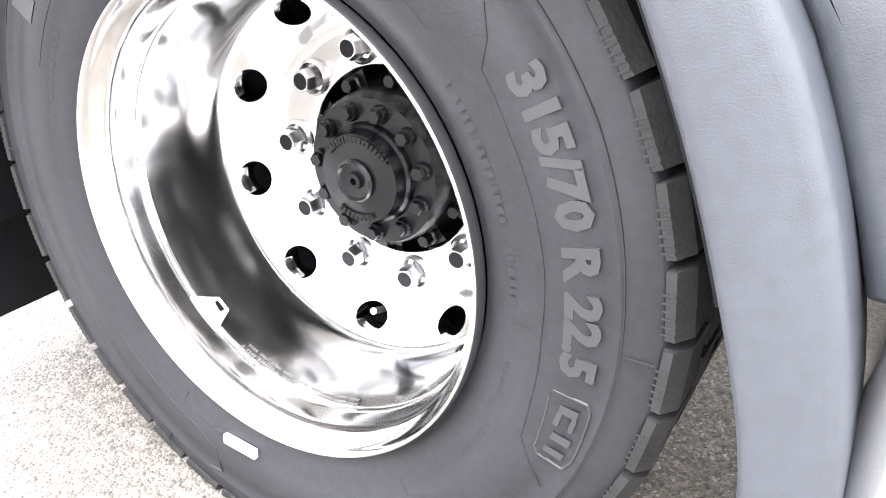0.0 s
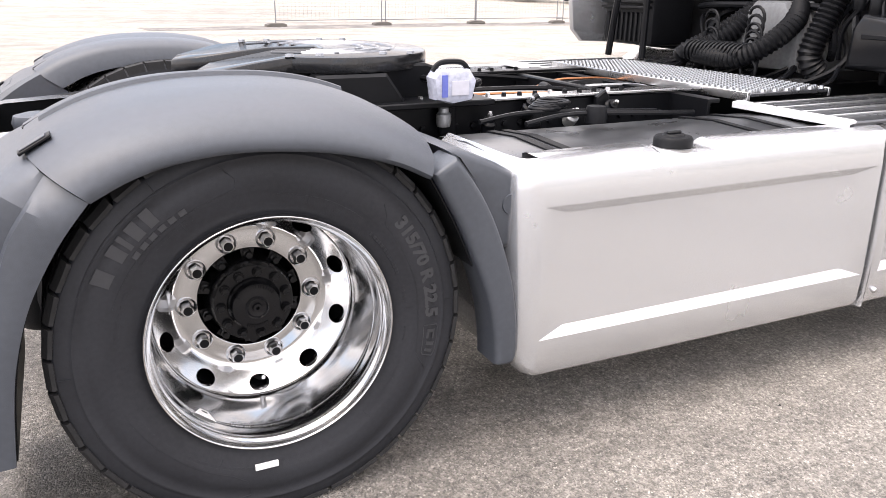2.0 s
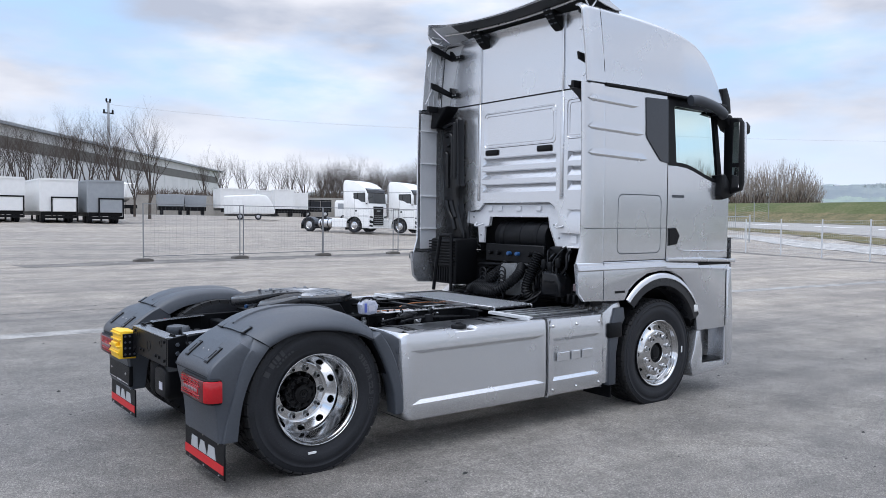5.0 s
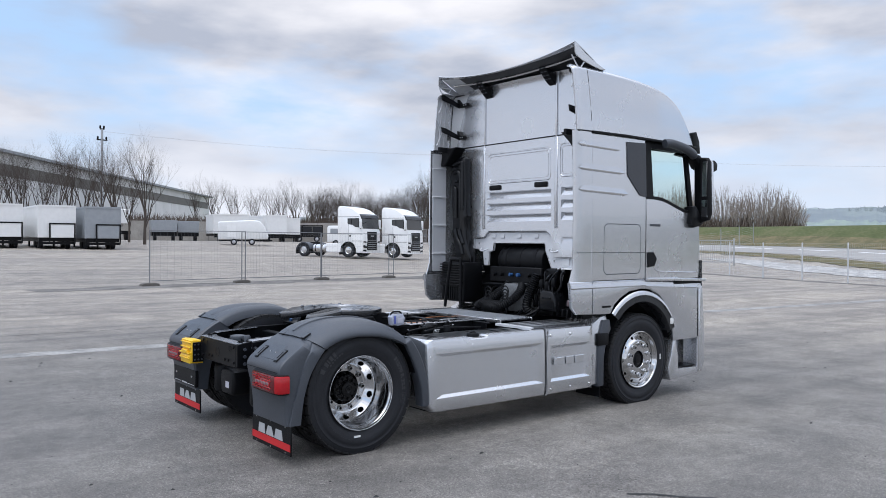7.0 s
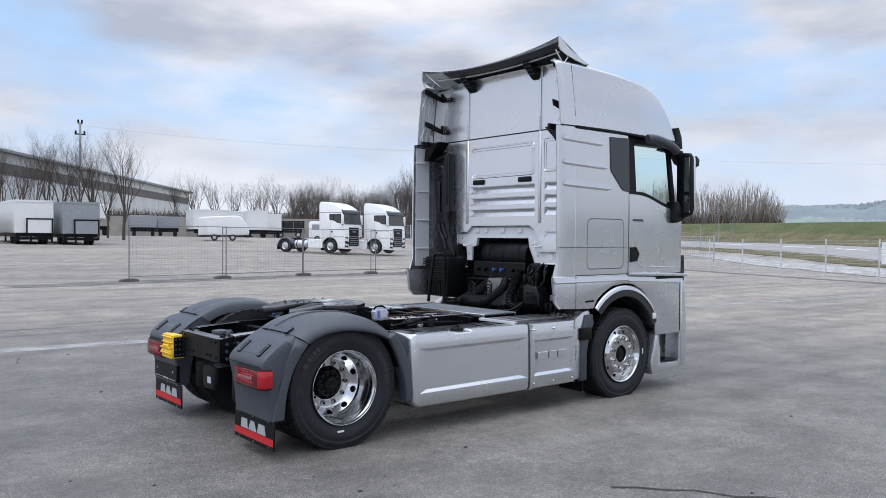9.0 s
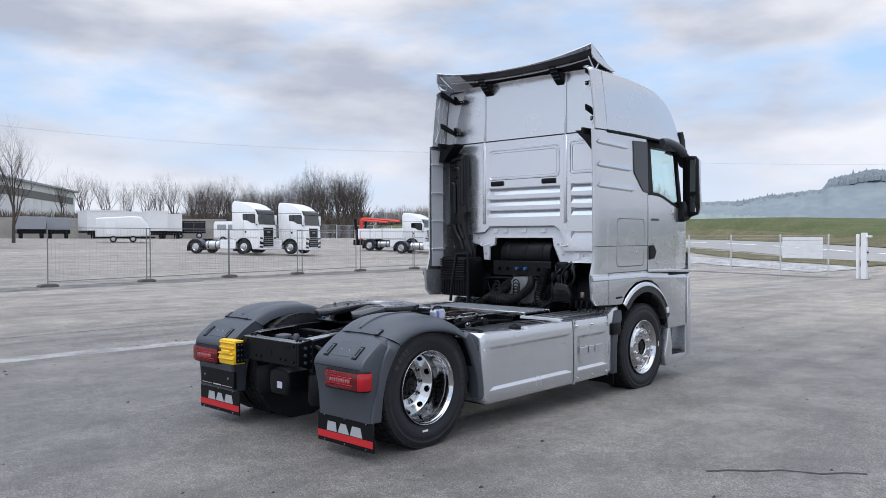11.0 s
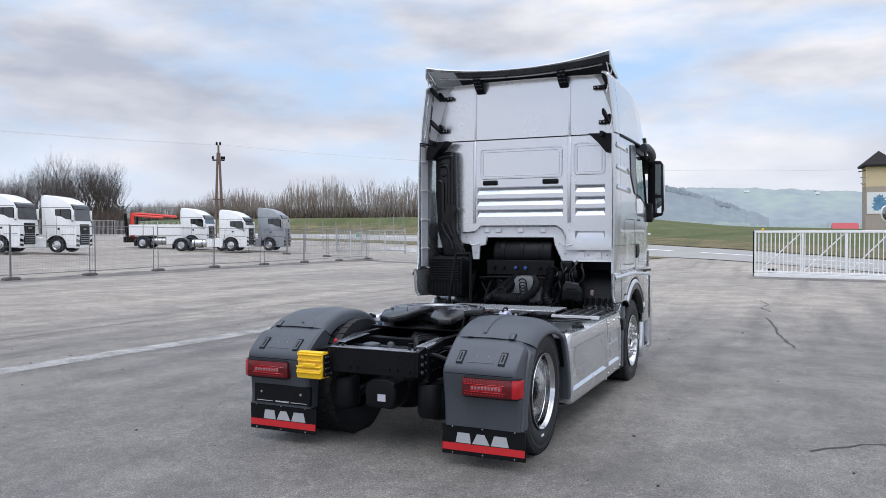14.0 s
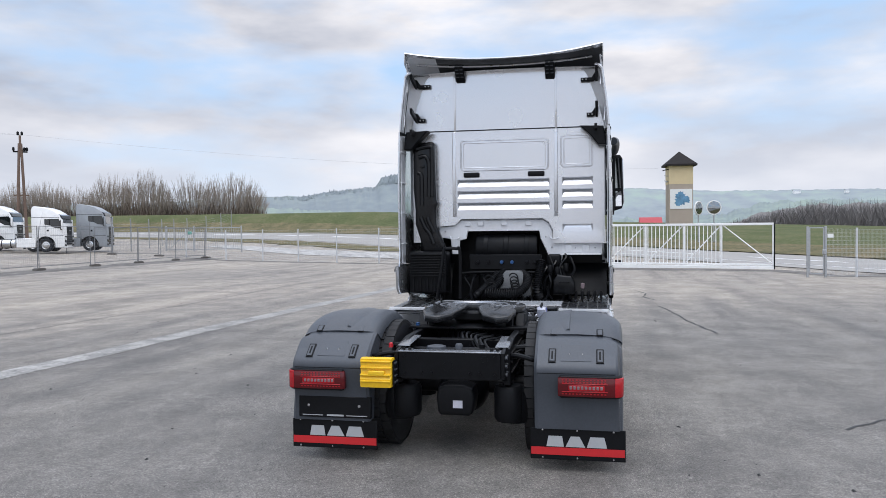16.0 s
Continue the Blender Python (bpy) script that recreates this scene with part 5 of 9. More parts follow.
def fifth_wheel():
    fw = thing("fifth_wheel", "black greased fifth wheel coupling plate on the lorry's frame", "coupling", pose(0.26, 0, -0.015))
    # horseshoe plate, its mouth towards the rear
    pts = []
    for k in range(33):
        d = radians(-125 + 250 * k / 32)
        pts.append((0.24 + 0.37 * math.cos(d), 0.44 * math.sin(d)))
    pts += [(-0.08, 0.39), (-0.24, 0.34), (-0.27, 0.24), (-0.2, 0.13), (0.05, 0.055), (0.22, 0.055), (0.22, -0.055), (0.05, -0.055), (-0.2, -0.13), (-0.27, -0.24), (-0.24, -0.34), (-0.08, -0.39)]
    plate = bmesh.new()
    prism(plate, pts, "z", 1.030, 1.085, 0.010, 2)
    for v in plate.verts:
        if v.co.x < 0.0:
            v.co.z -= (0.0 - v.co.x) ** 1.3 * 0.28
    part("coupling_plate", plate, GREASED, fw, "black greased steel plate")
    for s in (-1, 1):
        part("side_arm", prism(bmesh.new(), [(-0.05, 0.92), (0.6, 0.92), (0.56, 1.03), (0.5, 1.05), (0.1, 1.05), (0.0, 1.02)], "y", s * 0.30, s * 0.36, 0.008, 1), CHASSIS, fw)
        part("bearing_block", prism(bmesh.new(), [(0.0, 0.915), (0.4, 0.915), (0.32, 1.03), (0.08, 1.03)], "y", s * 0.37, s * 0.45, 0.01, 1), CHASSIS, fw)
        part("wear_groove", tube(bmesh.new(), [(0.0, s * 0.2, 1.086), (0.2, s * 0.3, 1.086), (0.42, s * 0.22, 1.086)], 0.004, 6), GREY_PLASTIC, fw)
    for rr in (0.17, 0.235, 0.30):
        arc = [(0.24 + rr * 0.86 * math.cos(radians(d)), rr * math.sin(radians(d)), 1.085) for d in range(-125, 126, 10)]
        part("grease_ridge", tube(bmesh.new(), arc, 0.006, 6), FLANGE, fw)
    for s in (-1, 1):
        for x in (0.02, 0.12, 0.34, 0.44):
            part("plate_bolt", lathe(bmesh.new(), [(0.001, 1.094), (0.013, 1.093), (0.015, 1.084)], 8, x, s * 0.36, "z"), FLANGE, fw)
    part("mounting_plate", box(bmesh.new(), -0.12, 0.7, -0.5, 0.5, 0.915, 0.935, 0.004), CHASSIS, fw)
    part("lock_handle", tube(bmesh.new(), smooth_path([(0.45, -0.3, 1.0), (0.55, -0.45, 1.0), (0.62, -0.52, 1.0), (0.55, -0.56, 0.99)]), 0.012), CHASSIS, fw)
    part("lock_case", box(bmesh.new(), 0.1, 0.55, -0.16, 0.16, 0.95, 1.04, 0.02), CHASSIS, fw)


fifth_wheel()


def skirt(s):
    """Side panel over the fuel tank: a long one and a bolted one before the front wheel."""
    def place(u, v, w):
        belly = 0.016 * max(0.0, 1 - ((v - 0.5) / 0.34) ** 2)
        return (u, s * (1.196 + belly - w), v)
    for x0, x1, name in ((0.632, 2.066, "side_skirt"), (2.082, 2.765, "front_skirt")):
        bm = bmesh.new()
        zs, ze = 0.25, 0.835
        us = [x0 + 0.083, x1 - 0.012] if name == "side_skirt" else [x0 + 0.012, x1 - 0.02]
        hole = (x0 + 0.088, x1 - 0.025, 0.350, 0.738, 0.030, 0.022, 0.09) if name == "side_skirt" else (x0 + 0.05, x1 - 0.06, 0.350, 0.70, 0.030, 0.022, 0.04)
        sheet_with_holes(bm, us, [zs, ze], [hole], place, 0.02)
        # rounded rims to top, bottom and rear
        for a, b in ((us[0], us[1]),):
            tops = [a, hole[0], hole[1], b] if name == "front_skirt" else [a, hole[0], 1.09, 1.10, 1.115, 1.135, 1.30, 1.32, 1.335, 1.345, hole[1], b]
            for q0, q1 in zip(tops, tops[1:]):
                loft(bm, [[place(u, ze, 0), place(u, ze + 0.02 - d * 0.55, 0.006), place(u, ze + 0.03 - d * 0.9, 0.03), (u, s * 1.10, 0.868 - d), (u, s * 1.085, 0.862 - d), (u, s * 1.08, 0.82)] for u, d in ((q, 0.024 * ease(min(1.0, max(0.0, min((q - 1.09) / 0.045, (1.345 - q) / 0.045)))) if name == "side_skirt" else 0.0) for q in (q0, q1))])
            loft(bm, [[place(u, zs, 0), place(u, zs - 0.022, 0.012), place(u, zs - 0.035, 0.05), (u, s * 0.8, 0.215)] for u in (a, hole[0], hole[1], b)])
        zz = [0.215, 0.228, zs, 0.3, 0.362, 0.44, 0.6, 0.715, 0.79, ze, 0.855, 0.865]
        if name == "side_skirt":
            rows = []
            for i, z in enumerate(zz):
                ins = {0: 0.05, 1: 0.012, 10: 0.006, 11: 0.03}.get(i, 0.0)
                tuck = {0: 0.05, 1: 0.018, 10: 0.01, 11: 0.04}.get(i, 0.0)
                x = x0
                rows.append([place(us[0], z, ins), place(x0 + 0.055 + (x - x0) * 0.6, z, ins + 0.003), place(x + 0.03 + tuck * 0.5, z, ins + 0.013), place(x + 0.012 + tuck * 0.8, z, ins + 0.032), place(x + 0.002 + tuck, z, ins + 0.065), (x + tuck, s * 1.06, z), (x + tuck, s * 0.72, z)])
            loft(bm, rows)
        else:
            loft(bm, [[place(us[1], z, 0.0), (x1 - 0.004, s * 1.188, z), (x1, s * 1.15, z), (x1, s * 0.8, z)] for z in (0.215, 0.5, ze, 0.865)])
            loft(bm, [[place(us[0], z, 0.0), (x0 + 0.002, s * 1.188, z), (x0, s * 1.15, z)] for z in (0.215, 0.5, ze, 0.865)])
        bmesh.ops.remove_doubles(bm, verts=bm.verts[:], dist=0.001)
        if name == "side_skirt":
            for v in bm.verts:
                if v.co.x < x0 + 0.07 and v.co.z > 0.70:
                    v.co.z -= (0.07 - math.sqrt(max(0.0, 0.0049 - (x0 + 0.07 - max(v.co.x, x0)) ** 2))) * 0.7 * (v.co.z - 0.70) / 0.165
                if v.co.x < x0 + 0.14 and v.co.z < 0.44:
                    low = 0.14 - math.sqrt(max(0.0, 0.0196 - (x0 + 0.14 - max(v.co.x, x0)) ** 2))
                    v.co.z = 0.215 + low + (v.co.z - 0.215) * (0.225 - low) / 0.225
        sk = part(name, bm, SILVER, truck, "silver painted side panel", 32)
        if name == "front_skirt":
            for i, x in enumerate((2.14, 2.42, 2.70)):
                for z in (0.80, 0.275):
                    part("screw", lathe(bmesh.new(), [(0.001, s * 1.215), (0.007, s * 1.214), (0.012, s * 1.206), (0.013, s * 1.198)], 12, x, z), STEEL, sk, "bright screw head")
            for x0_, x1_ in ((2.20, 2.345), (2.37, 2.475), (2.50, 2.63)):
                part("raised_block", prism(bmesh.new(), [(x0_, 0.50), (x0_, 0.575), (x1_, 0.575), (x1_, 0.50)], "y", s * 1.188, s * 1.199, 0.004, 1), SILVER, sk, "plain raised block where a maker's mark stands")
    # the tank's top with black straps
    bm = loft(bmesh.new(), [[(x, s * 1.16, 0.80), (x, s * 1.12, 0.822), (x, s * 1.05, 0.848), (x, s * 0.85, 0.856), (x, s * 0.68, 0.842), (x, s * 0.62, 0.80), (x, s * 0.60, 0.6), (x, s * 0.7, 0.30)] for x in (0.66, 1.2, 1.95)])
    tank = part("fuel_tank", bm, TANK_ALU, truck, "aluminium fuel tank")
    part("tank_end", prism(bmesh.new(), [(s * 1.15, 0.25), (s * 1.15, 0.80), (s * 1.05, 0.845), (s * 0.86, 0.852), (s * 0.62, 0.80), (s * 0.6, 0.5), (s * 0.7, 0.28)], "x", 0.70, 0.712), BRUSHED, tank)
    for x in (0.845, 0.895, 1.64, 1.79):
        bm = loft(bmesh.new(), [[(x + d, s * 1.09, 0.840), (x + d, s * 1.04, 0.853), (x + d, s * 0.85, 0.861), (x + d, s * 0.68, 0.848), (x + d, s * 0.615, 0.803), (x + d, s * 0.592, 0.6)] for d in (-0.015, 0.015)])
        part("strap", thicken(bm, 0.006), BLACK_PLASTIC, tank, "black rubber lined strap")
    cap = part("filler_cap", lathe(bmesh.new(), [(0.001, 0.888), (0.030, 0.888), (0.034, 0.882), (0.052, 0.881), (0.057, 0.874), (0.058, 0.846), (0.06, 0.82)], 24, 1.21, s * 1.12, "z"), BLACK_PLASTIC, tank, "black filler cap")
    part("cap_grip", box(bmesh.new(), 1.185, 1.235, s * 1.112, s * 1.128, 0.886, 0.896, 0.004), BLACK_PLASTIC, cap)
    part("filler_neck", lathe(bmesh.new(), [(0.066, 0.80), (0.066, 0.85), (0.060, 0.852)], 24, 1.21, s * 1.12, "z"), STEEL, tank)
    # deck lid over the front part
    lid = part("deck_lid", box(bmesh.new(), 1.925, 2.74, s * 0.66, s * 1.15, 0.862, 0.880, 0.006), LID_GREY, truck, "dark deck lid with bright metal ribs")
    for i in range(4):
        y = 0.73 + 0.105 * i
        part("rib", box(bmesh.new(), 1.93, 2.72, s * (y - 0.006), s * (y + 0.006), 0.879, 0.888, 0.002), BRUSHED, lid)
    part("lid_edge", prism(bmesh.new(), [(1.912, 0.862), (1.912, 0.884), (1.945, 0.888), (1.955, 0.882), (1.955, 0.876), (1.925, 0.872), (1.925, 0.862)], "y", s * 0.65, s * 1.155, 0.002, 1), PALE_STEEL, lid)
    # plastic corner in front of the wheel
    pts = [(2.77, 0.24), (2.77, 0.86), (2.90, 0.93), (3.0, 0.95), (3.04, 0.84), (2.98, 0.70), (2.92, 0.66), (2.90, 0.24)]
    corner = part("wheel_housing", prism(bmesh.new(), pts, "y", s * 0.75, s * 1.175, 0.015, 2), SILVER, truck, "silver step panel before the front wheel")
    part("housing_liner", prism(bmesh.new(), [(2.85, 0.22), (2.85, 0.70), (2.92, 0.90), (3.03, 0.90), (3.05, 0.80), (2.985, 0.70), (2.94, 0.5), (2.94, 0.22)], "y", s * 0.78, s * 1.20, 0.012, 2), GREY_PLASTIC, corner, "dark plastic liner")
    part("liner_block", box(bmesh.new(), 2.83, 3.0, s * 1.10, s * 1.214, 0.64, 0.77, 0.015, 2), BLACK_PLASTIC, corner)
    part("mud_flap", box(bmesh.new(), 2.90, 2.915, s * 0.85, s * 1.17, 0.10, 0.3, 0.004), BLACK_PLASTIC, corner)


skirt(-1)
skirt(1)


def catwalk():
    cw = thing("catwalk", "perforated aluminium catwalk across the lorry's frame", "catwalk")
    part("plate", box(bmesh.new(), 1.97, 2.40, -0.68, 0.66, 0.90, 0.914, 0.003), LID_GREY, cw)
    bm = bmesh.new()
    for i in range(13):
        for j in range(40):
            x, y = 1.99 + 0.0325 * i, -0.66 + 0.0325 * j + (0.016 if i % 2 else 0)
            lathe(bm, [(0.0125, 0.913), (0.0095, 0.925), (0.006, 0.925), (0.005, 0.9145)], 6, x, y, "z")
    part("grip_surface", bm, BRUSHED, cw)["kind"] = "stuff"
    part("edge", box(bmesh.new(), 1.955, 1.972, -0.68, 0.66, 0.885, 0.919, 0.002), STEEL, cw)
    part("edge", box(bmesh.new(), 2.398, 2.412, -0.68, 0.66, 0.885, 0.919, 0.002), STEEL, cw)


catwalk()


# ---- cab ----
BACK = 2.86


def back_place(u, v, w):
    return (BACK + w, u, v)


def roof_line(x):
    pts = ((2.4, 3.525), (2.8, 3.522), (3.1, 3.517), (3.34, 3.508), (3.6, 3.490), (3.84, 3.462), (4.02, 3.430), (4.16, 3.392), (4.28, 3.330), (4.375, 3.253), (4.45, 3.155), (4.525, 3.03), (4.575, 2.92), (4.60, 2.84))
    for (x0, z0), (x1, z1) in zip(pts, pts[1:]):
        if x <= x1:
            return z0 + (z1 - z0) * (x - x0) / (x1 - x0)
    return pts[-1][1]


def roof_section(x, top, base=2.845, inset=0.0):
    """Outline of the high roof at x, from the right seam over the top to the left."""
    half = []
    w = 1.192 - inset - max(0.0, x - 3.9) * 0.075
    tall = max(0.02, top - 0.065 - base)
    tuck = 0.068 * min(1.0, tall / 0.6)
    for k in range(7):
        q = k / 6
        half.append((w - tuck * q ** 1.25, base + tall * q))
    for k in range(1, 7):
        a = k / 6 * math.pi / 2
        half.append((w - tuck - 0.085 * (1 - math.cos(a)), base + tall + 0.065 * math.sin(a)))
    half += [(0.6, top + 0.012), (0.3, top + 0.017), (0.0, top + 0.018)]
    return [(x, -y, z) for y, z in half] + [(x, y, z) for y, z in half[-2::-1]]


def cab():
    # high roof
    xs = [2.742, 2.86, 3.1, 3.35, 3.6, 3.74, 3.84, 3.95, 4.05, 4.14, 4.22, 4.29, 4.35, 4.41, 4.46, 4.51, 4.55, 4.585]
    bm = loft(bmesh.new(), [roof_section(x, roof_line(x)) for x in xs])
    roof = part("roof", bm, SILVER, truck, "silver high roof", 40)
    # upper back wall
    edge = [(1.135, 2.845), (1.105, 2.98), (1.055, 3.14), (0.995, 3.31), (0.945, 3.44), (0.91, 3.505), (0.86, 3.53), (0.6, 3.535), (0.0, 3.54)]
    bm = bmesh.new()
    bm.faces.new([bm.verts.new((BACK + 0.004, -y, z)) for y, z in edge] + [bm.verts.new((BACK + 0.004, y, z)) for y, z in edge[-2::-1]])
    part("upper_back_wall", bm, SILVER, roof)
    for s in (-1, 1):
        shell = [(y, z) for x, y, z in (roof_section(2.80, roof_line(2.80), 2.845, 0.010)[:10] if s < 0 else roof_section(2.80, roof_line(2.80), 2.845, 0.010)[::-1][:10])]
        rows = []
        for k in range(10):
            q = k / 9 * 6
            i = min(5, int(q))
            (y0, z0), (y1, z1) = edge[i], edge[i + 1]
            wy, wz = s * (y0 + (y1 - y0) * (q - i)), z0 + (z1 - z0) * (q - i)
            sy, sz = shell[k]
            rows.append([(BACK + 0.004, wy, wz), (BACK - 0.012, wy + (sy - wy) * 0.3, wz + (sz - wz) * 0.3), (2.80, sy, sz)])
        part("roof_return", loft(bmesh.new(), rows), SILVER_INNER, roof, "matt silver inner edge of the roof")
    part("back_swage", prism(bmesh.new(), [(0.60, 2.86), (0.575, 2.86), (0.57, 3.57), (0.60, 3.57)], "x", BACK - 0.012, BACK + 0.02, 0.008, 2), SILVER, roof)
    part("back_swage", prism(bmesh.new(), [(-0.60, 2.86), (-0.575, 2.86), (-0.57, 3.57), (-0.60, 3.57)], "x", BACK - 0.012, BACK + 0.02, 0.008, 2), SILVER, roof)
    part("roof_seam", box(bmesh.new(), BACK - 0.004, BACK + 0.02, -1.08, 1.08, 2.862, 2.874), BLACK_PLASTIC, roof)
    # pressed back wall: wide ribs and short ribs
    bm = bmesh.new()
    holes = [(-0.51, 0.565, z, z + 0.088, 0.042, 0.0) for z in (2.21, 2.075, 1.94)]
    holes += [(-1.0, -0.655, z, z + 0.088, 0.042, 0.0) for z in (2.215, 2.08, 1.945)] + [(-1.0, -0.655, 1.675, 1.765, 0.03, 0.0)]
    sheet_with_holes(bm, [-1.13, 1.10], [1.84, 2.86], [h for h in holes if h[2] > 1.8], back_place, 0.03)
    sheet_with_holes(bm, [-1.13, -0.545], [1.545, 1.84], [holes[-1]], back_place, 0.03)
    wall = part("back_wall", bm, SILVER, truck, "silver pressed cab back wall", 25)
    left = [(1.10, 1.84), (1.10, 1.56), (0.80, 1.56), (0.78, 1.75), (0.60, 1.765), (0.52, 1.835), (0.52, 1.84)]
    part("lower_wall", prism(bmesh.new(), left, "x", BACK, BACK + 0.03), SILVER, wall)
    part("lower_wall", prism(bmesh.new(), [(-0.545, 1.84), (-0.545, 1.70), (-0.50, 1.79), (-0.43, 1.834), (0.52, 1.834), (0.52, 1.84)], "x", BACK, BACK + 0.03), SILVER, wall)
    for u0, u1, v0, v1 in ((-0.495, 0.52, 2.40, 2.75), (-0.995, -0.645, 2.42, 2.775)):
        part("pressed_frame", ring_bead(bmesh.new(), lambda u, v, w: (BACK - w, u, v), u0, u1, v0, v1, 0.04, 0.011), SILVER, wall, "", 20)
        part("pressed_frame", ring_bead(bmesh.new(), lambda u, v, w: (BACK - w * 0.7, u, v), u0 + 0.03, u1 - 0.03, v0 + 0.03, v1 - 0.03, 0.03, 0.007), SILVER, wall, "", 20)
    for u in (0.60, -0.585):
        part("wall_channel", prism(bmesh.new(), [(u - 0.022, 1.86), (u - 0.022, 2.858), (u + 0.022, 2.858), (u + 0.022, 1.86)], "x", BACK - 0.010, BACK + 0.01, 0.009, 2), SILVER, wall, "", 60)
    for u0, u1 in ((0.30, 0.49), (-0.455, -0.262)):
        part("locker_handle", box(bmesh.new(), BACK - 0.022, BACK + 0.01, u0, u1, 2.318, 2.378, 0.014, 2), BLACK_PLASTIC, wall, "black recessed handle")
    # cowl round the engine opening, set deeper
    arch = [(0.80, 1.755), (0.62, 1.76), (0.53, 1.832), (-0.43, 1.832), (-0.50, 1.79), (-0.545, 1.70), (-0.565, 1.55), (-1.10, 1.55),
            (-1.10, 1.42), (-0.66, 1.42), (-0.63, 1.28), (-0.50, 1.28), (-0.485, 1.42), (-0.40, 1.60), (-0.385, 1.69), (0.45, 1.69), (0.47, 1.60), (0.55, 1.58), (0.56, 1.42), (0.64, 1.42), (0.66, 1.60), (0.80, 1.62)]
    cowl = part("engine_cowl", prism(bmesh.new(), arch, "x", BACK + 0.035, BACK + 0.07, 0.006, 1), SILVER_INNER, truck, "silver inner frame round the engine opening")
    rim = [(0.78, 1.748), (0.625, 1.752), (0.535, 1.822), (-0.425, 1.822), (-0.492, 1.782), (-0.535, 1.70), (-0.556, 1.545)]
    part("cowl_rim", tube(bmesh.new(), [(BACK + 0.032, u, v) for u, v in rim], 0.009, 6), SILVER, cowl)
    rim = [(0.47, 1.60), (0.455, 1.695), (-0.39, 1.695), (-0.408, 1.60), (-0.49, 1.425), (-0.505, 1.29), (-0.625, 1.29), (-0.652, 1.425), (-1.09, 1.427)]
    part("cowl_rim", tube(bmesh.new(), [(BACK + 0.034, u, v) for u, v in rim], 0.007, 6), SILVER, cowl)
    for u, v in ((-0.46, 1.62), (-0.53, 1.50), (-0.56, 1.36), (0.60, 1.50), (0.72, 1.69), (-0.80, 1.49), (-1.02, 1.49)):
        part("cowl_bolt", lathe(bmesh.new(), [(0.001, BACK + 0.026), (0.009, BACK + 0.027), (0.011, BACK + 0.036)], 8, u, v, "x"), GALV, cowl)
    for u in (0.30, 0.02, -0.26, 0.45):
        part("cowl_tab", box(bmesh.new(), BACK + 0.02, BACK + 0.04, u - 0.035, u + 0.035, 1.75, 1.80, 0.006), SILVER_INNER, cowl)
    for u in (-0.72, -0.92):
        part("cowl_tab", box(bmesh.new(), BACK + 0.022, BACK + 0.04, u - 0.04, u + 0.04, 1.45, 1.53, 0.006), SILVER_INNER, cowl)
    for u in (0.60, -0.57):
        part("latch", tube(bmesh.new(), smooth_path([(BACK + 0.02, u - 0.05, 1.62), (BACK - 0.02, u - 0.02, 1.60), (BACK - 0.02, u + 0.04, 1.60), (BACK + 0.02, u + 0.06, 1.63)]), 0.009), SILVER_INNER, cowl)
    part("cowl_lip", prism(bmesh.new(), [(-1.09, 1.425), (-0.65, 1.425), (-0.64, 1.413), (-1.09, 1.413)], "x", BACK - 0.04, BACK + 0.07), WHITE_PAINT, cowl)
    # flanks behind the doors: body side, deflectors
    for s in (-1, 1):
        def side(u, v, w):
            bow = 0.02 * max(0.0, 1 - ((v - 1.9) / 1.0) ** 2)
            return (u, s * (1.19 + bow - w), v)
        bm = bmesh.new()
        rows = []
        for z in [1.315 + (2.815 - 1.315) * k / 10 for k in range(11)]:
            rows.append([side(u, z, 0) for u in (2.735, 2.9, 3.1, 3.3, 3.45, 3.602)])
        body = part("cab_side", thicken(loft(bm, rows), 0.03), SILVER, truck, "silver cab flank")
        # three slanting swages on the flank, across the deflector
        for i, z in enumerate((2.70, 2.46, 2.24)):
            bm = bmesh.new()
            x0, x1 = 2.53, 3.19 + 0.06 * i
            r = []
            for x, k in ((x0, 0.05), (x0 + 0.05, 0.8), (2.72, 1.0), (2.9, 1.0), (x1 - 0.08, 1.0), (x1, 0.05)):
                zz = z - (x - x0) * 0.028
                r.append([side(x, zz + 0.05 * k, 0.0), side(x, zz + 0.025 * k, -0.003 * k), side(x, zz + 0.004, -0.0085 * k), side(x, zz - 0.004 * k, -0.009 * k), side(x, zz - 0.012 * k, -0.006 * k), side(x, zz - 0.024 * k, 0.001)])
            part("swage", loft(bm, r), SILVER, body)
        part("flank_line", loft(bmesh.new(), [[side(u, 1.604, -0.0016), side(u, 1.598, -0.0016)] for u in (2.48, 2.72, 3.0, 3.3, 3.60)]), GREY_PLASTIC, body)
        bm = bmesh.new()
        ring_bead(bm, lambda u, v, w: side(u, v, -w * 0.25), 2.915, 3.52, 1.375, 1.90, 0.06, 0.005)
        part("locker_flap", bm, GREY_PLASTIC, body, "silver locker flap with a thin seam")
        # side deflector: a thin wing behind the back wall
        rows = []
        for z in [1.30 + (2.83 - 1.30) * k / 10 for k in range(11)]:
            x0 = 2.47 if z > 1.4 else 2.42
            rows.append([side(2.725, z, 0.0), side(2.62, z, 0.002), side(x0 + 0.03, z, 0.012), side(x0, z, 0.026)])
        wing = part("side_deflector", thicken(loft(bmesh.new(), rows), 0.012), SILVER, truck, "silver side air deflector")
        rows = []
        for x in (2.734, 2.68, 2.61, 2.555, 2.53):
            sec = roof_section(x, roof_line(x) - (0.02 if x < 2.54 else 0.0), 2.845, (2.734 - x) * 0.03 + (0.008 if x < 2.54 else 0.0))
            sec = sec[:13] if s < 0 else sec[-13:]
            rows.append(sec)
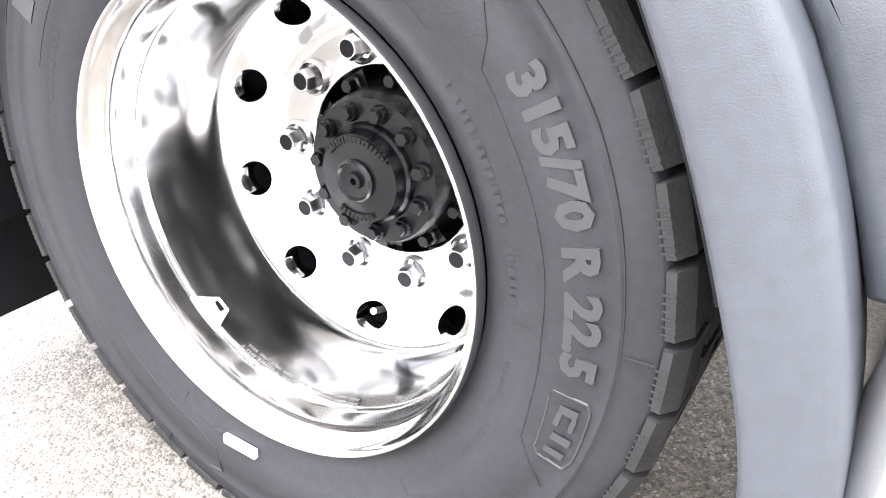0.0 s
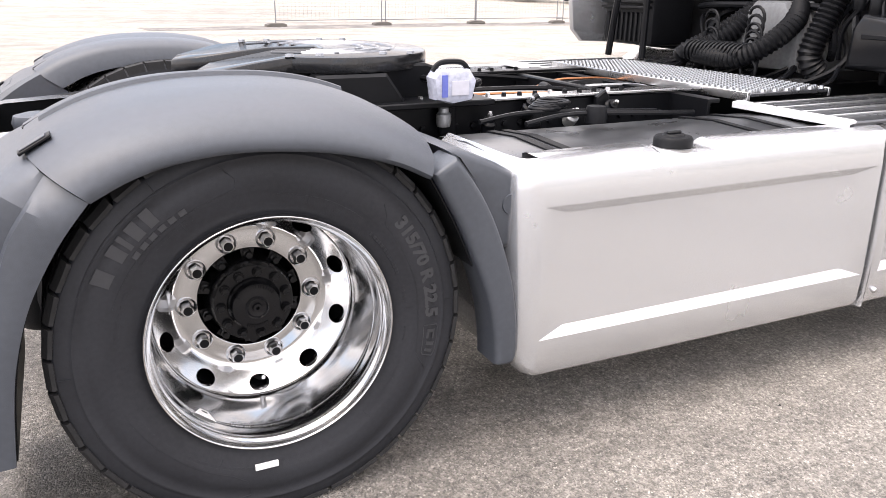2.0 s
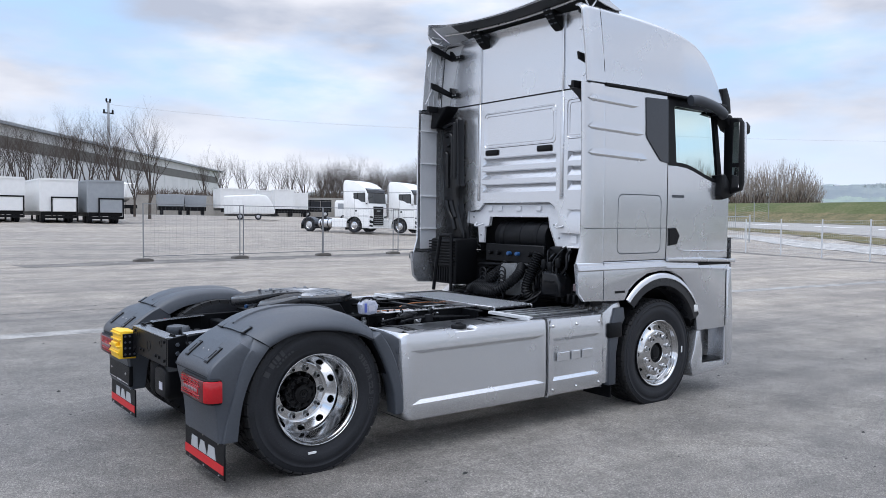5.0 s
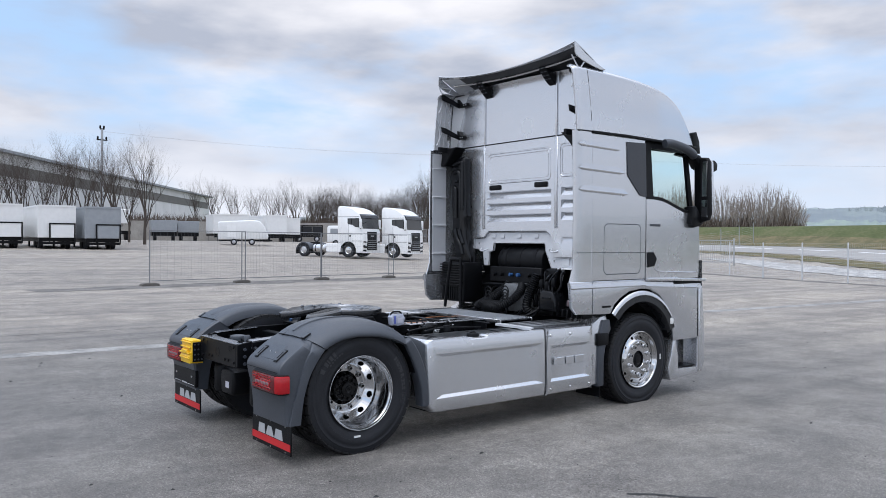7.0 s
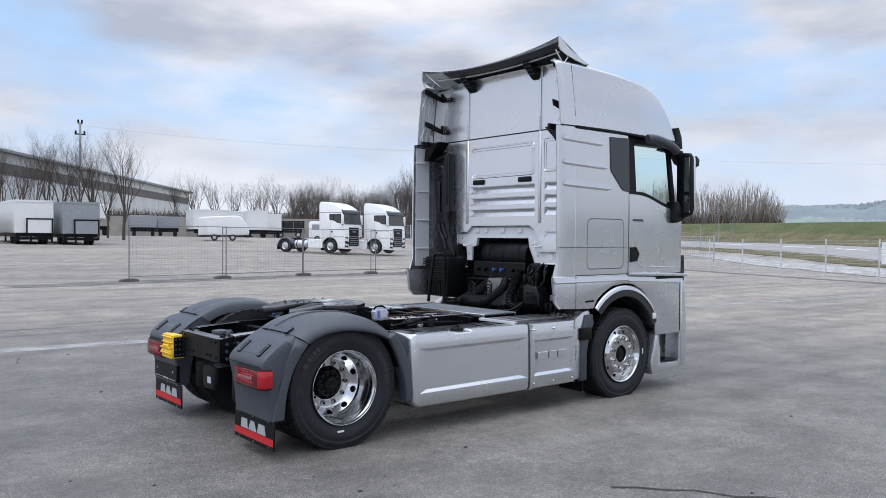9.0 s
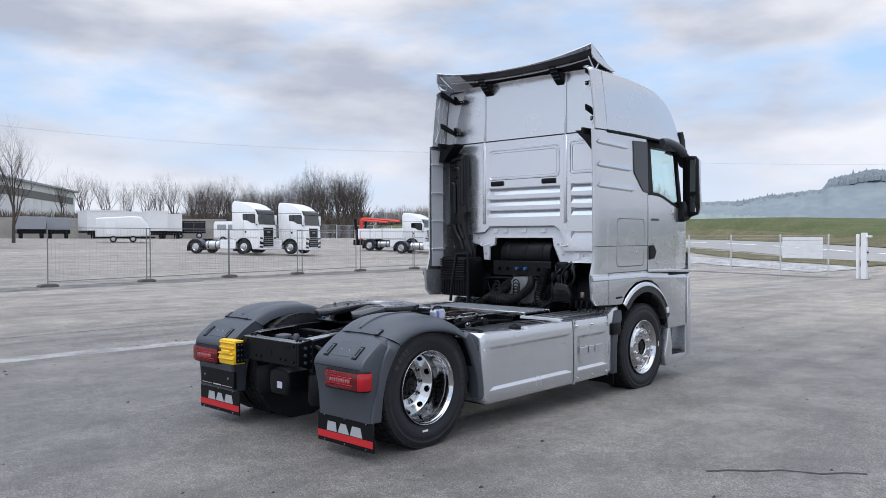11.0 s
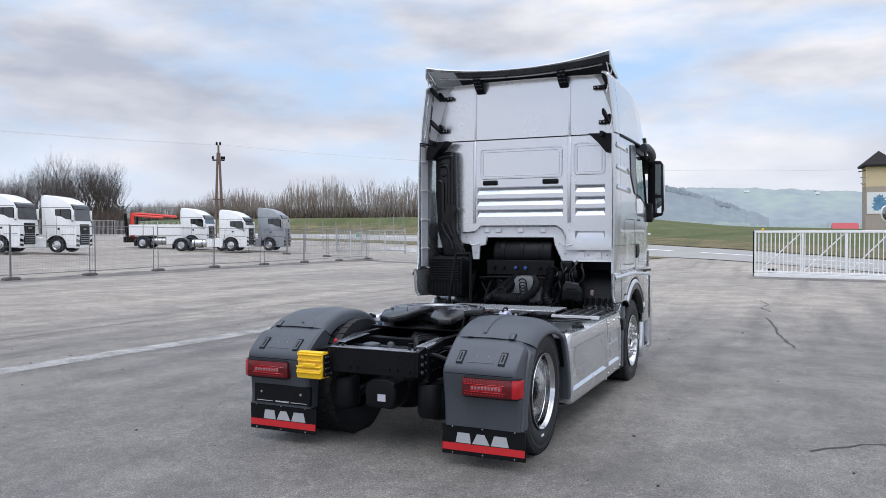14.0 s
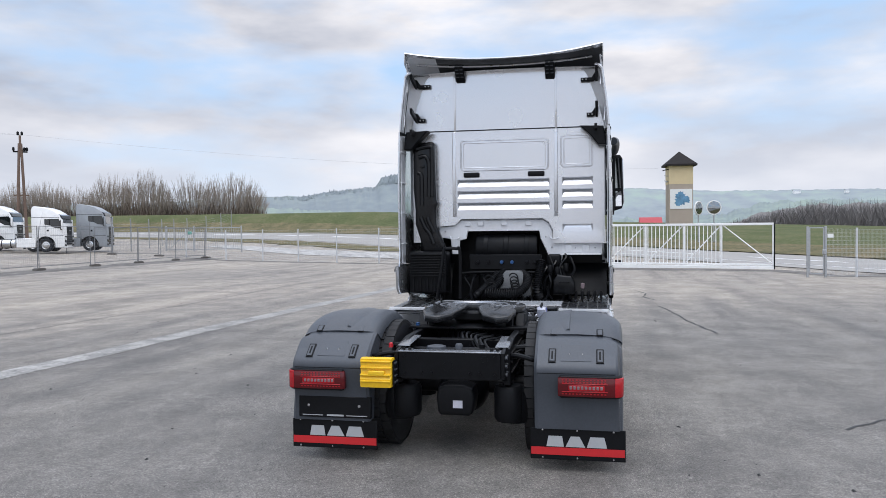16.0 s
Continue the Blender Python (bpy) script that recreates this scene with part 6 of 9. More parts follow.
        liner = loft(bmesh.new(), [[(2.72, s * 1.172, z), (2.62, s * 1.172, z), (2.50, s * 1.158, z)] for z in (1.34, 1.7, 2.1, 2.5, 2.79)])
        part("deflector_liner", thicken(liner, 0.006), SILVER_INNER, wing, "matt silver inner face")
        for z in (1.55, 1.9, 2.25, 2.6):
            part("liner_rib", box(bmesh.new(), 2.50, 2.72, s * 1.145, s * 1.17, z, z + 0.014, 0.003), SILVER_INNER, wing)
        upper = part("upper_deflector", thicken(loft(bmesh.new(), rows), 0.012), SILVER, truck, "silver upper air deflector")
        lin = [[(p[0], p[1] - s * 0.016, p[2] - 0.004) for p in row[:12]] if s < 0 else [(p[0], p[1] - s * 0.016, p[2] - 0.004) for p in row[1:]] for row in rows]
        part("deflector_liner", loft(bmesh.new(), lin), SILVER_INNER, upper, "matt silver inner face")
        for q in (0.35, 0.7):
            x = 2.54 + 0.19 * q
            part("liner_rib", tube(bmesh.new(), [(x, s * (1.165 - 0.066 * ((z - 2.86) / 0.6) ** 1.25), z) for z in (2.86, 3.0, 3.15, 3.3, 3.44)], 0.008, 6), SILVER_INNER, upper)
        for z, foot in ((3.445, 0.87), (3.05, 0.935)):
            part("deflector_arm", prism(bmesh.new(), [(2.55, z + 0.06), (2.62, z + 0.05), (2.84, z - 0.025), (2.86, z - 0.06), (2.84, z - 0.075), (2.72, z - 0.045), (2.56, z + 0.0)], "y", s * 1.03, s * 1.06, 0.006, 1), BLACK_PLASTIC, upper, "black hinge arm")
            part("arm_foot", prism(bmesh.new(), [(s * foot, z - 0.072), (s * foot, z - 0.03), (s * 0.99, z - 0.03), (s * 1.03, z + 0.03), (s * 1.065, z + 0.04), (s * 1.065, z - 0.02), (s * 1.01, z - 0.075)], "x", 2.81, 2.858, 0.008, 1), BLACK_PLASTIC, upper)
            for u in (foot + 0.02, foot + 0.06):
                part("bolt", lathe(bmesh.new(), [(0.001, 2.802), (0.008, 2.803), (0.009, 2.812)], 6, s * u, z - 0.051, "x"), GALV, upper)
            for k in (-1, 1):
                part("stiffener", tube(bmesh.new(), [(2.54, s * (1.13 - (z - 3.0) * 0.10), z + 0.16 * k), (2.64, s * (1.145 - (z - 3.0) * 0.10), z + 0.02), (2.74, s * (1.15 - (z - 3.0) * 0.10), z - 0.15 * k)], 0.007, 6), SILVER_INNER, upper)
        part("corner_bracket", prism(bmesh.new(), [(2.50, 2.80), (2.86, 2.80), (2.86, 2.86), (2.50, 2.86)], "y", s * 1.02, s * 1.05), BLACK_PLASTIC, upper)
        part("corner_bracket", prism(bmesh.new(), [(s * 0.86, 2.855), (s * 1.12, 2.845), (s * 1.15, 2.64), (s * 1.06, 2.64), (s * 0.98, 2.74)], "x", 2.62, 2.80, 0.01, 1), BLACK_PLASTIC, upper, "black corner bracket")
        part("seam_strip", prism(bmesh.new(), [(2.745, 2.822), (2.745, 2.848), (3.3, 2.853), (4.1, 2.842), (4.56, 2.826), (4.56, 2.803), (4.1, 2.815), (3.3, 2.825)], "y", s * 1.165, s * 1.204, 0.006, 2), BLACK_PLASTIC, roof, "black rubber strip along the roof seam")
        part("seam_strip", prism(bmesh.new(), [(2.53, 2.826), (2.53, 2.838), (2.74, 2.846), (2.74, 2.832)], "y", s * 1.16, s * 1.186), BLACK_PLASTIC, roof)
        # lower wing behind the front wheel arch
        pts = [(2.40, 1.30), (2.43, 1.05), (2.50, 0.98), (2.85, 0.965), (3.02, 0.96), (3.08, 1.05), (3.18, 1.12), (3.33, 1.185), (3.53, 1.205), (3.602, 1.20), (3.602, 1.30)]
        low = part("lower_panel", prism(bmesh.new(), pts, "y", s * 1.17, s * 1.215, 0.012, 2), SILVER, truck, "silver panel over the wheel arch")
        part("shoulder", loft(bmesh.new(), [[(x, s * y, z) for y, z in ((1.175, 1.312), (1.196, 1.308), (1.212, 1.290), (1.224, 1.262), (1.226, 1.245), (1.214, 1.232))] for x in (2.405, 3.0, 3.60)]), SILVER, low, "", 20)
        part("text_bar", box(bmesh.new(), 2.885, 3.02, s * 1.214, s * 1.2165, 1.03, 1.05), BLACK_PLASTIC, low, "small dark lettering bar")
        part("panel_seam", box(bmesh.new(), 2.731, 2.737, s * 1.19, s * 1.2175, 0.98, 1.30), GREY_PLASTIC, low)
        part("panel_seam", loft(bmesh.new(), [[side(2.719, z, 0.002), side(2.7225, z, -0.0035), side(2.7275, z, -0.0045), side(2.731, z, -0.002), side(2.733, z, 0.006)] for z in (1.31, 1.6, 1.9, 2.2, 2.5, 2.82)]), SILVER, body, "", 25)
        # wheel arch trim
        rows = []
        for k in range(21):
            d = 20 + (139 - 20) * k / 20
            x0, z0 = ell(AXLE, 0.55, 0.515, 0.503, d)
            x1, z1 = ell(AXLE, 0.55, 0.618, 0.588, d)
            rows.append([(x0, s * 1.02, z0), (x0, s * 1.20, z0), (x0 + (x1 - x0) * 0.2, s * 1.228, z0 + (z1 - z0) * 0.2), (x1, s * 1.222, z1), (x1, s * 1.19, z1)])
        part("wheel_arch", loft(bmesh.new(), rows), TRIM_BLACK, truck, "glossy black wheel arch trim")
        rows = []
        for k in range(17):
            d = 21 + (139 - 21) * k / 16
            x1, z1 = ell(AXLE, 0.55, 0.620, 0.590, d)
            x2, z2 = ell(AXLE, 0.55, 0.656, 0.636, d)
            rows.append([(x1, s * 1.205, z1), (x1, s * 1.232, z1), (x1 + (x2 - x1) * 0.35, s * 1.231, z1 + (z2 - z1) * 0.35), (x1 + (x2 - x1) * 0.75, s * 1.222, z1 + (z2 - z1) * 0.75), (x2, s * 1.211, z2)])
        part("arch_flare", loft(bmesh.new(), rows), SILVER, truck)
        rows = [[(ell(AXLE, 0.55, 0.52, 0.51, 10 + 160 * k / 16)[0], s * y, ell(AXLE, 0.55, 0.52, 0.51, 10 + 160 * k / 16)[1]) for y in (0.7, 1.19)] for k in range(17)]
        part("inner_arch", loft(bmesh.new(), rows), BLACK_PLASTIC, truck)
        part("side_marker", box(bmesh.new(), 4.04, 4.10, s * 1.19, s * 1.235, 0.79, 0.86, 0.012, 2), WHITE_PANEL, truck, "small clear side marker lamp")
        # door
        def door_side(u, v, w):
            bow = 0.02 * max(0.0, 1 - ((v - 1.9) / 1.0) ** 2)
            return (u, s * (1.192 + bow - max(0.0, u - 4.3) * 0.12 - max(0.0, v - 2.1) * 0.045 - w), v)
        us = [3.615, 3.7, 3.78, 3.9, 4.0, 4.1, 4.2, 4.3, 4.38, 4.45, 4.52, 4.60, 4.68]

        def sill(u):
            """The window's lower edge, that dips towards the front."""
            return 2.205 - 0.135 * ease((u - 3.80) / 0.62)
        bm = loft(bmesh.new(), [[door_side(u, 1.30 + (sill(u) - 0.028 - 1.30) * k / 6, 0) for u in us] for k in range(7)])
        door = part("door", thicken(bm, 0.03), SILVER, truck, "silver cab door")
        low_in = [(u, sill(u) + 0.010) for u in (3.745, 3.80, 3.9, 4.0, 4.1, 4.2, 4.3, 4.40)]
        low_out = [(u, sill(u) - 0.022) for u in (3.615, 3.80, 3.9, 4.0, 4.1, 4.2, 4.3, 4.50)]
        inner = low_in + [(4.43, 2.12), (4.385, 2.71), (4.36, 2.735), (3.745, 2.745)]
        frame_pts = low_out + [(4.525, 2.09), (4.46, 2.79), (4.40, 2.80), (3.615, 2.80)]
        bm = bmesh.new()
        rims = []
        for w in (0.0, 0.03):
            rims.append(([bm.verts.new(door_side(*p, w)) for p in frame_pts], [bm.verts.new(door_side(*p, w)) for p in inner]))
        for o, i_ in rims:
            for k in range(len(o)):
                j = (k + 1) % len(o)
                bm.faces.new((o[k], o[j], i_[j], i_[k]))
        for k in range(len(inner)):
            j = (k + 1) % len(inner)
            bm.faces.new((rims[0][1][k], rims[0][1][j], rims[1][1][j], rims[1][1][k]))
        part("window_frame", bm, BLACK_PLASTIC, door, "black window frame")
        bm = bmesh.new()
        bm.faces.new([bm.verts.new(door_side(*p, 0.018)) for p in inner])
        pane = part("pane", thicken(bm, 0.004), PANE, door, "clear window glass")
        pane.visible_shadow = False
        bm = bmesh.new()
        bm.faces.new([bm.verts.new(side(*p, -0.004)) for p in ((3.285, 2.775), (3.605, 2.785), (3.605, 2.20), (3.50, 2.215), (3.46, 2.25), (3.30, 2.41), (3.288, 2.44))])
        part("pillar_panel", thicken(bm, 0.006), PILLAR, body, "glossy dark grey pillar panel")
        handle = part("door_handle", prism(bmesh.new(), [(3.63, 1.60), (3.74, 1.605), (3.80, 1.53), (3.76, 1.45), (3.64, 1.435)], "y", s * 1.205, s * 1.222, 0.006, 1), BLACK_PLASTIC, door, "black door handle")
        bead = [(3.70, 1.60), (3.715, 1.52), (3.75, 1.44), (3.80, 1.40), (3.88, 1.385), (4.2, 1.375), (4.62, 1.365)]
        rows = [[door_side(p.x, p.y + 0.008, 0.0), door_side(p.x, p.y + 0.002, -0.005), door_side(p.x, p.y - 0.01, 0.0)] for p in smooth_path([(x, z, 0) for x, z in bead], 5)]
        part("door_swage", loft(bmesh.new(), rows), SILVER, door)
        part("model_bar", box(bmesh.new(), 3.68, 3.86, s * 1.212, s * 1.216, 1.885, 1.91), GREY_PLASTIC, door, "small grey lettering bar")
        part("door_edge", prism(bmesh.new(), [(3.612, 1.325), (4.16, 1.318), (4.17, 1.31), (4.72, 1.288), (4.72, 1.255), (4.1, 1.275), (3.612, 1.292)], "y", s * 1.17, s * 1.236, 0.008, 2), SILVER, door, "", 30)
        part("edge_gap", box(bmesh.new(), 4.12, 4.66, s * 1.16, s * 1.214, 1.238, 1.262), BLACK_PLASTIC, door)
        part("door_gap", box(bmesh.new(), 3.603, 3.614, s * 1.17, s * 1.2, 1.22, 2.78), BLACK_PLASTIC, truck)
        # panel in front of the wheel, with steps
        pts = [(3.602, 1.285), (4.66, 1.235), (4.62, 0.72), (4.60, 0.60), (4.13, 0.60), (4.11, 0.75), (4.06, 0.90), (3.97, 1.03), (3.85, 1.13), (3.70, 1.19), (3.602, 1.205)]
        fp = part("front_panel", prism(bmesh.new(), pts, "y", s * 1.17, s * 1.212, 0.012, 2), SILVER, truck, "silver panel in front of the wheel")
        part("shoulder", loft(bmesh.new(), [[(x, s * y, z - (x - 3.6) * 0.043) for y, z in ((1.175, 1.292), (1.195, 1.289), (1.209, 1.268), (1.218, 1.245), (1.2195, 1.232), (1.210, 1.222))] for x in (3.605, 4.1, 4.60)]), SILVER, fp, "", 20)
        part("panel_gap", box(bmesh.new(), 4.588, 4.600, s * 1.15, s * 1.2135, 0.62, 1.22), BLACK_PLASTIC, fp)
        part("bumper_side", prism(bmesh.new(), [(4.602, 0.20), (4.602, 1.225), (4.69, 1.205), (4.73, 0.80), (4.74, 0.30), (4.69, 0.20)], "y", s * 1.0, s * 1.22, 0.03, 3), SILVER, truck, "silver bumper corner")
        part("step_panel", prism(bmesh.new(), [(4.08, 0.155), (4.05, 0.30), (4.10, 0.43), (4.13, 0.60), (4.19, 0.60), (4.20, 0.50), (4.225, 0.45), (4.23, 0.275), (4.60, 0.262), (4.60, 0.185)], "y", s * 0.97, s * 1.207, 0.012, 2), SILVER, truck, "silver entry step")
        part("step_back", box(bmesh.new(), 4.15, 4.6, s * 0.92, s * 0.97, 0.20, 0.62), SILVER, truck)
        part("step_tread", box(bmesh.new(), 4.22, 4.58, s * 0.97, s * 1.185, 0.27, 0.285, 0.004), BLACK_PLASTIC, truck, "black step grating")
        part("step_lid", box(bmesh.new(), 4.15, 4.6, s * 0.92, s * 1.17, 0.60, 0.64), SILVER, truck)
        # mirrors
        arm = part("mirror_arm", prism(bmesh.new(), [(4.36, 2.70), (4.40, 2.745), (4.56, 2.72), (4.62, 2.66), (4.62, 2.55), (4.55, 2.57), (4.47, 2.66)], "y", s * 1.13, s * 1.26, 0.02, 2), BLACK_PLASTIC, truck, "black mirror arm")
        bm = tube(bmesh.new(), smooth_path([(3.88, s * 1.25, 2.80), (3.98, s * 1.275, 2.805), (4.2, s * 1.285, 2.77), (4.36, s * 1.275, 2.725), (4.42, s * 1.25, 2.71)], 5), 0.05, 12, None)
        part("mirror_tube", bm, GREY_PLASTIC, arm, "dark grey rounded mirror arm")
        case = part("mirror_case", prism(bmesh.new(), [(s * 1.21, 2.70), (s * 1.35, 2.685), (s * 1.38, 2.64), (s * 1.395, 2.05), (s * 1.375, 1.97), (s * 1.22, 1.92), (s * 1.19, 2.0), (s * 1.185, 2.64)], "x", 4.53, 4.60, 0.02, 3), BLACK_PLASTIC, truck, "black door mirror housing")
        part("mirror_glass", prism(bmesh.new(), [(4.537, s * 1.222), (4.522, s * 1.362), (4.540, s * 1.365), (4.543, s * 1.222)], "z", 2.24, 2.64), MIRROR, case)
        part("mirror_glass", prism(bmesh.new(), [(4.537, s * 1.222), (4.522, s * 1.368), (4.540, s * 1.371), (4.543, s * 1.222)], "z", 2.0, 2.20), MIRROR, case)
        part("front_mirror", prism(bmesh.new(), [(4.86, 2.62), (4.90, 2.68), (5.00, 2.70), (5.06, 2.66), (5.05, 2.58), (4.97, 2.55), (4.90, 2.57)], "y", s * 1.05, s * 1.17, 0.02, 2), BLACK_PLASTIC, truck, "small black front corner mirror")
        part("mirror_cap", prism(bmesh.new(), [(s * 1.22, 2.69), (s * 1.355, 2.68), (s * 1.392, 2.63), (s * 1.405, 2.06), (s * 1.38, 1.99), (s * 1.22, 1.96)], "x", 4.585, 4.615, 0.01, 2), SILVER, case, "silver mirror cap")
        part("visor_end", prism(bmesh.new(), [(4.58, 2.76), (4.56, 2.99), (4.64, 3.01), (4.70, 2.90), (4.72, 2.76)], "y", s * 1.06, s * 1.15, 0.012, 2), BLACK_PLASTIC, truck, "black end of the sun visor")
        part("roof_seal", box(bmesh.new(), 3.62, 4.52, s * 1.06, s * 1.145, 2.74, 2.85, 0.008), BLACK_PLASTIC, body, "black seal over the door")
        part("mirror_foot", prism(bmesh.new(), [(4.40, 2.12), (4.47, 2.13), (4.60, 1.99), (4.62, 1.93), (4.55, 1.90), (4.44, 1.88), (4.38, 1.92)], "y", s * 1.14, s * 1.27, 0.02, 2), BLACK_PLASTIC, truck)
        part("sun_wing", prism(bmesh.new(), [(4.30, 2.72), (4.44, 2.80), (4.50, 2.96), (4.54, 2.94), (4.52, 2.70)], "y", s * 1.05, s * 1.12, 0.01, 1), BLACK_PLASTIC, truck)
    # front and floor close the cab
    rows = [[(x, y, z) for y in (-1.17, -0.6, 0, 0.6, 1.17)] for x, z in ((4.72, 0.25), (4.76, 0.7), (4.74, 1.2), (4.74, 1.5))]
    part("front_wall", loft(bmesh.new(), rows), SILVER, truck)
    rows = [[(x - 0.12 * (abs(y) / 1.12) ** 2, y, z) for y in (-1.12, -0.6, 0, 0.6, 1.12)] for x, z in ((4.74, 1.5), (4.66, 2.0), (4.55, 2.5), (4.46, 2.82))]
    part("windscreen", thicken(loft(bmesh.new(), rows), 0.006), PANE, truck, "clear windscreen").visible_shadow = False
    part("cab_floor", box(bmesh.new(), 3.36, 4.7, -1.14, 1.14, 1.30, 1.33), BLACK_PLASTIC, truck)
    part("cab_lining", box(bmesh.new(), 2.90, 2.92, -1.14, 1.14, 1.87, 3.3), DIRTY_GREY, truck)
    part("cab_ceiling", box(bmesh.new(), 2.92, 4.40, -1.10, 1.10, 2.84, 2.86), DIRTY_GREY, truck)
    for s in (-1, 1):
        part("seat", prism(bmesh.new(), [(3.55, 1.45), (3.50, 1.60), (3.42, 2.25), (3.50, 2.32), (3.58, 2.28), (3.68, 1.68), (4.10, 1.72), (4.12, 1.60), (4.05, 1.45)], "y", s * 0.40, s * 0.92, 0.04, 2), BLACK_PLASTIC, truck, "dark cab seat")
    part("dashboard", prism(bmesh.new(), [(4.30, 1.45), (4.34, 1.85), (4.5, 1.95), (4.68, 1.90), (4.72, 1.45)], "y", -1.1, 1.1, 0.02, 2), BLACK_PLASTIC, truck)
    # roof spoiler
    def spoiler_rows(drop, wide, back):
        rows = []
        for k in range(33):
            y = -wide + 2 * wide * k / 32
            q = abs(y) / wide
            lift = 0.106 * q ** 2.2
            top = roof_line(3.0) + 0.014
            rows.append([(3.06 - 0.03 * q, y, top - 0.012 - drop * 0.2), (2.95 - 0.03 * q, y, top + 0.006 + lift * 0.12 - drop), (2.83, y, top + 0.034 + lift * 0.38 - drop), (2.72, y, top + 0.066 + lift * 0.64 - drop), (2.63, y, top + 0.090 + lift * 0.85 - drop), (back, y, top + 0.108 + lift - drop)])
        return rows
    sp = part("roof_spoiler", thicken(loft(bmesh.new(), spoiler_rows(0.0, 1.112, 2.555)), 0.012), SILVER, truck, "silver roof spoiler with a dark underside")
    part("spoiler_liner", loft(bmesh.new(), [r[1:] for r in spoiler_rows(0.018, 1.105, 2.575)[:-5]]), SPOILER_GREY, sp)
    # left end only: the light on the underside there is put in as pale silver
    part("end_liner", loft(bmesh.new(), [r[1:] for r in spoiler_rows(0.018, 1.105, 2.575)[-6:]]), SILVER_INNER, sp)
    part("spoiler_rib", tube(bmesh.new(), [(2.70, y, 3.574 + 0.05 * (abs(y) / 1.0) ** 2.2) for y in (-1.0, -0.75, -0.5, -0.25, 0, 0.25, 0.5, 0.75, 1.0)], 0.012), STEEL, sp)
    for s in (-1, 1):
        end = [(2.552, 3.748), (2.552, 3.63), (2.575, 3.60), (2.66, 3.565), (2.80, 3.53), (2.95, 3.505), (3.03, 3.515), (2.95, 3.545), (2.83, 3.588), (2.72, 3.640), (2.63, 3.692)]
        part("spoiler_end", prism(bmesh.new(), end, "y", s * 1.108, s * 1.120, 0.004, 1), SILVER, sp)
        part("end_rib", box(bmesh.new(), 2.60, 2.75, s * 1.09, s * 1.108, 3.60, 3.61, 0.002), SILVER_INNER, sp)
    for y in (0.51, -0.525):
        br = part("spoiler_bracket", prism(bmesh.new(), [(2.69, 3.65), (2.69, 3.575), (2.79, 3.47), (2.83, 3.44), (2.858, 3.425), (2.858, 3.65)], "y", y - 0.055, y + 0.055, 0.008, 1), BLACK_PLASTIC, truck, "black spoiler bracket")
        for z in (3.475, 3.51, 3.545, 3.58, 3.615):
            for d in (-0.026, 0.026):
                part("bracket_slot", box(bmesh.new(), 2.681 + max(0.0, 3.575 - z) * 0.95, 2.70 + max(0.0, 3.575 - z) * 0.95, y + d - 0.018, y + d + 0.018, z, z + 0.012, 0.003), GREY_PLASTIC, br)



cab()


ENGINE_GREY = surface("engine_grey", (0.14, 0.145, 0.15), 0.5, 0.3, vary=0.2)


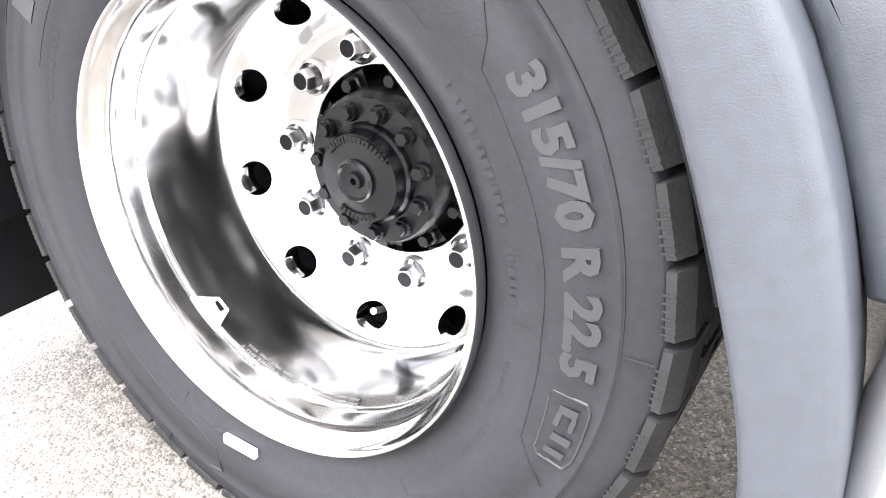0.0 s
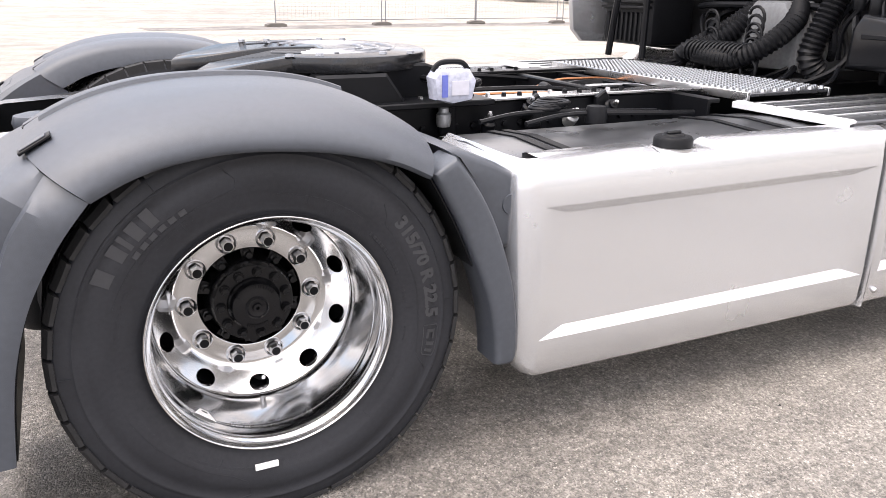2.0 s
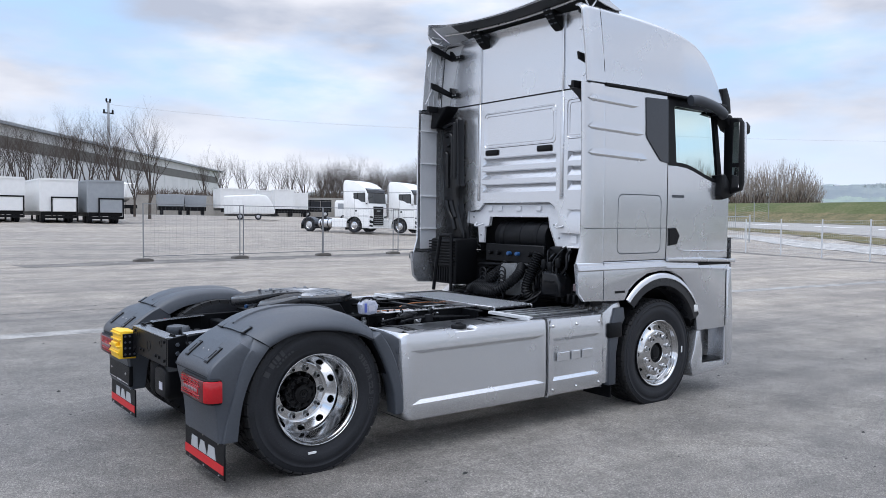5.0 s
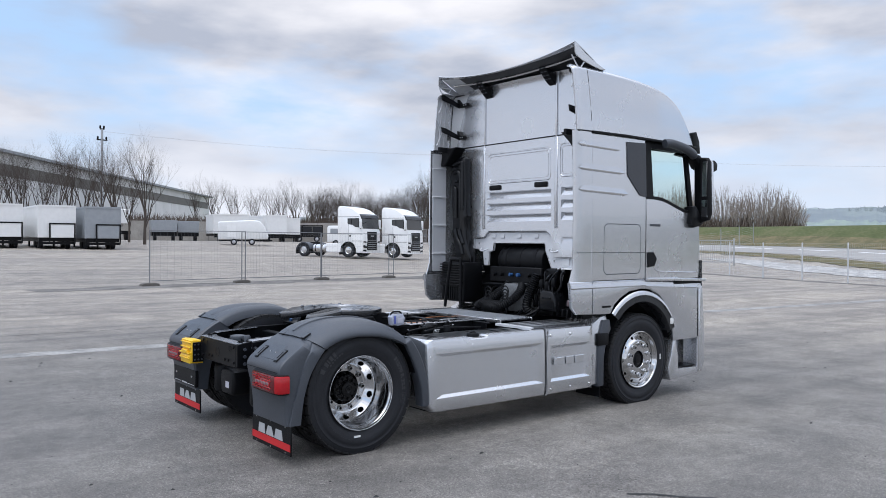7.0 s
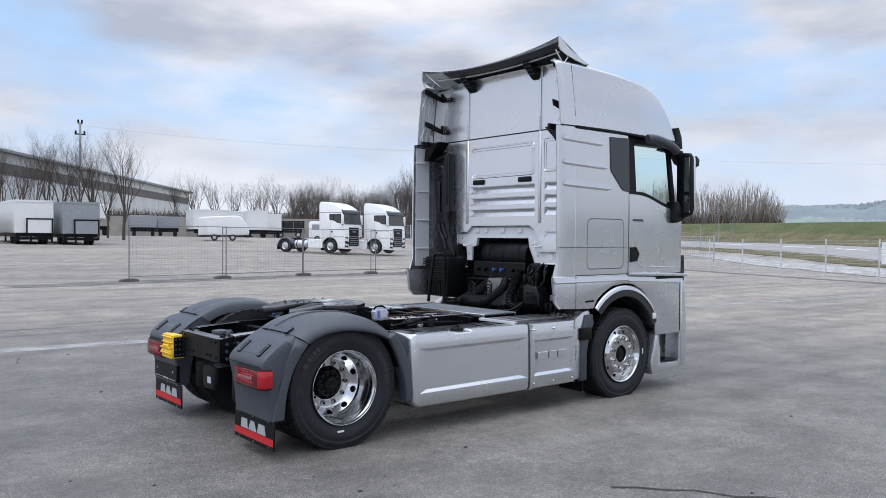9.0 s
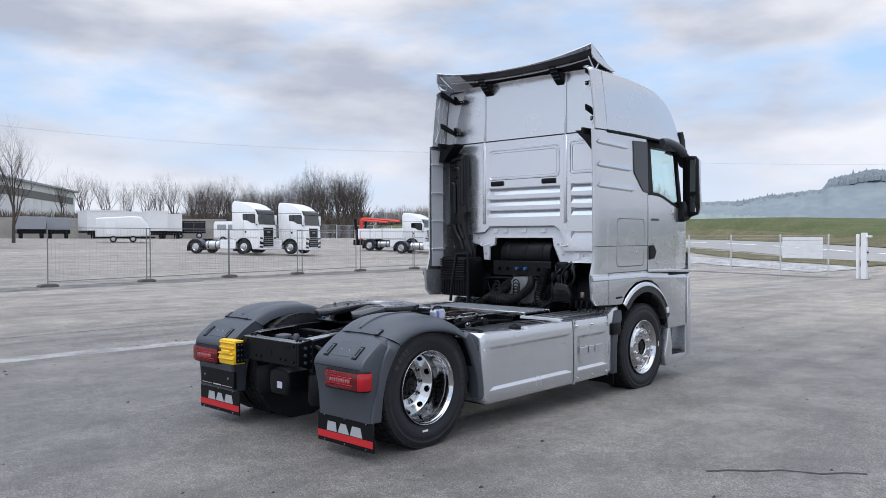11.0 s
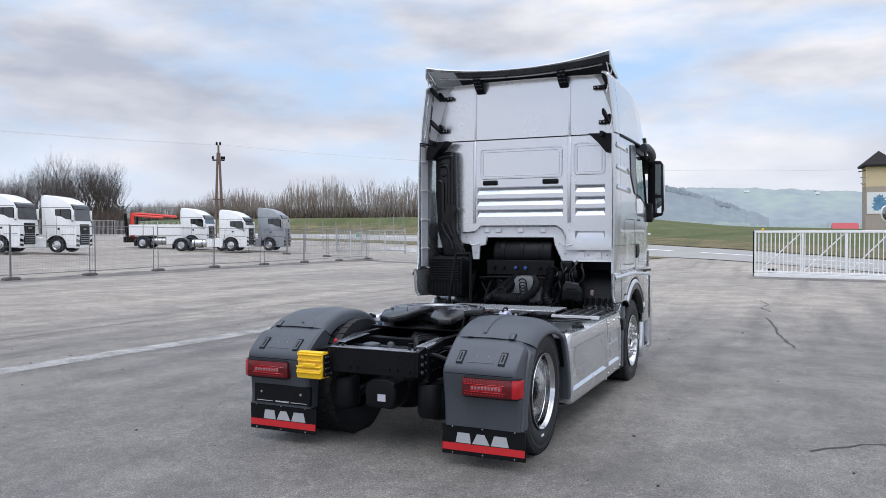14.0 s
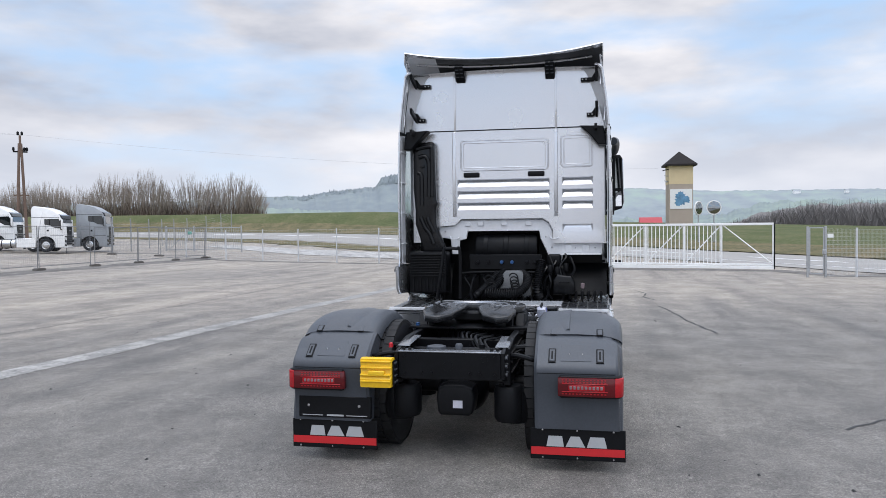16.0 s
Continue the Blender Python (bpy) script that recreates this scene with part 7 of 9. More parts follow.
def behind_cab():
    # intake duct on the left of the back wall
    duct = part("intake_duct", prism(bmesh.new(), [(0.815, 2.72), (0.845, 2.745), (1.03, 2.72), (1.07, 2.66), (1.07, 2.20), (1.05, 1.95), (1.05, 1.78), (1.0, 1.62), (0.96, 1.45), (0.70, 1.45), (0.70, 1.54), (0.76, 1.66), (0.80, 1.78), (0.80, 1.98), (0.78, 2.02), (0.80, 2.06)], "x", 2.725, 2.84, 0.03, 3), GLOSS_BLACK, truck, "black plastic air intake duct")
    for pts in (((1.0, 2.56), (0.93, 2.57), (0.885, 2.52), (0.875, 2.4), (0.88, 2.1)), ((1.01, 2.38), (0.97, 2.35), (0.965, 2.25), (0.965, 2.0)), ((0.955, 2.455), (0.95, 2.44)), ((0.98, 1.86), (0.93, 1.74), (0.87, 1.66), (0.83, 1.55)), ((0.90, 1.86), (0.88, 1.80), (0.82, 1.68)), ((1.03, 2.66), (0.86, 2.68), (0.84, 2.6), (0.84, 2.1))):
        part("duct_groove", tube(bmesh.new(), smooth_path([(2.722, y, z) for y, z in pts], 5), 0.026, 10), GLOSS_BLACK, duct)
    for i in range(9):
        part("grille_slat", box(bmesh.new(), 2.56, 2.62, 0.68, 1.08, 1.18 + 0.03 * i, 1.195 + 0.03 * i, 0.003), BLACK_PLASTIC, duct)
    part("filter_box", box(bmesh.new(), 2.60, 2.9, 0.66, 1.10, 0.98, 1.46, 0.03, 2), BLACK_PLASTIC, truck, "black air filter box")
    part("grab_rail", tube(bmesh.new(), smooth_path([(2.36, 0.72, 0.94), (2.36, 0.68, 1.2), (2.38, 0.64, 1.48), (2.38, 0.60, 1.50), (2.38, 0.50, 1.50), (2.38, 0.46, 1.46), (2.38, 0.46, 0.94)], 6), 0.018), CHASSIS, truck, "black grab rail")
    for k in (0, 1, 2):
        part("drum_band", lathe(bmesh.new(), [(0.169, -0.27 + 0.24 * k), (0.176, -0.265 + 0.24 * k), (0.176, -0.215 + 0.24 * k), (0.169, -0.21 + 0.24 * k)], 32, 3.03, 1.49, "y"), CHASSIS, truck)
    part("air_drum", lathe(bmesh.new(), [(0.02, -0.36), (0.155, -0.36), (0.17, -0.34), (0.17, 0.34), (0.155, 0.36), (0.02, 0.36)], 32, 3.03, 1.49, "y"), BLACK_PLASTIC, truck, "black cylindrical air drum")
    panel = part("coupling_panel", box(bmesh.new(), 2.80, 2.84, -0.42, 0.42, 1.24, 1.42, 0.01, 1), BLACK_PLASTIC, truck, "black panel with air couplings")
    for y, m in ((0.04, BLUE_VALVE), (-0.08, BLUE_VALVE), (0.32, CHASSIS), (0.2, CHASSIS), (-0.25, CHASSIS), (-0.34, CHASSIS)):
        part("coupling", lathe(bmesh.new(), [(0.001, 2.755), (0.018, 2.757), (0.022, 2.77), (0.02, 2.80)], 14, y, 1.33, "x"), m, panel)
    part("rail_pipe", tube(bmesh.new(), smooth_path([(2.78, 0.5, 1.2), (2.76, 0.3, 1.215), (2.76, -0.3, 1.215), (2.78, -0.46, 1.18), (2.82, -0.48, 0.95)]), 0.016), CHASSIS, truck)
    for pts, r in (([(2.72, 0.0, 1.24), (2.6, 0.06, 1.1), (2.48, 0.16, 1.0), (2.44, 0.06, 0.985), (2.44, -0.12, 0.985), (2.5, -0.24, 1.05), (2.62, -0.27, 1.15), (2.72, -0.2, 1.22)], 0.05),
                   ([(2.74, -0.42, 1.35), (2.68, -0.40, 1.2), (2.62, -0.38, 1.02), (2.66, -0.40, 0.94)], 0.055),
                   ([(2.74, 0.08, 1.2), (2.62, 0.18, 1.08), (2.5, 0.26, 1.0), (2.5, 0.30, 0.96)], 0.045)):
        part("ribbed_hose", hose(bmesh.new(), pts, r), BLACK_PLASTIC, truck, "black ribbed air hose")
    part("gearbox_cover", prism(bmesh.new(), [(0.1, 0.93), (0.06, 1.15), (-0.02, 1.24), (-0.2, 1.24), (-0.3, 1.1), (-0.32, 0.93)], "x", 2.62, 3.3, 0.03, 2), ENGINE_GREY, truck, "dark grey gearbox cover")
    for y0, z0, y1, r, n in ((0.16, 1.16, 0.02, 0.042, 9), (-0.12, 1.18, -0.2, 0.045, 10)):
        pts = [(2.55 - 0.10 * k / (n * 14), y0 + (y1 - y0) * k / (n * 14) + r * math.cos(k * 2 * math.pi / 14), z0 - 0.24 * math.sin(0.5 * math.pi * k / (n * 14)) + r * math.sin(k * 2 * math.pi / 14)) for k in range(n * 14 + 1)]
        part("coiled_hose", tube(bmesh.new(), pts, 0.0075, 6), BLACK_PLASTIC, truck, "black coiled air hose")
    coil = [(2.47 + 0.065 * math.sin(k * 2 * math.pi / 14), 0.20 - 0.36 * k / 196, 1.0 + 0.05 * math.cos(k * 2 * math.pi / 14)) for k in range(197)]
    part("coiled_hose", tube(bmesh.new(), coil, 0.0085, 6), BLACK_PLASTIC, truck, "black coiled air hose")
    for k in range(9):
        part("filter_rib", box(bmesh.new(), 2.588, 2.602, 0.70 + 0.042 * k, 0.716 + 0.042 * k, 1.0, 1.16, 0.003), BLACK_PLASTIC, truck)
    part("valve_box", prism(bmesh.new(), [(-0.80, 0.97), (-0.80, 1.10), (-0.76, 1.18), (-0.60, 1.20), (-0.56, 1.14), (-0.55, 0.97)], "x", 2.62, 2.8, 0.03, 3), GLOSS_BLACK, truck, "black rounded battery cover")
    part("cover_bar", box(bmesh.new(), 2.612, 2.622, -0.74, -0.62, 1.10, 1.12, 0.003), BLACK_PLASTIC, truck)
    for k, (y0, z0) in enumerate(((-0.5, 1.40), (-0.56, 1.36), (-0.62, 1.32), (-0.68, 1.42), (-0.74, 1.38), (-0.46, 1.30))):
        part("air_pipe", tube(bmesh.new(), smooth_path([(2.84, y0, z0), (2.76, y0 - 0.02, z0 - 0.03), (2.72, y0 - 0.05 * (-1) ** k, z0 - 0.14), (2.70, y0 + 0.03, z0 - 0.26), (2.72, y0 + 0.05, 1.0)], 6), 0.011 + 0.004 * (k % 3), 6), GLOSS_BLACK if k % 2 else CHASSIS, truck)
    for k, (y0, z0) in enumerate(((-0.52, 1.26), (-0.60, 1.24), (-0.70, 1.28))):
        part("hose_joint", lathe(bmesh.new(), [(0.001, z0 - 0.05), (0.024, z0 - 0.05), (0.03, z0 - 0.03), (0.03, z0 + 0.02), (0.02, z0 + 0.04), (0.001, z0 + 0.045)], 12, 2.71, y0, "z"), CHASSIS, truck)
    part("valve_box", box(bmesh.new(), 2.80, 2.92, -0.64, -0.48, 1.26, 1.42, 0.03, 3), CHASSIS, truck)
    part("fender_liner", loft(bmesh.new(), [[(2.90 + 0.25 * k, -y, 0.95 + 0.35 * math.sin(k * 1.57)) for y in (0.66, 1.15)] for k in (0, 0.25, 0.5, 0.75, 1.0)]), BLACK_PLASTIC, truck)
    part("fender_liner", loft(bmesh.new(), [[(2.90 + 0.25 * k, y, 0.95 + 0.35 * math.sin(k * 1.57)) for y in (0.66, 1.15)] for k in (0, 0.25, 0.5, 0.75, 1.0)]), BLACK_PLASTIC, truck)
    for k in range(7):
        part("liner_rib", box(bmesh.new(), 2.72, 2.86, -1.10 + 0.07 * k, -1.07 + 0.07 * k, 0.91, 1.0, 0.01), BLACK_PLASTIC, truck)
    # black sheets added behind the engine opening to keep it dark
    part("dark_fill_wall", box(bmesh.new(), 3.32, 3.36, -1.1, 1.1, 0.85, 1.85), CHASSIS, truck)
    part("dark_fill_top", box(bmesh.new(), 2.93, 3.34, -1.1, 1.1, 1.84, 1.86), CHASSIS, truck)
    # unseen underbody masses, added to keep light off the ground below
    part("gearbox", box(bmesh.new(), 2.3, 3.3, -0.3, 0.3, 0.35, 0.85, 0.05), CHASSIS, truck)
    part("drive_shaft", tube(bmesh.new(), [(0.1, 0, 0.47), (2.3, 0, 0.6)], 0.06, 12), CHASSIS, truck)
    part("air_tank", lathe(bmesh.new(), [(0.02, 0.9), (0.13, 0.92), (0.14, 0.98), (0.14, 1.8), (0.13, 1.86), (0.02, 1.88)], 20, -0.25, 0.5, "x"), CHASSIS, truck)
    part("air_tank", lathe(bmesh.new(), [(0.02, 0.9), (0.13, 0.92), (0.14, 0.98), (0.14, 1.8), (0.13, 1.86), (0.02, 1.88)], 20, 0.25, 0.5, "x"), CHASSIS, truck)
    for sy in (-1, 1):
        part("tank_underside", box(bmesh.new(), 0.75, 2.76, sy * 0.62, sy * 1.14, 0.222, 0.24), CHASSIS, truck)
    part("engine_block", box(bmesh.new(), 3.3, 4.3, -0.4, 0.4, 0.6, 1.25, 0.03), CHASSIS, truck)
    for i in range(10):
        y = -0.55 + 0.11 * i
        part("air_pipe", tube(bmesh.new(), smooth_path([(2.9, y, 1.35 - 0.02 * i), (2.78, y + 0.03, 1.15), (2.7, y + 0.06 * (-1) ** i, 1.0), (2.5, y, 0.9), (2.2, y * 0.6, 0.86)], 6), 0.01 + 0.003 * (i % 3), 6), CHASSIS, truck)
    part("work_lamp", box(bmesh.new(), 2.73, 2.76, -0.905, -0.86, 1.03, 1.095, 0.008), LED_GREY, truck, "small clear work lamp")
    chock = thing("wheel_chock", "yellow plastic wheel chock hung on the frame end", "wheel chock")
    prof = [(-0.815, 0.805), (-0.78, 0.812), (-0.70, 0.80), (-0.69, 0.70), (-0.70, 0.595), (-0.82, 0.60), (-0.83, 0.66), (-0.805, 0.70)]
    part("body", prism(bmesh.new(), prof, "y", 0.40, 0.635, 0.012, 2), YELLOW, chock)
    for z in (0.64, 0.685, 0.735, 0.78):
        part("rib", box(bmesh.new(), -0.837 if z < 0.7 else -0.825, -0.79, 0.405, 0.63, z, z + 0.012, 0.003), YELLOW, chock)
    plate = part("stud_plate", prism(bmesh.new(), [(-0.80, 0.612), (-0.80, 0.79), (-0.70, 0.79), (-0.70, 0.612)], "y", 0.384, 0.398, 0.004, 1), CHASSIS, chock, "dark studded holder plate")
    for i in range(4):
        for j in range(3):
            part("stud", lathe(bmesh.new(), [(0.001, 0.378), (0.008, 0.379), (0.009, 0.386)], 6, -0.783 + 0.033 * j, 0.635 + 0.045 * i), GREY_PLASTIC, plate)
    part("grip", box(bmesh.new(), -0.84, -0.80, 0.45, 0.57, 0.69, 0.722, 0.006), YELLOW, chock)
    BAG = surface("bag_film", (0.40, 0.42, 0.50), 0.22, coat=0.6, vary=0.25, scale=18, bump=0.25, bump_scale=25)
    bag = thing("document_bag", "clear plastic bag of papers tied on the frame", "bag")
    part("bag_body", prism(bmesh.new(), [(0.69, 0.94), (0.68, 1.01), (0.70, 1.035), (0.81, 1.035), (0.835, 1.0), (0.82, 0.935), (0.75, 0.925)], "y", -0.60, -0.52, 0.015, 2), BAG, bag)
    part("print", box(bmesh.new(), 0.705, 0.725, -0.6045, -0.599, 0.95, 1.02), surface("blue_print", (0.10, 0.13, 0.42), 0.4), bag, "blue print")
    part("paper", box(bmesh.new(), 0.74, 0.80, -0.6045, -0.599, 0.955, 1.0), PAPER, bag, "white paper")
    part("handle", tube(bmesh.new(), smooth_path([(0.69, -0.56, 1.03), (0.72, -0.56, 1.055), (0.79, -0.56, 1.055), (0.82, -0.56, 1.03)]), 0.009), CHASSIS, bag)
    part("red_cap", lathe(bmesh.new(), [(0.001, 0.871), (0.016, 0.865), (0.018, 0.835)], 12, -0.45, 0.50, "z"), RED_CAP, truck, "small red cap")
    part("valve_cap", lathe(bmesh.new(), [(0.001, 0.945), (0.016, 0.94), (0.018, 0.88)], 12, 0.2, 0.44, "z"), BLUE_VALVE, truck, "small blue-green cap")


behind_cab()


# ---- the yard and what lies beyond ----
def on_ground(x, y, turn=0.0, lift=0.0):
    return pose(x, y, ground_height(x, y) + lift, 0, 0, turn)


def seen_from_yard(az, d):
    """A spot d metres from the middle of the yard's south side, in the direction az."""
    return -3.34 + d * math.cos(radians(az)), -6.46 + d * math.sin(radians(az))


FOOT_CONCRETE = surface("foot_concrete", (0.12, 0.11, 0.10), 0.9, vary=0.2, scale=4)


def fence_panel():
    """A mobile fence panel, 3.5 m wide, its left post at the origin."""
    f = thing("mobile_fence_panel", "galvanised mobile mesh fence panel on a concrete foot", "fence", group="mobile fence panels round the yard")
    w, h = 4.1, 2.12
    for x in (0.0, w):
        part("post", tube(bmesh.new(), [(x, 0, 0.06), (x, 0, h)], 0.021, 6), FENCE_STEEL, f)
    for z in (0.2, h - 0.02):
        part("rail", tube(bmesh.new(), [(0, 0, z), (w, 0, z)], 0.016, 6), FENCE_STEEL, f)
    bm = bmesh.new()
    for i in range(1, 29):
        tube(bm, [(w * i / 29, 0, 0.2), (w * i / 29, 0, h - 0.02)], 0.0022, 3)
    for i in range(1, 8):
        tube(bm, [(0, 0, 0.2 + 1.73 * i / 8), (w, 0, 0.2 + 1.73 * i / 8)], 0.0022, 3)
    part("wire_mesh", bm, FENCE_STEEL, f)["kind"] = "stuff"
    part("foot", prism(bmesh.new(), [(-0.36, 0.0), (-0.34, 0.09), (-0.2, 0.13), (0.2, 0.13), (0.34, 0.09), (0.36, 0.0)], "y", -0.12, 0.12, 0.02, 1), FOOT_CONCRETE, f, "dark concrete foot")
    return f


def fences():
    first = fence_panel()
    spots = [(6.1, 23.1), (10.0, 23.65), (14.1, 24.3), (17.9, 24.5), (22.3, 25.0), (26.5, 25.2), (31.0, 25.4), (35.2, 25.5), (39.3, 25.5), (43.6, 25.7)]
    for i, ((x0, y0), (x1, y1)) in enumerate(zip(spots, spots[1:])):
        m = on_ground(x0, y0, math.degrees(math.atan2(y1 - y0, x1 - x0)))
        if i == 0:
            first.matrix_basis = m
        else:
            copy_thing(first, m)
    for x, y, turn in ((43.6, 25.7, 78), (44.4, 29.8, 82), (44.9, 33.9, 84)):
        copy_thing(first, on_ground(x, y, turn))
    # permanent mesh fence on the road side
    post = part("fence_post", tube(bmesh.new(), [(0, 0, 0), (0, 0, 2.02)], 0.04, 8), PALE_STEEL)
    tagged(post, "galvanised steel fence post at the yard's edge", "fence post", "posts of the yard fence")
    line = [(43.6, 27.2), (41.65, 23.2), (40.05, 19.85), (38.65, 16.9), (37.4, 14.0), (36.1, 11.05), (34.9, 8.1), (33.9, 5.6)]
    right = [(23.85, -9.1), (24.4, -10.3), (25.2, -11.6), (26.6, -14.3), (27.7, -17.0), (28.2, -19.5), (28.7, -22.0)]
    for k, run in enumerate((line, right)):
        tall = 1.0 if k == 0 else 0.89
        for i, (x, y) in enumerate(run):
            m = on_ground(x, y) @ Matrix.Diagonal((1, 1, tall, 1))
            if k == 0 and i == 0:
                post.matrix_basis = m
            else:
                copy_thing(post, m)
        for i, ((x0, y0), (x1, y1)) in enumerate(zip(run, run[1:])):
            bm = bmesh.new()
            z0, z1 = ground_height(x0, y0), ground_height(x1, y1)
            for j in range(0, 13):
                h = (0.06 + 1.9 * j / 12) * tall
                tube(bm, [(x0, y0, z0 + h), (x1, y1, z1 + h)], 0.003, 3)
            n = 24
            for j in range(1, n):
                q = j / n
                x, y, z = x0 + (x1 - x0) * q, y0 + (y1 - y0) * q, z0 + (z1 - z0) * q
                tube(bm, [(x, y, z + 0.06), (x, y, z + 1.96 * tall)], 0.002, 3)
            tagged(part("fence_mesh", bm, PALE_STEEL), "thin galvanised wire mesh between fence posts", "fence mesh", "wire mesh of the yard fence")
    # white board on the fence
    sign = thing("fence_board", "white slatted board fixed to the yard fence", "board")
    (x0, y0), (x1, y1) = line[-1], line[-2]
    for j in range(6):
        z = 0.86 + 0.17 * j + ground_height(x0, y0)
        bm = bmesh.new()
        dx, dy = (x1 - x0), (y1 - y0)
        k = math.hypot(dx, dy)
        a, b = Vector((x0 + dx * 0.10, y0 + dy * 0.10, z)), Vector((x0 + dx * 0.94, y0 + dy * 0.94, z))
        off = Vector((-dy / k, dx / k, 0)) * 0.05
        vs = [bm.verts.new(p) for p in (a + off, b + off, b + off + Vector((0, 0, 0.158)), a + off + Vector((0, 0, 0.158)))]
        bm.faces.new(vs)
        part("slat", thicken(bm, 0.02), WHITE_PANEL, sign)
    gp = thing("gate_post", "thick white steel gate post with latch", "gate post", on_ground(33.1, 3.9))
    part("column", box(bmesh.new(), -0.11, 0.11, -0.11, 0.11, 0, 2.05, 0.012), WHITE_PANEL, gp)
    part("second_column", box(bmesh.new(), -0.06, 0.06, 0.2, 0.32, 0, 2.0, 0.01), WHITE_PANEL, gp)
    part("catch", box(bmesh.new(), -0.1, 0.1, -0.3, -0.1, 1.85, 1.93, 0.01), WHITE_PANEL, gp)
    for z in (0.75, 1.15):
        part("buffer", box(bmesh.new(), -0.04, 0.04, -0.17, -0.1, z, z + 0.08, 0.01), BLACK_PLASTIC, gp)
    part("foot_plate", box(bmesh.new(), -0.2, 0.2, -0.2, 0.4, 0, 0.03), FENCE_STEEL, gp)


fences()


def sliding_gate():
    (x0, y0), (x1, y1) = (30.6, -1.3), (28.6, -8.35)
    length = math.hypot(x1 - x0, y1 - y0)
    g = thing("sliding_gate", "white steel sliding gate with upright bars and diagonal braces", "gate", pose(x0, y0, ground_height(x0, y0) + 0.01, 0, 0, math.degrees(math.atan2(y1 - y0, x1 - x0))))
    h = 1.95
    for z, t in ((0.08, 0.08), (0.22, 0.04), (h, 0.05)):
        part("rail", box(bmesh.new(), 0, length, -t, t, z - t, z + t, 0.01), WHITE_PAINT, g)
    for x in (0.0, 1.95, 3.65, 5.2, length - 0.06):
        part("upright", box(bmesh.new(), x, x + 0.07, -0.035, 0.035, 0.2, h, 0.006), WHITE_PAINT, g)
    for i in range(30):
        x = 0.17 + 0.172 * i
        part("bar", box(bmesh.new(), x, x + 0.035, -0.017, 0.017, 0.24, h - 0.04), WHITE_PAINT, g)
    for a, b in (((0.3, 0.3), (1.9, h - 0.05)), ((2.05, 0.3), (3.6, h - 0.05)), ((3.75, 0.3), (5.2, h - 0.05)), ((5.3, h - 0.05), (length - 0.1, 0.3))):
        part("brace", tube(bmesh.new(), [(a[0], 0.05, a[1]), (b[0], 0.05, b[1])], 0.028, 6), WHITE_PAINT, g)
    part("drive_box", box(bmesh.new(), 0.55, 0.85, 0.06, 0.3, -0.1, 0.35, 0.02), CHASSIS, g, "dark drive box")
    for x in (0.1, 0.6, 1.6, 3.6):
        part("roller_foot", box(bmesh.new(), x, x + 0.09, -0.07, 0.07, -0.1, 0.06), GALV, g)
    part("edge_strip", box(bmesh.new(), -0.05, 0.0, -0.05, 0.05, 0.0, h + 0.04), BLACK_PLASTIC, g)
    part("edge_strip", box(bmesh.new(), length, length + 0.05, -0.05, 0.05, 0.0, h + 0.04), BLACK_PLASTIC, g)
    part("beacon", lathe(bmesh.new(), [(0.001, h + 0.16), (0.05, h + 0.14), (0.06, h + 0.05)], 10, 0.35, 0, "z"), YELLOW, g)
    g2 = thing("sliding_gate", "galvanised sliding gate with upright bars far across the yard", "gate", pose(52.5, 34.0, ground_height(54, 31) + 0.1, 0, 0, -64.7))
    for z in (0.1, 1.9):
        part("rail", box(bmesh.new(), 0, 5.9, -0.03, 0.03, z - 0.035, z + 0.035), FAR_STEEL, g2)
    for i in range(40):
        part("bar", box(bmesh.new(), 0.06 + 0.147 * i, 0.083 + 0.147 * i, -0.012, 0.012, 0.12, 1.88), FAR_STEEL, g2)
    part("brace", tube(bmesh.new(), [(0.2, 0.05, 0.15), (1.9, 0.05, 1.85)], 0.025, 6), FAR_STEEL, g2)
    part("drive_box", box(bmesh.new(), 1.7, 2.0, -0.25, 0.0, 1.35, 1.6, 0.03), surface("green_box", (0.12, 0.36, 0.3), 0.5), g2, "small green drive box")
    for x in (-0.1, 2.1, 5.95):
        part("gate_post", box(bmesh.new(), x, x + 0.12, -0.08, 0.08, -0.2, 2.05, 0.01), FAR_STEEL, g2)
    # posts with slanted tips along the road behind that gate
    bm = tube(bmesh.new(), [(0, 0, -0.2), (0, 0, 2.3), (-0.14, 0.0, 2.62)], 0.045, 6)
    bent = tagged(part("bent_post", bm, FAR_STEEL), "tall steel fence post with a slanted tip beside the road", "fence post", "bent posts along the road")
    row = [(46.1, 34.7), (50.4, 35.9), (56.5, 38.1), (62.4, 40.4), (68.0, 42.4), (73.5, 44.0), (79.5, 44.9), (85.0, 45.8), (91.1, 47.4)]
    for i, (x, y) in enumerate(row):
        m = on_ground(x, y, 20)
        if i == 0:
            bent.matrix_basis = m
        else:
            copy_thing(bent, m)
    for (xa, ya), (xb, yb) in zip(row, row[1:]):
        bm = bmesh.new()
        za, zb = ground_height(xa, ya), ground_height(xb, yb)
        for j in range(10):
            tube(bm, [(xa, ya, za + 0.1 + 0.23 * j), (xb, yb, zb + 0.1 + 0.23 * j)], 0.005, 3)
        tagged(part("wire_run", bm, FAR_STEEL), "thin wires of the roadside fence", "fence wire", "wires of the roadside fence")
    w = thing("wicket_gate", "narrow galvanised steel wicket gate in the fence", "gate", on_ground(23.6, -8.4, -86))
    for x in (0.0, 0.61):
        part("post", box(bmesh.new(), x, x + 0.07, -0.04, 0.04, 0, 1.82, 0.006), GALV, w)
    for x in (0.08, 0.56):
        part("leaf_upright", box(bmesh.new(), x, x + 0.04, -0.02, 0.02, 0.12, 1.80), GALV, w)
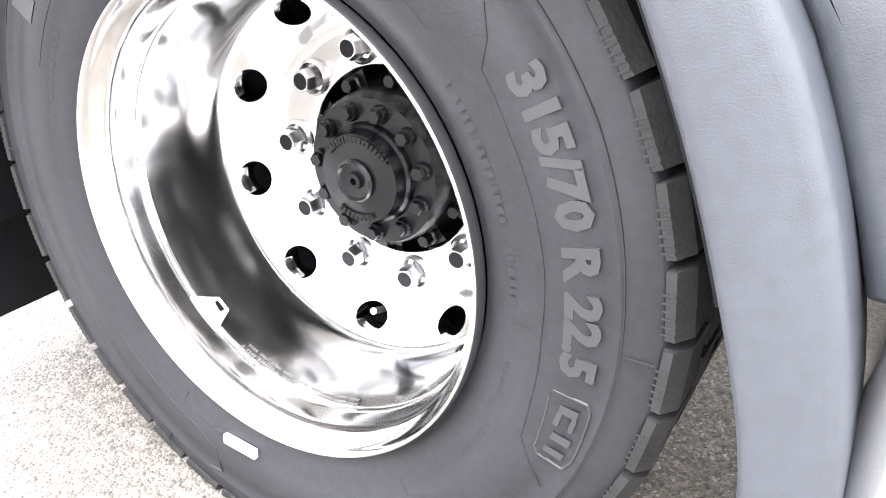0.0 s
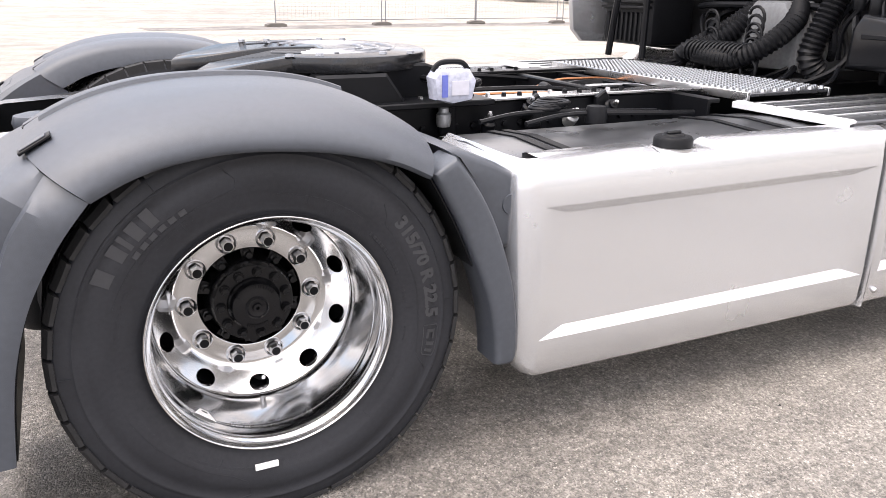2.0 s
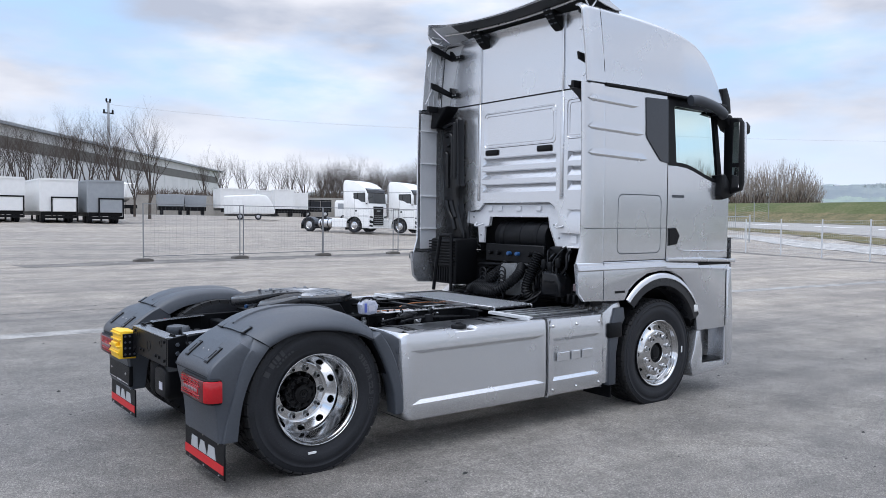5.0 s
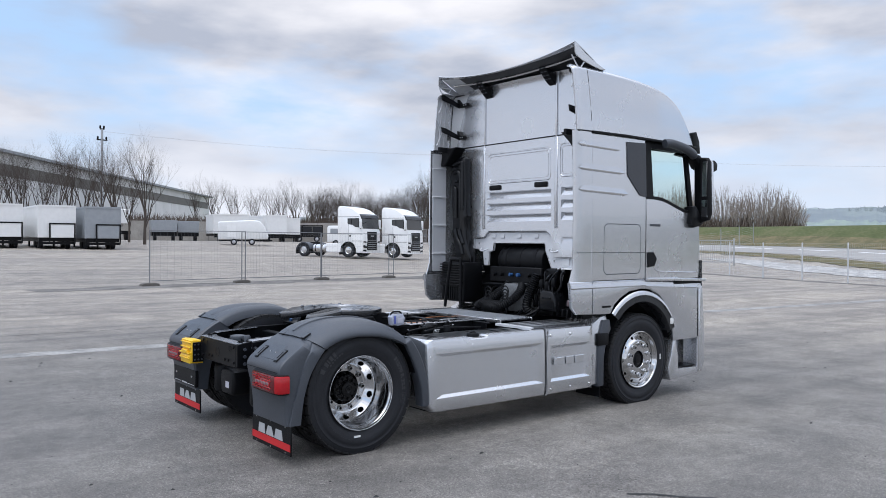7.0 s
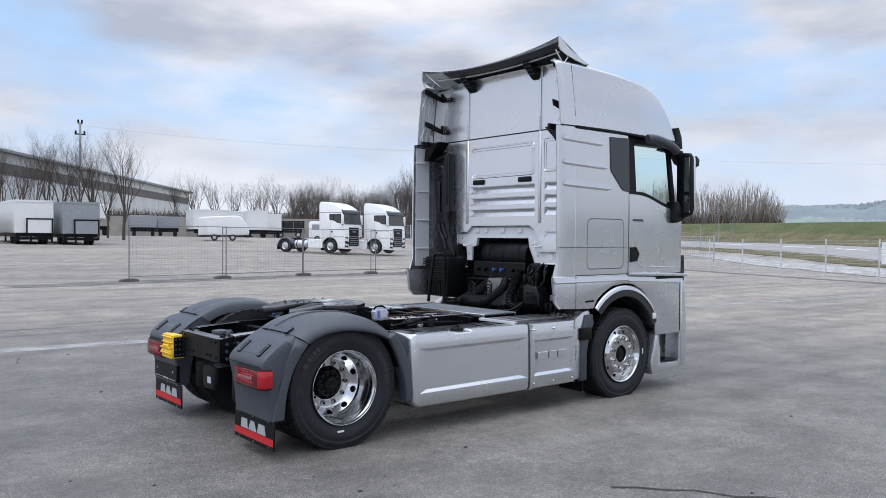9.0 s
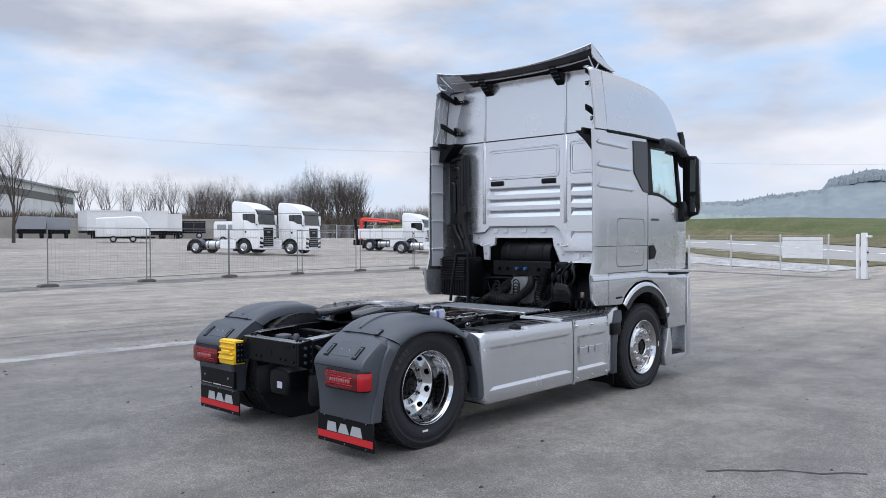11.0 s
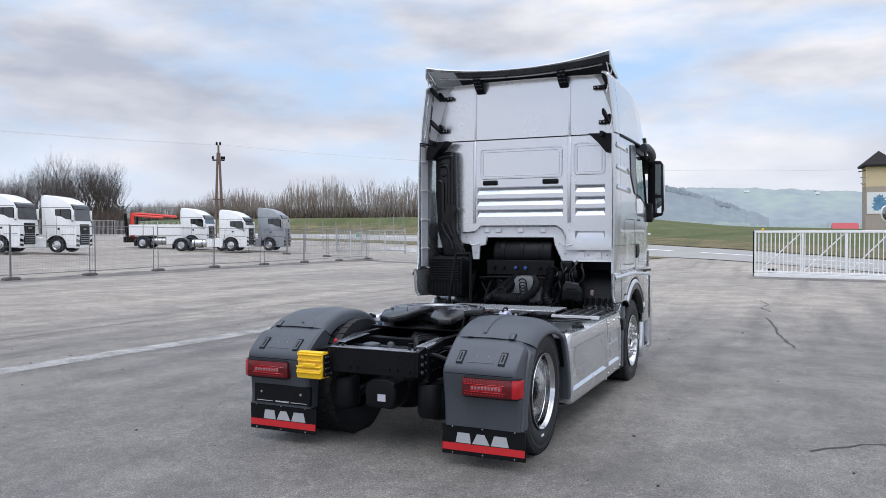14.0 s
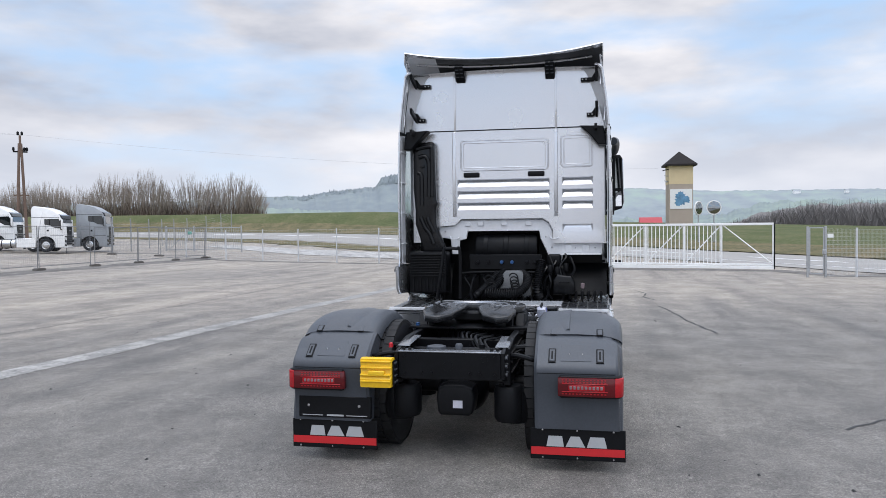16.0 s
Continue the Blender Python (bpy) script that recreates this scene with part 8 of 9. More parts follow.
    for z in (0.12, 1.76):
        part("leaf_rail", box(bmesh.new(), 0.08, 0.60, -0.02, 0.02, z, z + 0.04), GALV, w)
    part("lock", box(bmesh.new(), 0.55, 0.66, -0.06, 0.06, 0.82, 1.0, 0.01), GALV, w)
    part("sign", box(bmesh.new(), 0.70, 0.90, -0.03, 0.0, 1.42, 1.56), WHITE_PANEL, w)


sliding_gate()


def tower():
    x, y = 106.5, -12.3
    t = thing("transformer_tower", "slim yellow and brown rendered transformer tower with a dark hipped roof", "tower", pose(x, y, 1.2, 0, 0, 4) @ Matrix.Diagonal((0.84, 0.84, 1.0, 1.0)))
    part("lower_wall", box(bmesh.new(), -1.8, 1.8, -1.9, 1.9, -4.0, 6.1), RENDER_BROWN, t, "brown render")
    part("upper_wall", box(bmesh.new(), -1.82, 1.82, -1.92, 1.92, 6.1, 8.7), RENDER_YELLOW, t, "yellow render")
    bm = bmesh.new()
    a = [bm.verts.new(p) for p in ((-2.4, -2.5, 8.6), (2.4, -2.5, 8.6), (2.4, 2.5, 8.6), (-2.4, 2.5, 8.6))]
    b = [bm.verts.new(p) for p in ((-2.4, -2.5, 8.85), (2.4, -2.5, 8.85), (2.4, 2.5, 8.85), (-2.4, 2.5, 8.85))]
    top = bm.verts.new((0, 0, 10.7))
    bm.faces.new(a)
    for i in range(4):
        j = (i + 1) % 4
        bm.faces.new((a[i], a[j], b[j], b[i]))
        bm.faces.new((b[i], b[j], top))
    part("roof", bm, ROOF_TILE, t, "dark hipped roof")
    board = part("poster", box(bmesh.new(), -1.88, -1.81, -1.75, 1.75, 2.7, 5.4), WHITE_PANEL, t, "white poster with a blue map shape")
    bm = bmesh.new()
    rnd = random.Random(3)
    pts = []
    for k in range(44):
        d = 2 * math.pi * k / 44
        r = 0.86 + 0.2 * rnd.uniform(-1, 1) + 0.14 * math.cos(3 * d + 0.6)
        pts.append((-0.1 - r * 1.35 * math.cos(d), 4.05 + r * 0.98 * math.sin(d)))
    part("map_shape", prism(bm, pts, "x", -1.895, -1.88), surface("map_blue", (0.12, 0.27, 0.42), 0.6, vary=0.4, scale=1.5), board)
    for z in (6.5, 7.2):
        part("insulator_arm", tube(bmesh.new(), [(-1.2, 1.6, z), (-1.4, 2.6, z + 0.1)], 0.06, 6), GALV, t)
    part("cable_arm", tube(bmesh.new(), [(-1.5, 1.7, 8.2), (-1.6, 2.9, 8.0)], 0.07, 6), BLACK_PLASTIC, t)
    part("insulator", lathe(bmesh.new(), [(0.03, 6.35), (0.22, 6.4), (0.22, 6.5), (0.03, 6.55)], 10, -1.4, 2.2, "z"), GALV, t)
    for x, y, turn in ((53.6, -8.37, 52), (53.5, -9.45, 0)):
        m = thing("traffic_mirror", "round convex traffic mirror with a white rim on a post", "mirror", on_ground(x, y, turn), "traffic mirrors by the gate")
        part("post", tube(bmesh.new(), [(0, 0, -0.2), (0, 0, 2.6)], 0.045, 8), GALV, m)
        part("rim", lathe(bmesh.new(), [(0.001, 0.02), (0.52, 0.02), (0.53, -0.05), (0.46, -0.06)], 24, 0, 2.55, "x"), WHITE_PANEL, m)
        part("glass", lathe(bmesh.new(), [(0.47, -0.05), (0.3, -0.09), (0.12, -0.115), (0.005, -0.12)], 24, 0, 2.55, "x"), DARK_MIRROR, m)


tower()


def small_wheel(parent, x, y, r, mat=ALU):
    w = part("wheel", lathe(bmesh.new(), [(r * 0.56, -0.16), (r * 0.6, -0.17), (r * 0.9, -0.165), (r, -0.12), (r, 0.12), (r * 0.9, 0.165), (r * 0.56, 0.16)], 28, axis="y"), RUBBER, parent, "", 38, pose(x, y, r))
    s = -1 if y < 0 else 1
    part("rim", lathe(bmesh.new(), [(r * 0.57, s * 0.15), (r * 0.5, s * 0.12), (r * 0.34, s * 0.13), (r * 0.3, s * 0.165), (r * 0.12, s * 0.17), (0.001, s * 0.17)], 20), mat, w)
    return w


def parked_tractor(name, label, group, paint, at, roof=3.75, body="none", wheelbase=4.0):
    """A parked lorry seen from afar; the rear axle at the origin, front towards +x."""
    v = thing(name, label, "truck", at, group)
    f = wheelbase
    prof = [(f - 0.92, 1.02), (f - 0.95, roof - 0.28), (f - 0.86, roof - 0.04), (f - 0.72, roof), (f - 0.1, roof - 0.09), (f + 0.42, roof - 0.26), (f + 0.80, roof - 0.50), (f + 0.98, roof - 0.66), (f + 1.06, roof - 0.84), (f + 1.22, 2.06), (f + 1.28, 1.90), (f + 1.31, 1.2), (f + 1.29, 0.46), (f + 1.2, 0.30), (f + 0.64, 0.32), (f + 0.62, 0.62)]
    prof += [ell(f, 0.52, 0.60, 0.58, 15 + 150 * k / 12) for k in range(13)] + [(f - 0.62, 0.66), (f - 0.66, 1.02)]
    part("cab", prism(bmesh.new(), prof, "y", -1.22, 1.22, 0.07, 2), paint, v, "", 40)
    seam = roof - 0.82
    for s in (-1, 1):
        part("side_window", prism(bmesh.new(), [(f - 0.02, seam - 0.52), (f - 0.06, seam - 0.46), (f - 0.06, seam - 0.10), (f + 0.92, seam - 0.08), (f + 1.04, seam - 0.60), (f + 1.05, seam - 0.78), (f + 0.62, seam - 0.74), (f + 0.35, seam - 0.58)], "y", s * 1.21, s * 1.226), DARK_GLASS, v, "dark side window")
        part("window_bar", box(bmesh.new(), f + 0.26, f + 0.31, s * 1.212, s * 1.232, seam - 0.56, seam - 0.09), BLACK_PLASTIC, v)
        part("roof_seam", box(bmesh.new(), f - 0.9, f + 0.95, s * 1.214, s * 1.224, seam, seam + 0.03), GREY_PLASTIC, v)
        part("belt_seam", box(bmesh.new(), f - 0.9, f + 1.2, s * 1.214, s * 1.223, 1.66, 1.675), GREY_PLASTIC, v)
        part("door_seam", box(bmesh.new(), f + 0.02, f + 0.034, s * 1.214, s * 1.223, 1.2, seam - 0.5), GREY_PLASTIC, v)
        part("step_seam", box(bmesh.new(), f + 0.3, f + 1.2, s * 1.214, s * 1.223, 1.16, 1.19), GREY_PLASTIC, v)
        part("door_handle", box(bmesh.new(), f + 0.08, f + 0.24, s * 1.2, s * 1.232, 1.48, 1.62, 0.02), BLACK_PLASTIC, v)
        mirror = part("mirror", box(bmesh.new(), f + 1.02, f + 1.12, s * 1.22, s * 1.46, seam - 0.82, seam - 0.16, 0.03), BLACK_PLASTIC, v, "black door mirror")
        part("mirror_cap", box(bmesh.new(), f + 1.09, f + 1.2, s * 1.22, s * 1.48, seam - 0.84, seam - 0.14, 0.04, 2), paint, mirror)
        part("mirror_arm", box(bmesh.new(), f + 1.0, f + 1.1, s * 1.12, s * 1.26, seam - 0.9, seam - 0.8, 0.02), BLACK_PLASTIC, mirror)
        part("headlamp", prism(bmesh.new(), [(s * 0.72, 0.66), (s * 0.74, 0.80), (s * 1.18, 0.90), (s * 1.20, 0.76), (s * 1.16, 0.68)], "x", f + 1.16, f + 1.322, 0.015, 1), DARK_GLASS, v, "dark headlamp")
        for z in (0.40, 1.02):
            part("bumper_slot", prism(bmesh.new(), [(s * 0.78, z), (s * 0.80, z + 0.13), (s * 1.18, z + 0.15), (s * 1.20, z + 0.05)], "x", f + 1.16, f + 1.318, 0.015, 1), BLACK_PLASTIC, v)
        part("arch", prism(bmesh.new(), [ell(f, 0.52, 0.63, 0.61, 15 + 150 * k / 12) for k in range(13)] + [ell(f, 0.52, 0.57, 0.55, 165 - 150 * k / 12) for k in range(13)], "y", s * 0.95, s * 1.235), BLACK_PLASTIC, v, "black wheel arch")
        part("rear_mudguard", prism(bmesh.new(), [ell(0, 0.5, 0.66, 0.58, 8 + 172 * k / 12) for k in range(13)] + [ell(0, 0.5, 0.58, 0.52, 180 - 172 * k / 12) for k in range(13)], "y", s * 0.62, s * 1.2), GREY_PLASTIC, v, "dark grey mudguard")
        part("spray_flap", box(bmesh.new(), -0.68, -0.65, s * 0.62, s * 1.2, 0.2, 0.62), BLACK_PLASTIC, v)
        tank = part("tank", lathe(bmesh.new(), [(0.02, 0.85), (0.27, 0.86), (0.31, 0.9), (0.31, 1.95), (0.27, 2.0), (0.02, 2.0)], 20, s * 0.92, 0.62, "x"), STEEL, v, "round bright fuel tank")
        for x in (1.1, 1.7):
            part("strap", lathe(bmesh.new(), [(0.312, x - 0.03), (0.322, x - 0.03), (0.322, x + 0.03), (0.312, x + 0.03)], 20, s * 0.92, 0.62, "x"), CHASSIS, tank)
        part("side_box", box(bmesh.new(), 2.05, f - 0.66, s * 0.7, s * 1.2, 0.34, 1.0, 0.03), paint, v)
        part("rail", box(bmesh.new(), -0.75, f, s * 0.36, s * 0.44, 0.72, 0.95), CHASSIS, v)
        small_wheel(v, f, s * 1.04, 0.5)
        small_wheel(v, 0.0, s * 1.0, 0.5, STEEL)
    part("windscreen", prism(bmesh.new(), [(f + 1.04, roof - 0.86), (f + 1.205, 2.08), (f + 1.235, 2.08), (f + 1.075, roof - 0.86)], "y", -1.17, 1.17), DARK_GLASS, v, "dark windscreen")
    part("sun_visor", prism(bmesh.new(), [(f + 0.84, roof - 0.56), (f + 1.12, roof - 0.70), (f + 1.16, roof - 0.90), (f + 1.0, roof - 0.82)], "y", -1.19, 1.19, 0.02, 1), PILLAR, v, "dark sun visor")
    grille = part("grille", prism(bmesh.new(), [(-0.70, 0.50), (0.70, 0.50), (0.74, 0.80), (0.66, 1.2), (0.68, 1.86), (-0.68, 1.86), (-0.66, 1.2), (-0.74, 0.80)], "x", f + 1.18, f + 1.325, 0.02, 1), BLACK_PLASTIC, v, "black front grille")
    for z in (0.62, 0.76, 0.90, 1.04, 1.18):
        part("grille_bar", box(bmesh.new(), f + 1.32, f + 1.335, -0.6, 0.6, z, z + 0.03), GALV, grille)
    part("badge_bar", box(bmesh.new(), f + 1.318, f + 1.335, -0.22, 0.22, 1.5, 1.58), GALV, grille, "plain bright bar")
    part("bumper_lip", box(bmesh.new(), f + 1.15, f + 1.33, -1.16, 1.16, 0.28, 0.38, 0.03), paint, v)
    if body == "none":
        part("fifth_wheel", prism(bmesh.new(), [(-0.3, -0.4), (0.5, -0.45), (0.7, 0), (0.5, 0.45), (-0.3, 0.4)], "z", 0.98, 1.08, 0.02, 1), CHASSIS, v)
    if body == "crane":
        bed = part("drop_side_body", box(bmesh.new(), -1.1, f - 0.85, -1.25, 1.25, 1.1, 2.0, 0.03), paint, v, "white drop-side body")
        for x in (0.1, 1.3):
            part("side_post", box(bmesh.new(), x, x + 0.06, -1.27, 1.27, 1.1, 2.0), GALV, bed)
        crane = part("crane", tube(bmesh.new(), [(-1.35, 0, 0.6), (-1.35, 0, 2.95)], 0.2, 8, [0.22, 0.16]), ORANGE, v, "folded red loading crane")
        part("boom", tube(bmesh.new(), smooth_path([(-1.4, 0, 2.2), (-1.35, 0, 2.7), (-1.1, 0, 2.95), (0.4, 0, 2.85), (2.5, 0, 2.7)], 6), 0.12, 6), ORANGE, crane, "red boom")
        part("boom", tube(bmesh.new(), [(-1.1, -0.25, 2.8), (1.4, -0.2, 2.62)], 0.1, 6), ORANGE, crane)
        part("stabiliser", box(bmesh.new(), -1.6, -1.2, -1.2, 1.2, 0.5, 1.0, 0.03), CHASSIS, crane)
        part("crane_tip", tube(bmesh.new(), [(-1.6, -0.3, 0.5), (-1.8, -0.3, 2.9)], 0.14, 6), CHASSIS, crane)
        part("crane_ram", tube(bmesh.new(), [(-1.1, 0.3, 1.2), (-1.0, 0.3, 2.7)], 0.1, 6), CHASSIS, crane)
    if body == "tall":
        part("rear_unit", box(bmesh.new(), f - 1.4, f - 0.85, -0.9, 0.9, 1.0, 2.3, 0.05), paint, v)
    return v


def parked_vehicles():
    a = parked_tractor("parked_tractor", "white two-axle tractor unit parked on the far yard", "white tractor units on the far yard", WHITE_PAINT, on_ground(25.9, 46.48, -64))
    copy_thing(a, on_ground(28.75, 44.9, -64))
    c = parked_tractor("crane_truck", "white lorry with a folded red loading crane and drop-side body", "", WHITE_PAINT, on_ground(44.0, 47.65, -67), 3.4, "crane", 4.2)
    b = parked_tractor("parked_tractor", "white tractor unit with a low roof on the far yard", "white tractor units on the far yard", WHITE_PAINT, on_ground(42.46, 41.96, -67), 3.3)
    d = parked_tractor("grey_tractor", "dark grey tractor unit parked behind the fence", "", DIRTY_GREY, on_ground(46.45, 41.3, -67), 3.6)

    def box_trailer(name, label, m, paint, l=7.4, w=2.5, h=2.42, base=0.86, tail=True, group="box trailers parked in a row"):
        t = thing(name, label, "trailer", m, group)
        part("box_body", box(bmesh.new(), -w / 2, w / 2, 0, l, base, base + h, 0.04), paint, t)
        for x in (-w / 2, w / 2):
            part("corner_post", box(bmesh.new(), x - 0.05, x + 0.05, -0.03, 0.06, base, base + h), paint, t)
        part("roof_edge", box(bmesh.new(), -w / 2 - 0.03, w / 2 + 0.03, -0.04, l + 0.03, base + h - 0.12, base + h + 0.02), paint, t)
        if tail:
            tl = part("tail_lift", box(bmesh.new(), -0.45, w / 2 - 0.1, -0.16, -0.06, base, base + 1.0, 0.02), paint, t)
            part("lift_frame", box(bmesh.new(), -0.55, w / 2, -0.19, -0.05, base + 1.0, base + 1.1), BLACK_PLASTIC, tl)
            for x in (-0.55, w / 2 - 0.07):
                part("lift_post", box(bmesh.new(), x, x + 0.07, -0.19, -0.05, base - 0.45, base + 1.05), BLACK_PLASTIC, tl)
        part("chassis", box(bmesh.new(), -w / 2 + 0.05, w / 2 - 0.05, 0.1, l - 0.1, base - 0.28, base - 0.005), CHASSIS, t)
        part("bumper", box(bmesh.new(), -w / 2, w / 2, 0.0, 0.12, base - 0.5, base - 0.3), CHASSIS, t)
        for y in (1.2, 2.5):
            for x in (-0.95, 0.95):
                part("wheel", lathe(bmesh.new(), [(0.02, x - 0.15), (0.4, x - 0.15), (0.46, x - 0.1), (0.46, x + 0.1), (0.4, x + 0.15), (0.02, x + 0.15)], 18, y, 0.46, "x"), RUBBER, t)
        for x in (-0.9, 0.9):
            part("support_leg", box(bmesh.new(), x - 0.06, x + 0.06, l - 1.6, l - 1.45, 0.0, base - 0.1), CHASSIS, t)
        return t
    for az, paint, turn in ((83.6, WHITE_PANEL, 0), (81.1, WHITE_PANEL, 0), (78.0, WHITE_PANEL, -1), (75.2, DIRTY_GREY, -2)):
        x, y = seen_from_yard(az, 65)
        box_trailer("box_trailer", "%s box trailer with a folded tail lift" % ("grey" if paint is DIRTY_GREY else "white"), on_ground(x, y, turn), paint)
    for az, d, l, w, h, base, turn in ((66.8, 104, 6, 4.4, 2.5, 1.0, -12), (64.7, 108, 6, 3.2, 2.5, 1.0, -12), (63.6, 103, 7, 2.4, 2.5, 1.0, -20), (62.6, 106, 6, 2.3, 2.2, 1.0, -20)):
        x, y = seen_from_yard(az, d)
        box_trailer("swap_body", "white swap body on a dark chassis far across the yard", on_ground(x, y, turn), WHITE_PANEL, l, w, h, base, False, "swap bodies across the yard")
    # dark stake trailer beyond the tractors
    st = thing("stake_trailer", "dark low trailer with a steel stake frame", "trailer", on_ground(50.4, 96.9, -30))
    part("chassis", box(bmesh.new(), 0, 4.5, -1.1, 1.1, 0.75, 1.0), CHASSIS, st)
    for xx in (0.05, 1.5, 3.0, 4.42):
        for yy in (-1.08, 1.08):
            part("stake", box(bmesh.new(), xx - 0.05, xx + 0.05, yy - 0.05, yy + 0.05, 1.0, 2.45), CHASSIS, st)
    for zz in (1.2, 2.38):
        for yy in (-1.08, 1.08):
            part("rail", box(bmesh.new(), 0.0, 4.5, yy - 0.04, yy + 0.04, zz, zz + 0.09), CHASSIS, st)
    for xx in (0.1, 1.55, 3.05):
        part("side_panel", box(bmesh.new(), xx, xx + 1.35, -1.1, -1.06, 1.02, 2.3), RUBBER, st)
    part("front_board", box(bmesh.new(), -0.08, 0.0, -1.1, 1.1, 1.0, 2.4), CHASSIS, st)
    for xx in (1.0, 3.6):
        for yy in (-0.95, 0.95):
            small_wheel(st, xx, yy, 0.45, STEEL)
    # white van
    vn = thing("parked_van", "white panel van behind the parked tractor units", "van", on_ground(40.3, 69.2, -34))
    part("body", prism(bmesh.new(), [(0.0, 0.45), (0.0, 2.05), (0.15, 2.28), (3.3, 2.3), (4.0, 1.45), (5.0, 1.2), (5.15, 0.5)], "y", 0.0, 1.95, 0.1, 3), WHITE_PAINT, vn)
    for xx in (0.35, 1.5):
        part("side_window", box(bmesh.new(), xx, xx + 0.95, -0.008, 0.02, 1.35, 1.95), DIRTY_GREY, vn)
    for xx in (0.95, 4.1):
        for yy in (0.1, 1.85):
            small_wheel(vn, xx, yy, 0.34, STEEL)
    # mesh fence in front of the grassy bank
    run = [seen_from_yard(58.0 - 1.35 * i, 101) for i in range(10)]
    for i, (x, y) in enumerate(run):
        fp = part("fence_post", tube(bmesh.new(), [(0, 0, -0.2), (0, 0, 2.1)], 0.045, 6), PALE_STEEL)
        fp.matrix_basis = on_ground(x, y)
        tagged(fp, "grey steel post of the fence below the bank", "fence post", "posts of the fence below the bank")
    for (x0, y0), (x1, y1) in zip(run, run[1:]):
        k = math.hypot(x1 - x0, y1 - y0)
        ms = thing("fence_mesh", "grey wire mesh fence below the grassy bank", "fence", on_ground(x0, y0, math.degrees(math.atan2(y1 - y0, x1 - x0))), "fence below the bank")
        bm = bmesh.new()
        for j in range(int(k / 0.14)):
            box(bm, 0.14 * j, 0.14 * j + 0.022, -0.01, 0.01, 0.1, 2.0)
        part("wires", bm, PALE_STEEL, ms)
        for zz in (0.1, 1.0, 2.0):
            part("rail", box(bmesh.new(), 0, k, -0.018, 0.018, zz, zz + 0.03), PALE_STEEL, ms)
    # covered caravan
    x, y = seen_from_yard(66.0, 84)
    cv = thing("covered_trailer", "low white trailer with a rounded white cover", "trailer", on_ground(x, y, -24))
    part("cover", prism(bmesh.new(), [(-2.5, 0.55), (-2.5, 2.3), (-2.3, 2.42), (1.0, 2.6), (1.7, 2.5), (2.2, 1.9), (2.6, 0.9), (2.5, 0.6)], "y", -1.1, 1.1, 0.12, 3), WHITE_PANEL, cv)
    part("door_panel", box(bmesh.new(), -1.6, -0.7, -1.125, -1.1, 0.8, 2.0), WHITE_PAINT, cv)
    part("chassis", box(bmesh.new(), -2.3, 3.0, -0.6, 0.6, 0.4, 0.55), CHASSIS, cv)
    for xx in (-0.9, 0.9):
        small_wheel(cv, xx, -0.95, 0.33, STEEL)
    # mixer drum lorry, tipper
    x, y = seen_from_yard(74.1, 98)
    mx = thing("mixer_truck", "white concrete mixer lorry seen from behind", "truck", on_ground(x, y, 0))
    part("drum", lathe(bmesh.new(), [(0.3, 0.0), (0.7, 0.2), (1.2, 1.8), (1.25, 3.2), (0.8, 4.6), (0.1, 5.0)], 20, 0, 2.6, "y"), WHITE_PANEL, mx)
    part("chute", box(bmesh.new(), -0.3, 0.9, -0.6, 0.2, 1.9, 3.6, 0.1), WHITE_PANEL, mx)
    part("chassis", box(bmesh.new(), -1.2, 1.2, 0.2, 6.0, 0.7, 1.1), CHASSIS, mx)
    for xx in (-0.95, 0.95):
        part("wheel", lathe(bmesh.new(), [(0.02, xx - 0.2), (0.5, xx - 0.2), (0.5, xx + 0.2), (0.02, xx + 0.2)], 18, 1.0, 0.5, "x"), RUBBER, mx)
    for az, d, w in ((71.3, 104, 3.0), (69.7, 107, 2.6), (66.9, 110, 3.0)):
        x, y = seen_from_yard(az, d)
        tp = thing("tipper_trailer", "dark grey tipper body on a low chassis", "trailer", on_ground(x, y, -15), "tippers along the yard wall")
        part("skip", prism(bmesh.new(), [(-w / 2, 1.1), (-w / 2 - 0.1, 2.6), (w / 2 + 0.1, 2.6), (w / 2, 1.1)], "y", 0, 4.5, 0.03, 1), DIRTY_GREY, tp)
        part("chassis", box(bmesh.new(), -w / 2, w / 2, 0, 4.5, 0.6, 1.1), CHASSIS, tp)
        for xx in (-w / 2 + 0.4, w / 2 - 0.4):
            part("wheel", lathe(bmesh.new(), [(0.02, xx - 0.2), (0.48, xx - 0.2), (0.48, xx + 0.2), (0.02, xx + 0.2)], 16, 0.6, 0.48, "x"), RUBBER, tp)


parked_vehicles()


